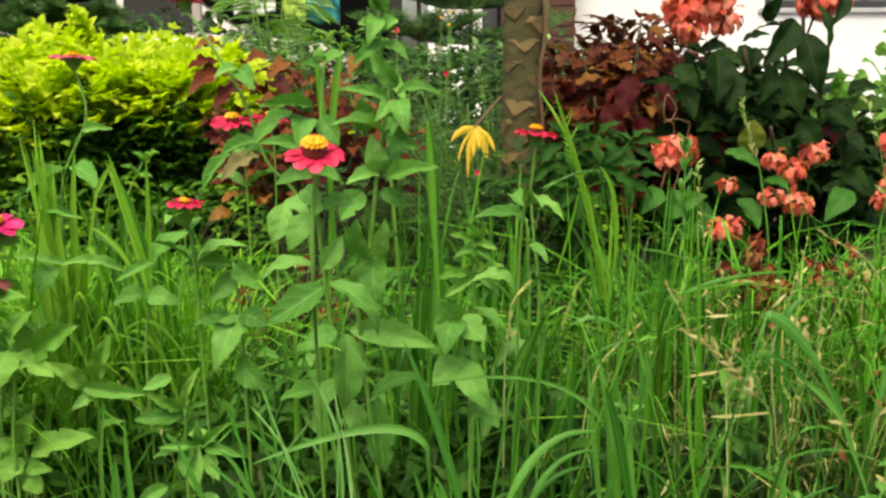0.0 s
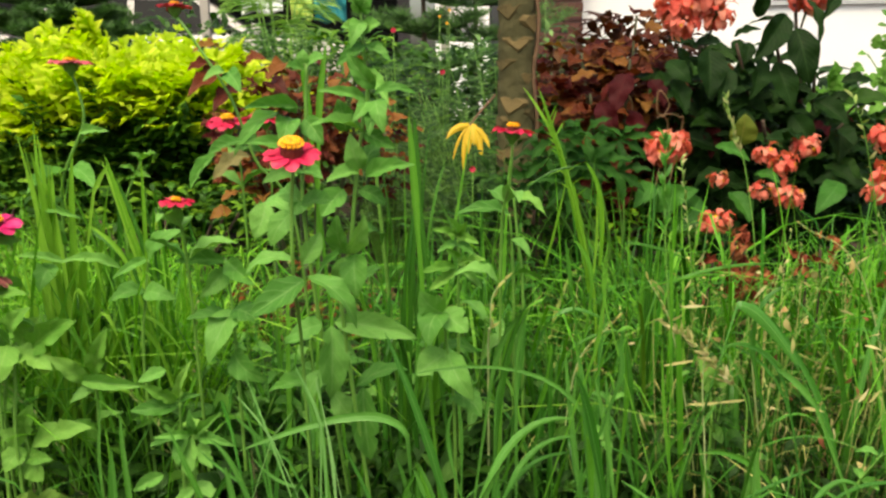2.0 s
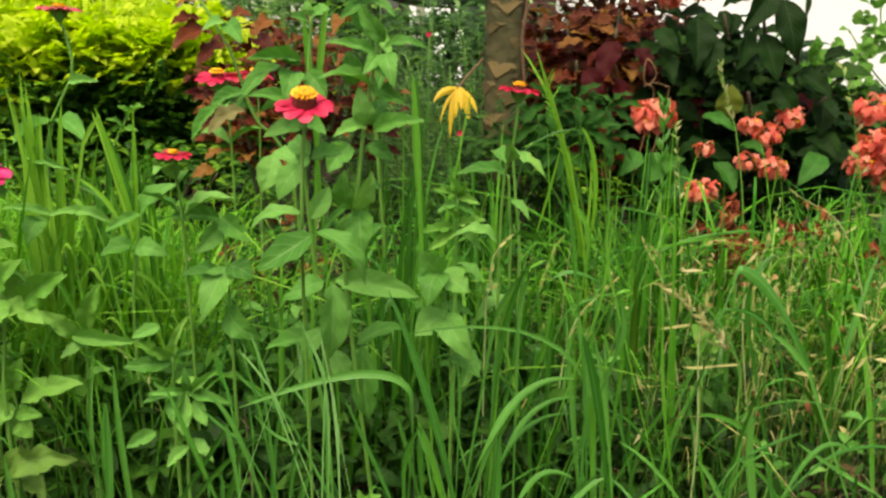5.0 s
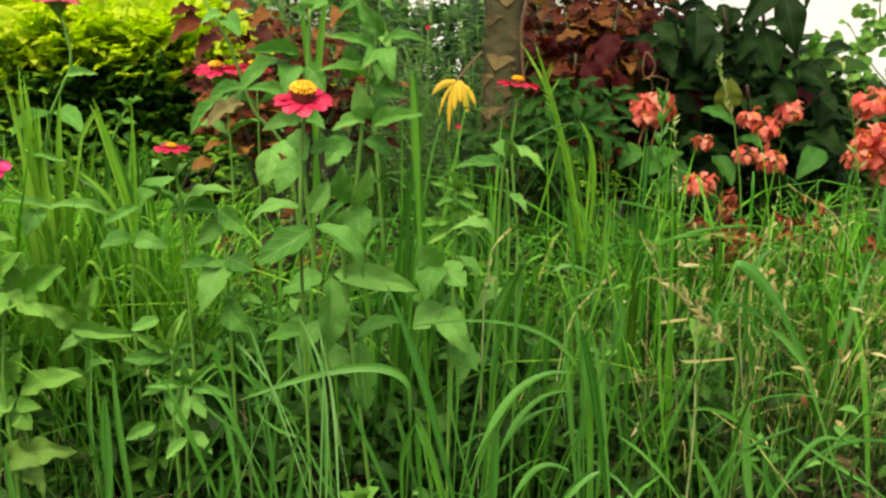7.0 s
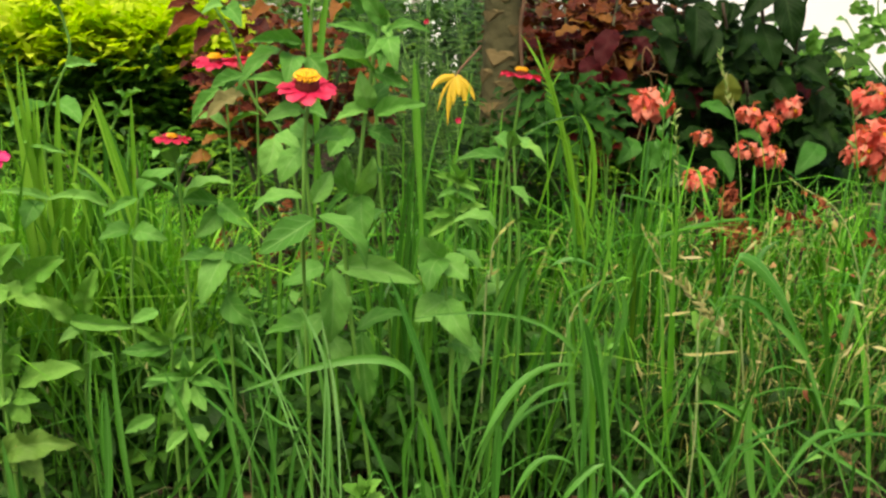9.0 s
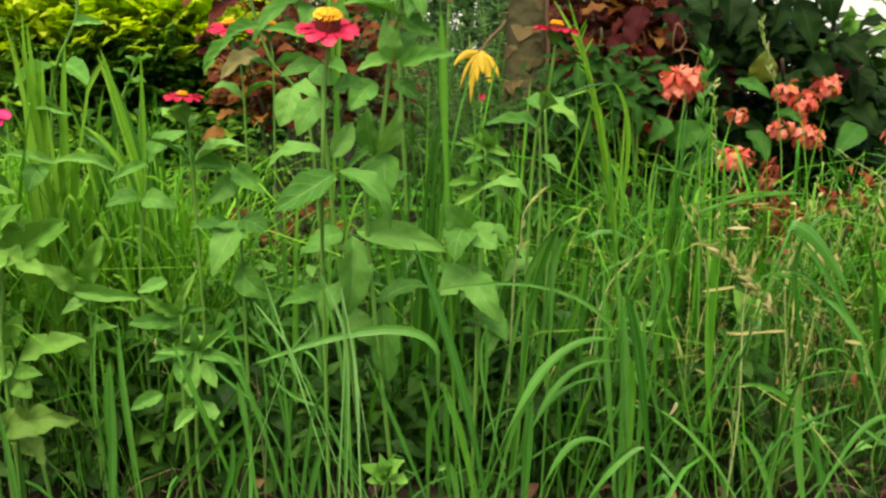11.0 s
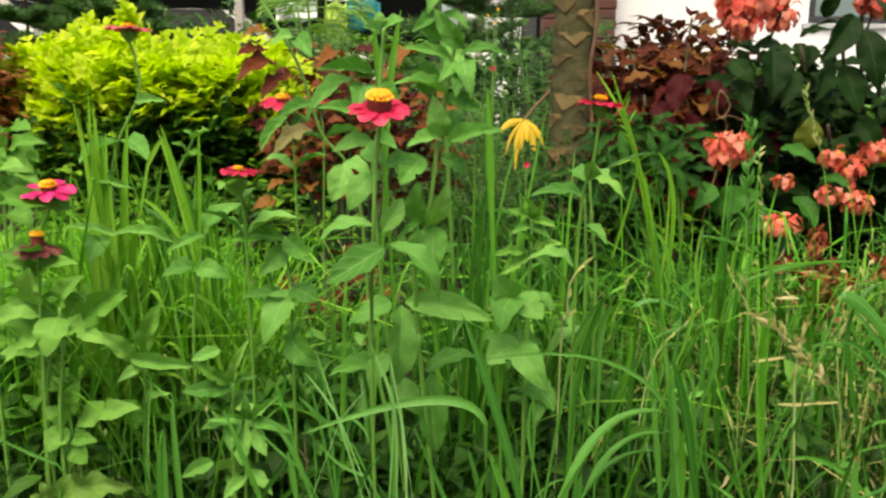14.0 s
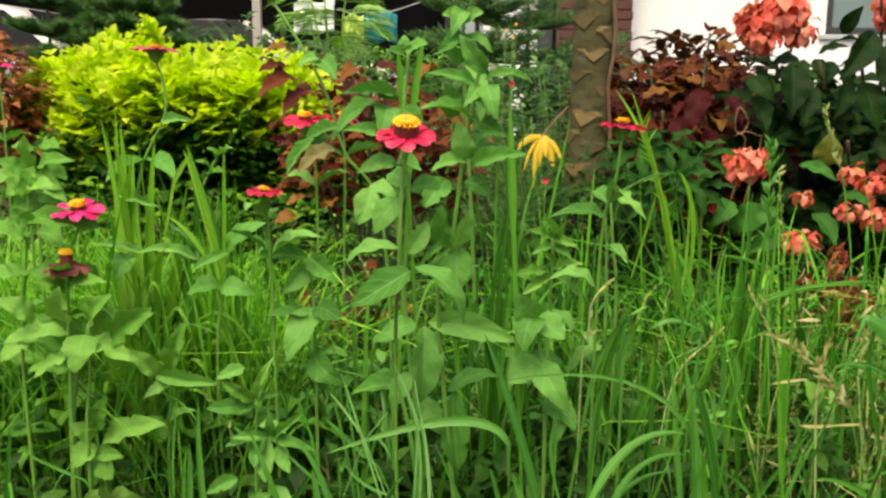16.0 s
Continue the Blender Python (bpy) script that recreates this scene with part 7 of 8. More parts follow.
grass_clump("pale cool grass blades drooping over the straw", [
    ((0.404, 0.800, 0.371), (0.429, 0.800, 0.369), (0.472, 0.800, 0.301), 0.0140, (0.5, 0.3, 0.8)),
    ((0.481, 0.840, 0.251), (0.466, 0.840, 0.314), (0.415, 0.840, 0.315), 0.0050, (0.1, 0.2, 1)),
    ((0.274, 0.780, 0.289), (0.285, 0.780, 0.319), (0.274, 0.780, 0.342), 0.0072),
    ((0.515, 0.840, 0.237), (0.488, 0.840, 0.275), (0.464, 0.840, 0.286), 0.0080, (0.5, 0.3, 0.8)),
    ((0.451, 0.800, 0.080), (0.428, 0.800, 0.172), (0.435, 0.800, 0.206), 0.0120),
    ((0.424, 0.800, 0.151), (0.450, 0.800, 0.168), (0.495, 0.800, 0.184), 0.0040, (0.1, 0.2, 1)),
    ((0.489, 0.800, 0.125), (0.519, 0.800, 0.190), (0.554, 0.800, 0.158), 0.0060, (0.1, 0.2, 1)),
], -1)


grass_clump("pale cool green grass blades arching over", [
    ((0.606, 0.950, 0.103), (0.564, 0.950, 0.259), (0.476, 0.960, 0.335), 0.0085, (0.6, 0.3, 0.6)),
    ((0.600, 0.960, 0.130), (0.576, 0.960, 0.233), (0.537, 0.960, 0.252), 0.006, (0.6, 0.3, 0.6)),
    ((0.548, 0.950, 0.136), (0.527, 0.950, 0.260), (0.451, 0.960, 0.274), 0.0035, (0.4, 0.2, 1)),
    ((0.159, 0.720, 0.142), (0.182, 0.720, 0.210), (0.221, 0.720, 0.180), 0.006, (0.4, 0.2, 1)),
    ((0.211, 0.720, 0.141), (0.221, 0.720, 0.172), (0.247, 0.720, 0.185), 0.007),
    ((0.144, 0.740, 0.131), (0.145, 0.740, 0.182), (0.145, 0.740, 0.224), 0.007),
    ((0.446, 0.860, 0.077), (0.449, 0.860, 0.151), (0.465, 0.860, 0.183), 0.008),
    ((0.545, 0.860, 0.104), (0.588, 0.860, 0.148), (0.663, 0.860, 0.124), 0.005, (0.3, 0.2, 1)),
], -1)
grass_clump("pale cool green grass blades arching over", [
    ((0.356, 0.780, 0.113), (0.320, 0.780, 0.168), (0.282, 0.780, 0.189), 0.004),
    ((0.328, 0.950, 0.203), (0.321, 0.950, 0.263), (0.322, 0.950, 0.314), 0.007),
    ((0.187, 0.900, 0.240), (0.194, 0.900, 0.296), (0.197, 0.900, 0.357), 0.007),
    ((0.505, 1.000, 0.179), (0.490, 1.000, 0.243), (0.426, 1.000, 0.286), 0.004),
    ((0.621, 0.850, 0.077), (0.567, 0.850, 0.109), (0.514, 0.850, 0.147), 0.005),
    ((0.230, 0.720, 0.153), (0.226, 0.720, 0.203), (0.228, 0.720, 0.250), 0.004),
    ((0.047, 0.740, 0.134), (0.019, 0.740, 0.210), (-0.005, 0.740, 0.265), 0.004),
    ((-0.083, 0.780, 0.114), (-0.081, 0.780, 0.180), (-0.071, 0.780, 0.230), 0.005),
], -1)

grass_clump("loose pale green grass blades bending over", [((0.166, 0.880, 0.243), (0.171, 0.880, 0.352), (0.217, 0.880, 0.362), 0.01, (0.7, 0.3, 0.5)), ((0.402, 0.950, 0.089), (0.394, 0.950, 0.243), (0.387, 0.950, 0.351), 0.011, (0.7, 0.3, 0.5)), ((0.314, 0.900, 0.195), (0.321, 0.900, 0.272), (0.312, 0.900, 0.311), 0.009, (0.7, 0.3, 0.5)), ((0.197, 0.880, 0.205), (0.227, 0.880, 0.267), (0.223, 0.880, 0.311), 0.008, (0.7, 0.3, 0.5)), ((0.096, 0.750, 0.129), (0.083, 0.750, 0.191), (0.067, 0.750, 0.233), 0.0055, (0.7, 0.3, 0.5)), ((0.289, 0.900, 0.285), (0.304, 0.900, 0.328), (0.323, 0.900, 0.316), 0.0055, (0.7, 0.3, 0.5)), ((0.293, 1.000, 0.325), (0.300, 1.000, 0.378), (0.269, 1.000, 0.404), 0.006, (0.7, 0.3, 0.5))], 0.95)
grass_clump("thin bent grass blades crossing low down", [((0.223, 0.950, 0.297), (0.246, 0.950, 0.349), (0.299, 0.950, 0.313), 0.006, (0.7, 0.3, 0.5)), ((0.401, 0.820, 0.082), (0.389, 0.820, 0.139), (0.383, 0.820, 0.189), 0.0035, (0.7, 0.3, 0.5)), ((0.509, 0.850, 0.063), (0.461, 0.850, 0.136), (0.438, 0.850, 0.124), 0.0045, (0.7, 0.3, 0.5)), ((0.525, 1.000, 0.168), (0.534, 1.000, 0.282), (0.473, 1.000, 0.275), 0.004, (0.7, 0.3, 0.5)), ((0.347, 0.850, 0.125), (0.324, 0.850, 0.189), (0.276, 0.850, 0.196), 0.003, (0.7, 0.3, 0.5)), ((0.328, 0.900, 0.108), (0.335, 0.900, 0.195), (0.318, 0.900, 0.259), 0.004, (0.7, 0.3, 0.5)), ((-0.136, 0.800, 0.106), (-0.129, 0.800, 0.142), (-0.111, 0.800, 0.177), 0.007, (0.7, 0.3, 0.5))], 0.3)

grass_clump("broad pale grass leaves standing behind the crimson zinnia", [((-0.044, 0.970, 0.539), (-0.047, 0.970, 0.589), (-0.052, 0.970, 0.629), 0.008, (1, 0.2, 0)), ((-0.036, 0.970, 0.539), (-0.033, 0.970, 0.595), (-0.022, 0.970, 0.645), 0.008, (1, 0.2, 0)), ((0.077, 0.930, 0.426), (0.073, 0.930, 0.500), (0.070, 0.930, 0.563), 0.009, (1, 0.2, 0))], 1.0)

grass_clump("pale grass blades leaning apart beside the small zinnia", [((-0.276, 1.050, 0.369), (-0.294, 1.050, 0.447), (-0.312, 1.050, 0.517), 0.0085, (1, 0.2, 0)), ((-0.282, 1.050, 0.369), (-0.297, 1.050, 0.454), (-0.316, 1.050, 0.510), 0.006, (1, 0.2, 0)), ((-0.272, 1.050, 0.368), (-0.269, 1.050, 0.440), (-0.267, 1.050, 0.513), 0.005, (1, 0.2, 0)), ((-0.285, 1.020, 0.379), (-0.298, 1.020, 0.414), (-0.330, 1.020, 0.433), 0.006, (1, 0.2, 0)), ((-0.357, 1.040, 0.357), (-0.359, 1.040, 0.442), (-0.347, 1.040, 0.521), 0.008, (1, 0.2, 0)), ((-0.330, 1.050, 0.468), (-0.321, 1.050, 0.489), (-0.306, 1.050, 0.506), 0.006, (1, 0.2, 0))], 2.0)


def tuft(label, base, spread, height, n, width, seed, lean=0.0, pull=(0, 0), fresh=0.35):
    r = random.Random(seed)
    rows = []
    for i in range(n):
        b = Vector((base[0] + r.gauss(0, spread * 0.35), base[1] + r.gauss(0, spread * 0.35), -0.005))
        a = r.uniform(0, 6.283)
        h = height * r.uniform(0.55, 1.05)
        out = Vector((math.cos(a), math.sin(a) * 0.5, 0)) * spread * r.uniform(0.2, 2.2) + Vector((lean * h + pull[0] * r.random(), pull[1] * r.random(), 0))
        tip = b + out + Vector((0, 0, h))
        mid = b + out * r.uniform(0.15, 0.4) + Vector((0, 0, h * r.uniform(0.55, 0.85)))
        if i % 3 == 0:
            tip = b + out * 1.9 + Vector((0, 0, h * r.uniform(0.5, 0.8)))
            mid = b + out * 0.7 + Vector((0, 0, h * r.uniform(0.95, 1.15)))
        rows.append((b, mid, tip, width * r.uniform(0.6, 1.2), (math.cos(a + 1.57), math.sin(a + 1.57), 0.1)))
    return grass_clump(label, rows, fresh)


tuft("tall clump of upright green grass", (-0.376, 1.050), 0.04, 0.55, 44, 0.012, 111, fresh=2.0)
tuft("tall clump of dark upright grass", (0.059, 1.010), 0.04, 0.53, 24, 0.007, 112, 0.04, fresh=0.5)
tuft("clump of broad grass beside the crimson zinnia", (0.272, 0.980), 0.06, 0.36, 12, 0.0045, 113, fresh=0.3)
tuft("clump of thin upright grass", (0.405, 1.150), 0.04, 0.48, 24, 0.005, 114, fresh=0.4)
tuft("clump of grass among the flowers", (-0.297, 1.120), 0.06, 0.49, 30, 0.0055, 115, -0.12, fresh=0.8)
tuft("thin grass around the foot of the papaya", (0.255, 1.500), 0.09, 0.46, 34, 0.004, 123, fresh=0.5)
tuft("thin fresh grass beside the seedlings", (-0.302, 1.000), 0.1, 0.44, 36, 0.004, 124, -0.1, fresh=0.95)
tuft("thin fresh grass among pale seedlings", (-0.457, 1.050), 0.1, 0.46, 36, 0.004, 125, 0.1, fresh=0.95)
tuft("clump of grass under the papaya", (0.179, 1.250), 0.06, 0.48, 34, 0.006, 116, fresh=0.4)
tuft("clump of grass before the mussaenda", (0.536, 1.200), 0.09, 0.36, 24, 0.005, 117)
tuft("clump of grass at the side", (0.824, 1.300), 0.09, 0.42, 26, 0.008, 118)
tuft("clump of grass behind the seedlings", (-0.538, 1.150), 0.08, 0.48, 30, 0.0055, 119, fresh=0.9)
tuft("clump of grass in the middle", (-0.101, 1.050), 0.06, 0.38, 24, 0.006, 120)
tuft("clump of grass at the front", (0.220, 0.920), 0.07, 0.28, 8, 0.0055, 121, fresh=0.1)
tuft("clump of wide grass at the front", (0.394, 0.920), 0.08, 0.26, 9, 0.0055, 122, fresh=0.1)

tuft("clump of broad cool green grass", (0.24, 1.0), 0.07, 0.34, 4, 0.01, 126, fresh=0.1)
tuft("clump of broad dark grass", (0.45, 1.02), 0.08, 0.32, 7, 0.01, 127, fresh=0.1)
tuft("clump of broad arching grass", (0.66, 1.0), 0.1, 0.32, 14, 0.009, 128, fresh=0.2)
tuft("clump of arching grass beside seedlings", (-0.02, 1.0), 0.07, 0.3, 5, 0.009, 129, fresh=0.2)

weed("small seedling with one bright lime leaf in the straw", [(0.460, 1.000, 0.130), (0.461, 1.000, 0.174), (0.457, 1.000, 0.203)], [((0.457, 1.000, 0.205), (0.433, 0.980, 0.249), 0.021, FACE), ((0.457, 1.000, 0.203), (0.430, 0.980, 0.219), 0.013, HALF)], LL, 0.0012)

# branching grass stalk beside the flat crimson zinnia
stalk = thing("grass_stalk", "tall grass stalk with narrow sheathing leaves", "grass")
stalk_line = stem_part(stalk, [(0.341, 1.19, -0.01), (0.340, 1.180, 0.245), (0.315, 1.180, 0.387), (0.298, 1.180, 0.452), (0.284, 1.180, 0.500), (0.268, 1.180, 0.544), (0.255, 1.180, 0.579)], 0.003, 0.0009, LIME_BLADE)
for b, m_, t, w in (((0.337, 1.180, 0.277), (0.308, 1.180, 0.433), (0.252, 1.180, 0.586), 0.01), ((0.332, 1.180, 0.285), (0.306, 1.180, 0.418), (0.273, 1.180, 0.533), 0.007), ((0.296, 1.180, 0.463), (0.272, 1.180, 0.533), (0.231, 1.180, 0.586), 0.005), ((0.344, 1.180, 0.325), (0.354, 1.180, 0.444), (0.320, 1.180, 0.479), 0.0085), ((0.329, 1.180, 0.285), (0.317, 1.180, 0.380), (0.303, 1.180, 0.452), 0.008), ((0.294, 1.180, 0.470), (0.267, 1.180, 0.462), (0.236, 1.180, 0.447), 0.0032), ((0.262, 1.180, 0.324), (0.280, 1.180, 0.387), (0.295, 1.180, 0.459), 0.0045), ((0.333, 1.180, 0.301), (0.342, 1.180, 0.356), (0.338, 1.180, 0.455), 0.0045)):
    g = Geo()
    g.blade(b, m_, t, w, (1, 0.4, 0.5), 12, 0.3)
    part("blade", g.mesh("blade", LIME_BLADE), None, stalk)
kr = random.Random(9)
for k in range(14):
    p = along(stalk_line, 0.42 + 0.4 * k / 13)
    d = (Vector((-0.1, 0, 0.5)) + Vector((kr.choice((-0.6, 1)) * kr.uniform(0.2, 0.8), kr.uniform(-0.2, 0.2), 0))).normalized()
    g = Geo()
    g.blade(p, p + d * 0.016, p + d * 0.026 - Vector((0, 0, 0.004)), 0.0024, (1, 0.2, 0), 5, 0.3)
    part("sheath_leaf", g.mesh("sheath_leaf", LIME_BLADE), None, stalk)


def seed_stalk(label, pts, n, size, mat, seed, frac=0.45, spread=0.5):
    s = thing("seed_stalk", label, "grass", group="seeding grass stalks")
    r = random.Random(seed)
    foot = Vector(pts[0])
    if foot.z > 0.02:
        pts = [(foot.x, foot.y + 0.01, -0.01), *pts]
    line = stem_part(s, pts, 0.0014, 0.0006, PALE_STEM if mat is DRY_GRASS else STEM, "stalk", 5)
    g = Geo()
    for i in range(n):
        p = along(line, 1 - frac + frac * i / (n - 1))
        d = (line[-1] - line[-4]).normalized()
        a = r.uniform(0, 6.283)
        e = p + (d + Vector((math.cos(a), math.sin(a), r.uniform(-0.4, 0.4))) * spread).normalized() * size * r.uniform(0.7, 1.3)
        g.flat_leaf(p, e, size * 0.3, (r.uniform(-1, 1), -1, r.uniform(-1, 1)), 0.15, 3)
    tagged(part("seed_head", g.mesh("seed_head", mat), None, s), kind="stuff")
    return s


bent = seed_stalk("bent dry grass stalk with straw seeds", [(0.448, 0.860, 0.124), (0.445, 0.860, 0.192), (0.442, 0.860, 0.241), (0.413, 0.860, 0.275), (0.390, 0.860, 0.301), (0.356, 0.860, 0.330)], 44, 0.016, CHAFF, 131, 0.42, 0.7)
for b, m_, t, w in (
    ((0.441, 0.860, 0.241), (0.425, 0.860, 0.240), (0.409, 0.860, 0.239), 0.0027),
    ((0.429, 0.860, 0.261), (0.414, 0.860, 0.265), (0.398, 0.860, 0.272), 0.0024),
    ((0.380, 0.860, 0.290), (0.358, 0.860, 0.287), (0.345, 0.860, 0.285), 0.0030),
    ((0.411, 0.860, 0.239), (0.388, 0.860, 0.237), (0.376, 0.860, 0.239), 0.0036),
):
    g = Geo()
    g.blade(b, m_, t, w, (0.6, 0.3, 0.6), 8, 0.3)
    part("dry_leaf", g.mesh("dry_leaf", CHAFF), None, bent)
seed_stalk("green spike of seeding grass", [(0.423, 1.050, 0.127), (0.403, 1.050, 0.366), (0.398, 1.050, 0.471), (0.397, 1.050, 0.519)], 26, 0.02, BROAD_GRASS, 132, 0.45, 0.6)
seed_stalk("pale green spike of seeding grass before the mussaenda", [(0.607, 1.250, 0.285), (0.582, 1.250, 0.452), (0.563, 1.250, 0.501), (0.546, 1.250, 0.563)], 34, 0.012, SPIKELET, 133, 0.4, 0.5)
seed_stalk("thin grass stalk with pale hooked seeds", [(0.490, 1.200, 0.263), (0.481, 1.200, 0.373), (0.472, 1.200, 0.435), (0.466, 1.200, 0.477)], 16, 0.014, SPIKELET, 135, 0.55, 1.2)
seed_stalk("thin grass stalk with hanging pale green pods", [(0.859, 1.350, 0.279), (0.824, 1.350, 0.468), (0.793, 1.350, 0.554)], 14, 0.02, SPIKELET, 136, 0.6, 1.3)
seed_stalk("pale curled stalk of dry grass", [(0.157, 0.930, 0.285), (0.157, 0.900, 0.320), (0.158, 0.890, 0.360), (0.171, 0.890, 0.382)], 6, 0.012, DRY_GRASS, 134, 0.6, 0.4)
for i, (a, b, c) in enumerate((((0.528, 1.000, 0.075), (0.504, 1.000, 0.259), (0.527, 1.000, 0.301)), ((0.400, 0.860, 0.146), (0.392, 0.860, 0.272), (0.401, 0.860, 0.334)), ((0.435, 1.000, 0.090), (0.400, 1.000, 0.279), (0.367, 1.000, 0.348)), ((0.733, 1.050, 0.102), (0.667, 1.050, 0.336), (0.580, 1.050, 0.406)), ((0.248, 0.950, 0.098), (0.266, 0.950, 0.252), (0.314, 0.950, 0.313)))):
    seed_stalk("thin pale stalk of seeding grass", [a, b, c], 12, 0.01, DRY_GRASS, 140 + i, 0.35, 0.4)


def spike(seed, x, y, h, lean):
    p0 = Vector((x, y, -0.01))
    seed_stalk("thin grass stalk with pale green spikelets", [p0, p0 + Vector((lean * 0.3, 0, h * 0.6)), p0 + Vector((lean, -0.01, h))], 16, 0.009, SPIKELET, seed, 0.55, 0.7)


sr = random.Random(5)
for i in range(46):
    spike(400 + i, sr.uniform(0.4, 0.95), sr.uniform(0.9, 1.25), sr.uniform(0.22, 0.4), sr.uniform(-0.1, 0.1))
for i in range(8):
    spike(460 + i, sr.uniform(-0.6, 0.2), sr.uniform(0.9, 1.3), sr.uniform(0.25, 0.4), sr.uniform(-0.1, 0.1))


def sward(name, label, n, x0, x1, y0, y1, h0, h1, w0, w1, seed, mat=GRASS, wild=0.35):
    r = random.Random(seed)
    g = Geo()
    for i in range(n):
        x, y = r.uniform(x0, x1), r.uniform(y0, y1)
        dens = 0.5 + 0.5 * noise.noise((x * 4.0, y * 4.0, seed))
        if r.random() > 0.35 + 0.9 * dens:
            continue
        h = r.uniform(h0, h1) * (0.65 + 0.6 * dens)
        a = r.uniform(0, 6.283)
        lean = h * min(1.3, wild * abs(r.gauss(0, 1)))
        out = Vector((math.cos(a), math.sin(a) * 0.7 + 0.1, 0)) * lean
        b = Vector((x, y, -0.01))
        if r.random() < 0.5:
            tip = b + out + Vector((0, 0, h * (1 - 0.3 * min(1.5, lean / h))))
            mid = b + out * r.uniform(0.2, 0.5) + Vector((0, 0, h * r.uniform(0.5, 0.8)))
        else:
            tip = b + out * 1.4 + Vector((0, 0, h * r.uniform(0.45, 0.85)))
            mid = b + out * r.uniform(0.3, 0.6) + Vector((0, 0, h * r.uniform(0.9, 1.15)))
        g.blade(b, mid, tip, r.uniform(w0, w1), (math.cos(a + 1.57), math.sin(a + 1.57), r.uniform(-0.3, 0.3)), 5, 0.25)
    tagged(new(name, g.mesh(name, mat)), label, "grass", kind="stuff")


sward("short_grass", "short fine green grass over the soil", 300, -1.0, 1.2, 1.1, 1.5, 0.05, 0.14, 0.002, 0.004, 151, GRASS, 0.8)
sward("meadow_grass", "knee-high fine green grass", 1500, -1.3, 1.5, 1.14, 1.8, 0.16, 0.36, 0.0035, 0.0075, 152, GRASS, 0.8)
sward("fresh_grass", "bright fresh green fine grass", 1800, -1.0, -0.24, 1.12, 1.6, 0.22, 0.43, 0.002, 0.0045, 156, FRESH_GRASS, 0.5)
sward("light_grass", "light green grass before the mussaenda", 750, 0.1, 1.2, 1.2, 1.55, 0.16, 0.36, 0.003, 0.0065, 157, GRASS, 0.9)
sward("wide_grass", "coarse green grass blades", 240, -0.9, 1.1, 1.02, 1.6, 0.12, 0.3, 0.003, 0.006, 153, GRASS, 1.0)
sward("wiry_grass", "thin wiry stems of grass", 450, -0.9, 1.2, 1.0, 1.5, 0.12, 0.3, 0.0012, 0.0024, 154, GRASS, 1.0)
sward("front_grass", "short dark green grass at the edge of the bed", 110, -0.75, 0.9, 0.7, 1.0, 0.08, 0.22, 0.002, 0.006, 158, COOL_GRASS, 0.6)
sward("edge_grass", "scattered fresh grass blades at the edge of the bed", 60, -0.6, 0.8, 0.74, 1.0, 0.1, 0.26, 0.002, 0.006, 162, COOL_GRASS, 0.4)
grass_clump("broad pale grass blades with drooping tips at the front", [
    ((0.197, 0.720, 0.117), (0.222, 0.720, 0.173), (0.251, 0.720, 0.180), 0.009, (0.5, 0.3, 0.8)),
    ((0.262, 0.740, 0.103), (0.276, 0.740, 0.162), (0.283, 0.730, 0.129), 0.007, (0.5, 0.3, 0.8)),
    ((0.085, 0.760, 0.095), (0.076, 0.760, 0.177), (0.059, 0.750, 0.125), 0.008, (0.5, 0.3, 0.8)),
    ((0.147, 0.740, 0.129), (0.147, 0.740, 0.186), (0.149, 0.740, 0.220), 0.0075),
    ((0.095, 0.780, 0.144), (0.083, 0.780, 0.191), (0.069, 0.780, 0.219), 0.004),
    ((0.422, 0.800, 0.064), (0.403, 0.800, 0.128), (0.377, 0.800, 0.153), 0.007),
], -1)
grass_clump("broad pale grass blades with drooping tips at the front", [
    ((0.482, 0.800, 0.063), (0.455, 0.800, 0.134), (0.455, 0.800, 0.177), 0.006),
    ((-0.258, 0.800, 0.078), (-0.249, 0.800, 0.162), (-0.248, 0.800, 0.237), 0.008),
    ((-0.356, 0.820, 0.068), (-0.361, 0.820, 0.130), (-0.364, 0.820, 0.172), 0.006),
    ((-0.059, 0.760, 0.098), (-0.053, 0.760, 0.156), (-0.037, 0.760, 0.179), 0.007),
    ((-0.147, 0.780, 0.088), (-0.129, 0.780, 0.135), (-0.133, 0.780, 0.165), 0.006),
], -1)
sward("dead_stems", "thin brown dead stems under the grass", 420, -0.9, 1.1, 0.85, 1.4, 0.06, 0.22, 0.0008, 0.0018, 164, DEAD_STEM, 1.2)
sward("tall_fresh_grass", "tall fresh yellow-green grass among pale seedlings", 1100, -0.9, -0.24, 1.03, 1.25, 0.34, 0.5, 0.002, 0.0045, 159, FRESH_GRASS, 0.45)
sward("tall_light_grass", "tall fresh green grass before the mussaenda", 340, 0.42, 1.15, 1.15, 1.42, 0.3, 0.44, 0.0025, 0.0055, 160, MID_GRASS, 0.8)
sward("reaching_grass", "sparse tall thin grass reaching above the rest", 120, 0.12, 1.15, 1.02, 1.4, 0.38, 0.52, 0.003, 0.006, 165, MID_GRASS, 0.7)
sward("reaching_dark_grass", "sparse tall dark grass among the flowers", 130, -0.7, 1.1, 1.0, 1.4, 0.36, 0.5, 0.0025, 0.006, 166, GRASS, 0.5)
sward("straw", "dry straw-coloured grass stems", 130, 0.2, 1.2, 0.9, 1.5, 0.1, 0.3, 0.0012, 0.0026, 155, DRY_GRASS, 1.0)
sward("dry_wisps", "fine dry straw wisps among the green grass", 260, 0.42, 1.15, 0.95, 1.35, 0.14, 0.36, 0.0008, 0.002, 168, DRY_GRASS, 0.9)
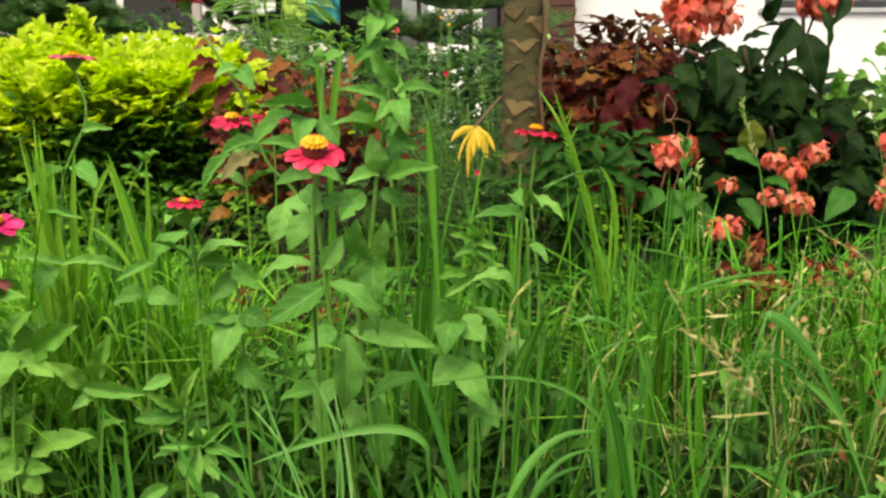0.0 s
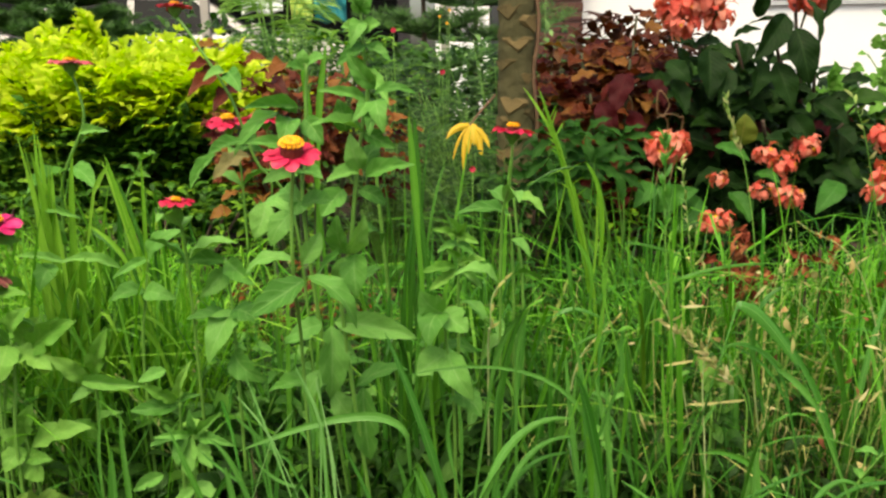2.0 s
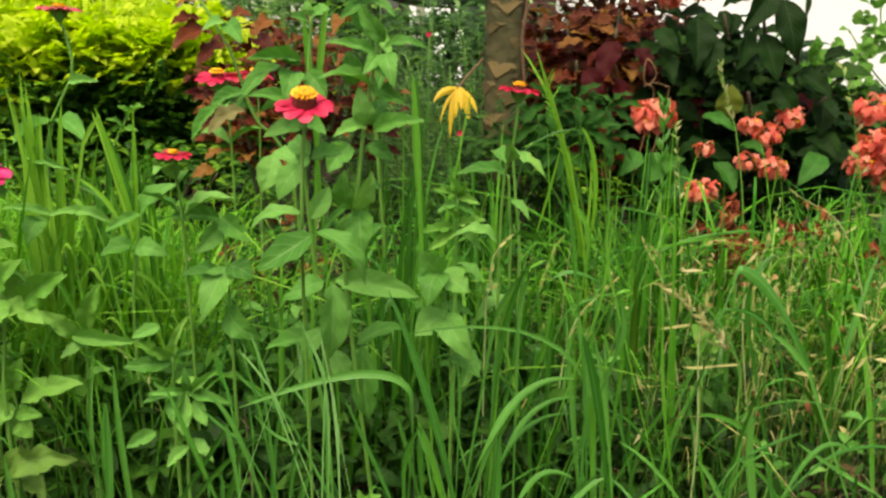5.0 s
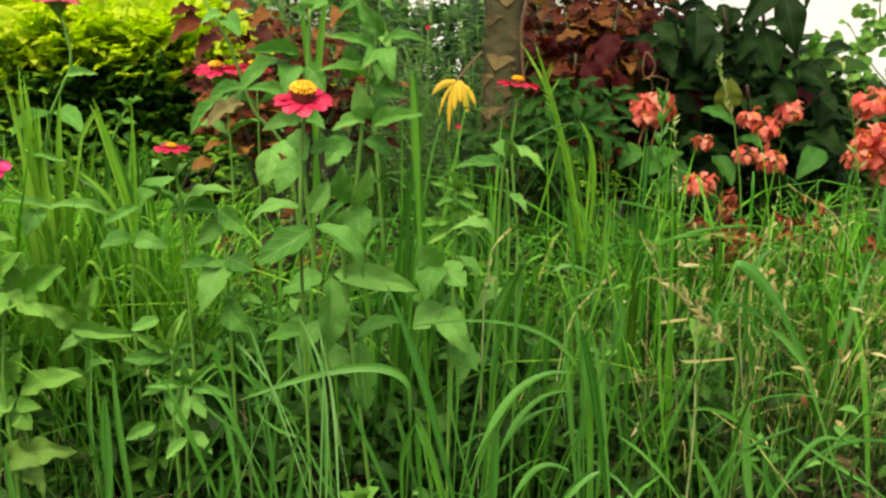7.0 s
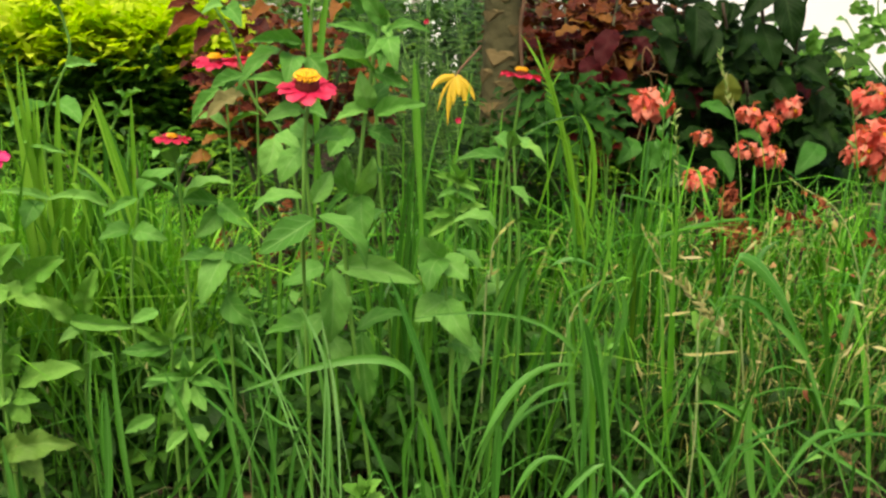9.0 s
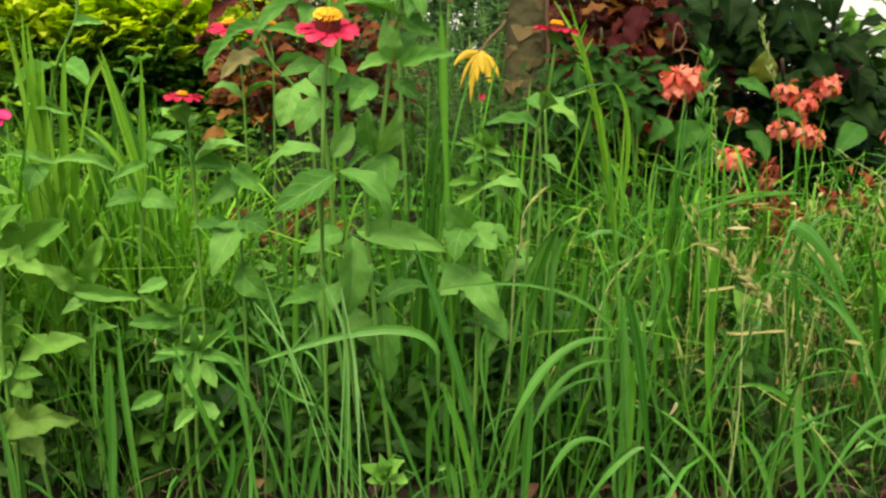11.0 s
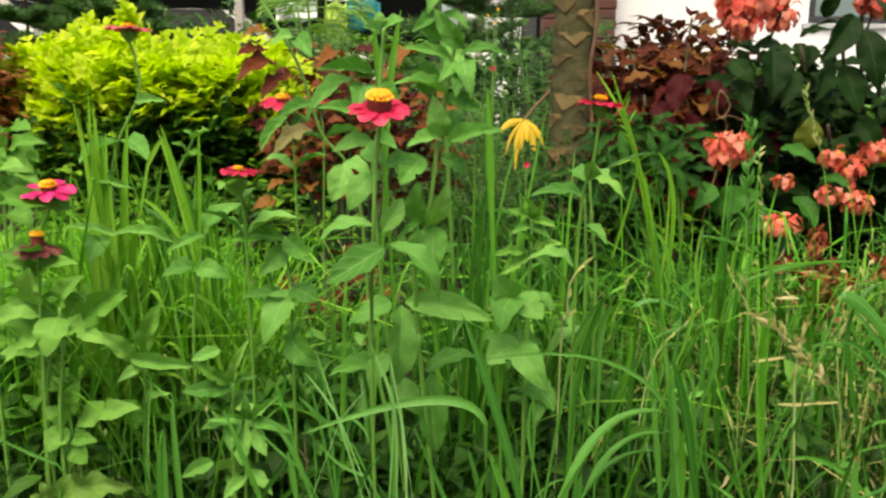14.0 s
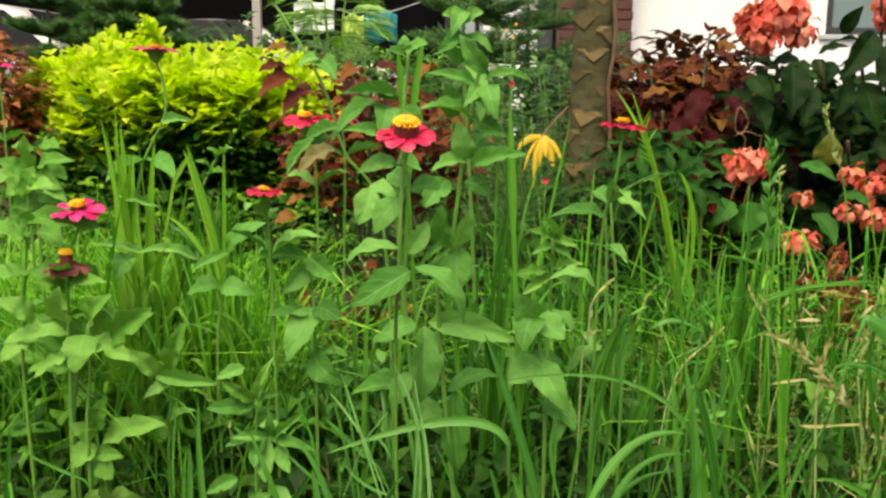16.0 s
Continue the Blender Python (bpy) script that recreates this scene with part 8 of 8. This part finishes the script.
for i, (gx, gy, gh) in enumerate(((-0.75, 1.3, 0.44), (-0.62, 1.2, 0.4), (-0.5, 1.35, 0.42), (-0.34, 1.25, 0.4), (-0.2, 1.2, 0.36), (0.1, 1.25, 0.4), (0.28, 1.12, 0.36), (0.5, 1.2, 0.36), (0.7, 1.2, 0.34), (0.85, 1.35, 0.38), (-0.85, 1.15, 0.38), (0.4, 1.4, 0.42))):
    tuft("loose tuft of fresh green grass", (gx, gy), 0.08, gh * 1.08, 18, 0.0042, 170 + i, rnd.uniform(-0.25, 0.25), fresh=0.8 if gx < -0.2 or gx > 0.6 else 0.2)


def undergrowth(name, label, n, x0, x1, y0, y1, top, size, seed, mat):
    """Low tangled leaves of small weeds between the grass stems."""
    r = random.Random(seed)
    g = Geo()
    for i in range(n):
        x, y = r.uniform(x0, x1), r.uniform(y0, y1)
        patch = 0.5 + 0.5 * noise.noise((x * 5.0, y * 5.0, seed))
        z = top * patch * r.random() ** 1.3 + 0.01
        a = r.uniform(0, 6.283)
        ln = size * r.uniform(0.35, 1.5)
        d = Vector((math.cos(a), math.sin(a), r.uniform(-0.5, 0.8))).normalized()
        b = Vector((x, y, z))
        g.flat_leaf(b, b + d * ln, ln * r.uniform(0.3, 0.5), (r.uniform(-0.5, 0.5), r.uniform(-0.8, 0.2), 1), 0.15, 4)
        if i % 3 == 0:
            g.tube([(x + r.uniform(-0.02, 0.02), y + r.uniform(-0.02, 0.02), -0.01), b], [0.0012, 0.0008], 3)
    tagged(new(name, g.mesh(name, mat)), label, "weeds", kind="stuff")


# Small weeds fill the low gaps; their dark colour stands for shade there.
undergrowth("low_weeds", "low tangle of green weed leaves darkened for shade", 3600, -1.0, 0.3, 0.92, 1.4, 0.26, 0.036, 181, SHADED_WEED)
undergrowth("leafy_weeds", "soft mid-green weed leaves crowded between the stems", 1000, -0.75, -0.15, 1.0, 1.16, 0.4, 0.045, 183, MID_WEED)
undergrowth("shade_weeds", "small weeds crowded under the zinnias, darkened for shade", 1500, -0.15, 0.5, 0.95, 1.15, 0.3, 0.03, 184, SHADED_WEED)
undergrowth("creeping_weeds", "creeping small-leaved weeds under the grass, darkened for shade", 3000, 0.1, 1.2, 0.9, 1.4, 0.25, 0.024, 182, SHADED_WEED)


def caught_bits():
    """Withered sepals and husks caught in the grass."""
    r = random.Random(163)
    g, st = Geo(), Geo()
    for i in range(420):
        x, y = r.uniform(0.46, 1.15), r.uniform(0.95, 1.4)
        h = r.uniform(0.05, 0.32)
        b = Vector((x, y, h))
        d = Vector((r.uniform(-1, 1), r.uniform(-1, 1), r.uniform(-1, 1))).normalized()
        ln = r.uniform(0.008, 0.022)
        foot = (x + r.uniform(-0.06, 0.06), y + r.uniform(-0.05, 0.05), -0.01)
        st.tube(bez([foot, (foot[0] * 0.6 + x * 0.4, y, h * 0.6), b], 4), [0.0007] * 9, 3)
        g.flat_leaf(b, b + d * ln, ln * r.uniform(0.25, 0.6), (r.uniform(-1, 1), -1, r.uniform(-1, 1)), 0.2, 3)
    tagged(new("withered_bits", g.mesh("withered_bits", HUSK)), "withered sepals and husks caught in grass", "litter", kind="stuff")
    tagged(new("wiry_stems", st.mesh("wiry_stems", GRASS)), "thin wiry green stems holding withered husks", "grass", kind="stuff")


caught_bits()


def chaff_flakes():
    """Pale dry leaf ends and husks lying in the grass, each on its own wiry stem."""
    r = random.Random(191)
    g = Geo()
    for i in range(150):
        x, y = r.uniform(0.3, 1.0), r.uniform(0.84, 1.2)
        b = Vector((x, y, r.uniform(0.08, 0.36)))
        d = Vector((r.uniform(-1, 1), r.uniform(-0.4, 0.4), r.uniform(-1, 1))).normalized()
        ln = r.uniform(0.008, 0.03)
        g.flat_leaf(b, b + d * ln, r.uniform(0.0025, 0.005), (r.uniform(-0.5, 0.5), -1, 0.4), 0.15, 3)
        if i % 3 == 0:
            g.tube([(x + r.uniform(-0.03, 0.03), y + 0.03, -0.01), b], [0.0005, 0.0004], 3)
    tagged(new("chaff", g.mesh("chaff", CHAFF)), "pale straw flakes and dry leaf ends caught in grass", "litter", kind="stuff")


chaff_flakes()


def litter():
    r = random.Random(161)
    g = Geo()
    for i in range(2600):
        x, y = r.uniform(-1.2, 1.4), r.uniform(0.75, 2.2)
        a = r.uniform(0, 6.283)
        ln = r.uniform(0.015, 0.05)
        d = Vector((math.cos(a), math.sin(a), r.uniform(-0.1, 0.25)))
        z = r.uniform(0.005, 0.03)
        g.flat_leaf((x, y, z), Vector((x, y, z)) + d * ln, ln * r.uniform(0.1, 0.5), (r.uniform(-0.5, 0.5), r.uniform(-0.5, 0.5), 1), 0.15, 3)
    tagged(new("leaf_litter", g.mesh("leaf_litter", LITTER)), "dry brown leaf litter on the soil", "litter", kind="stuff")


litter()
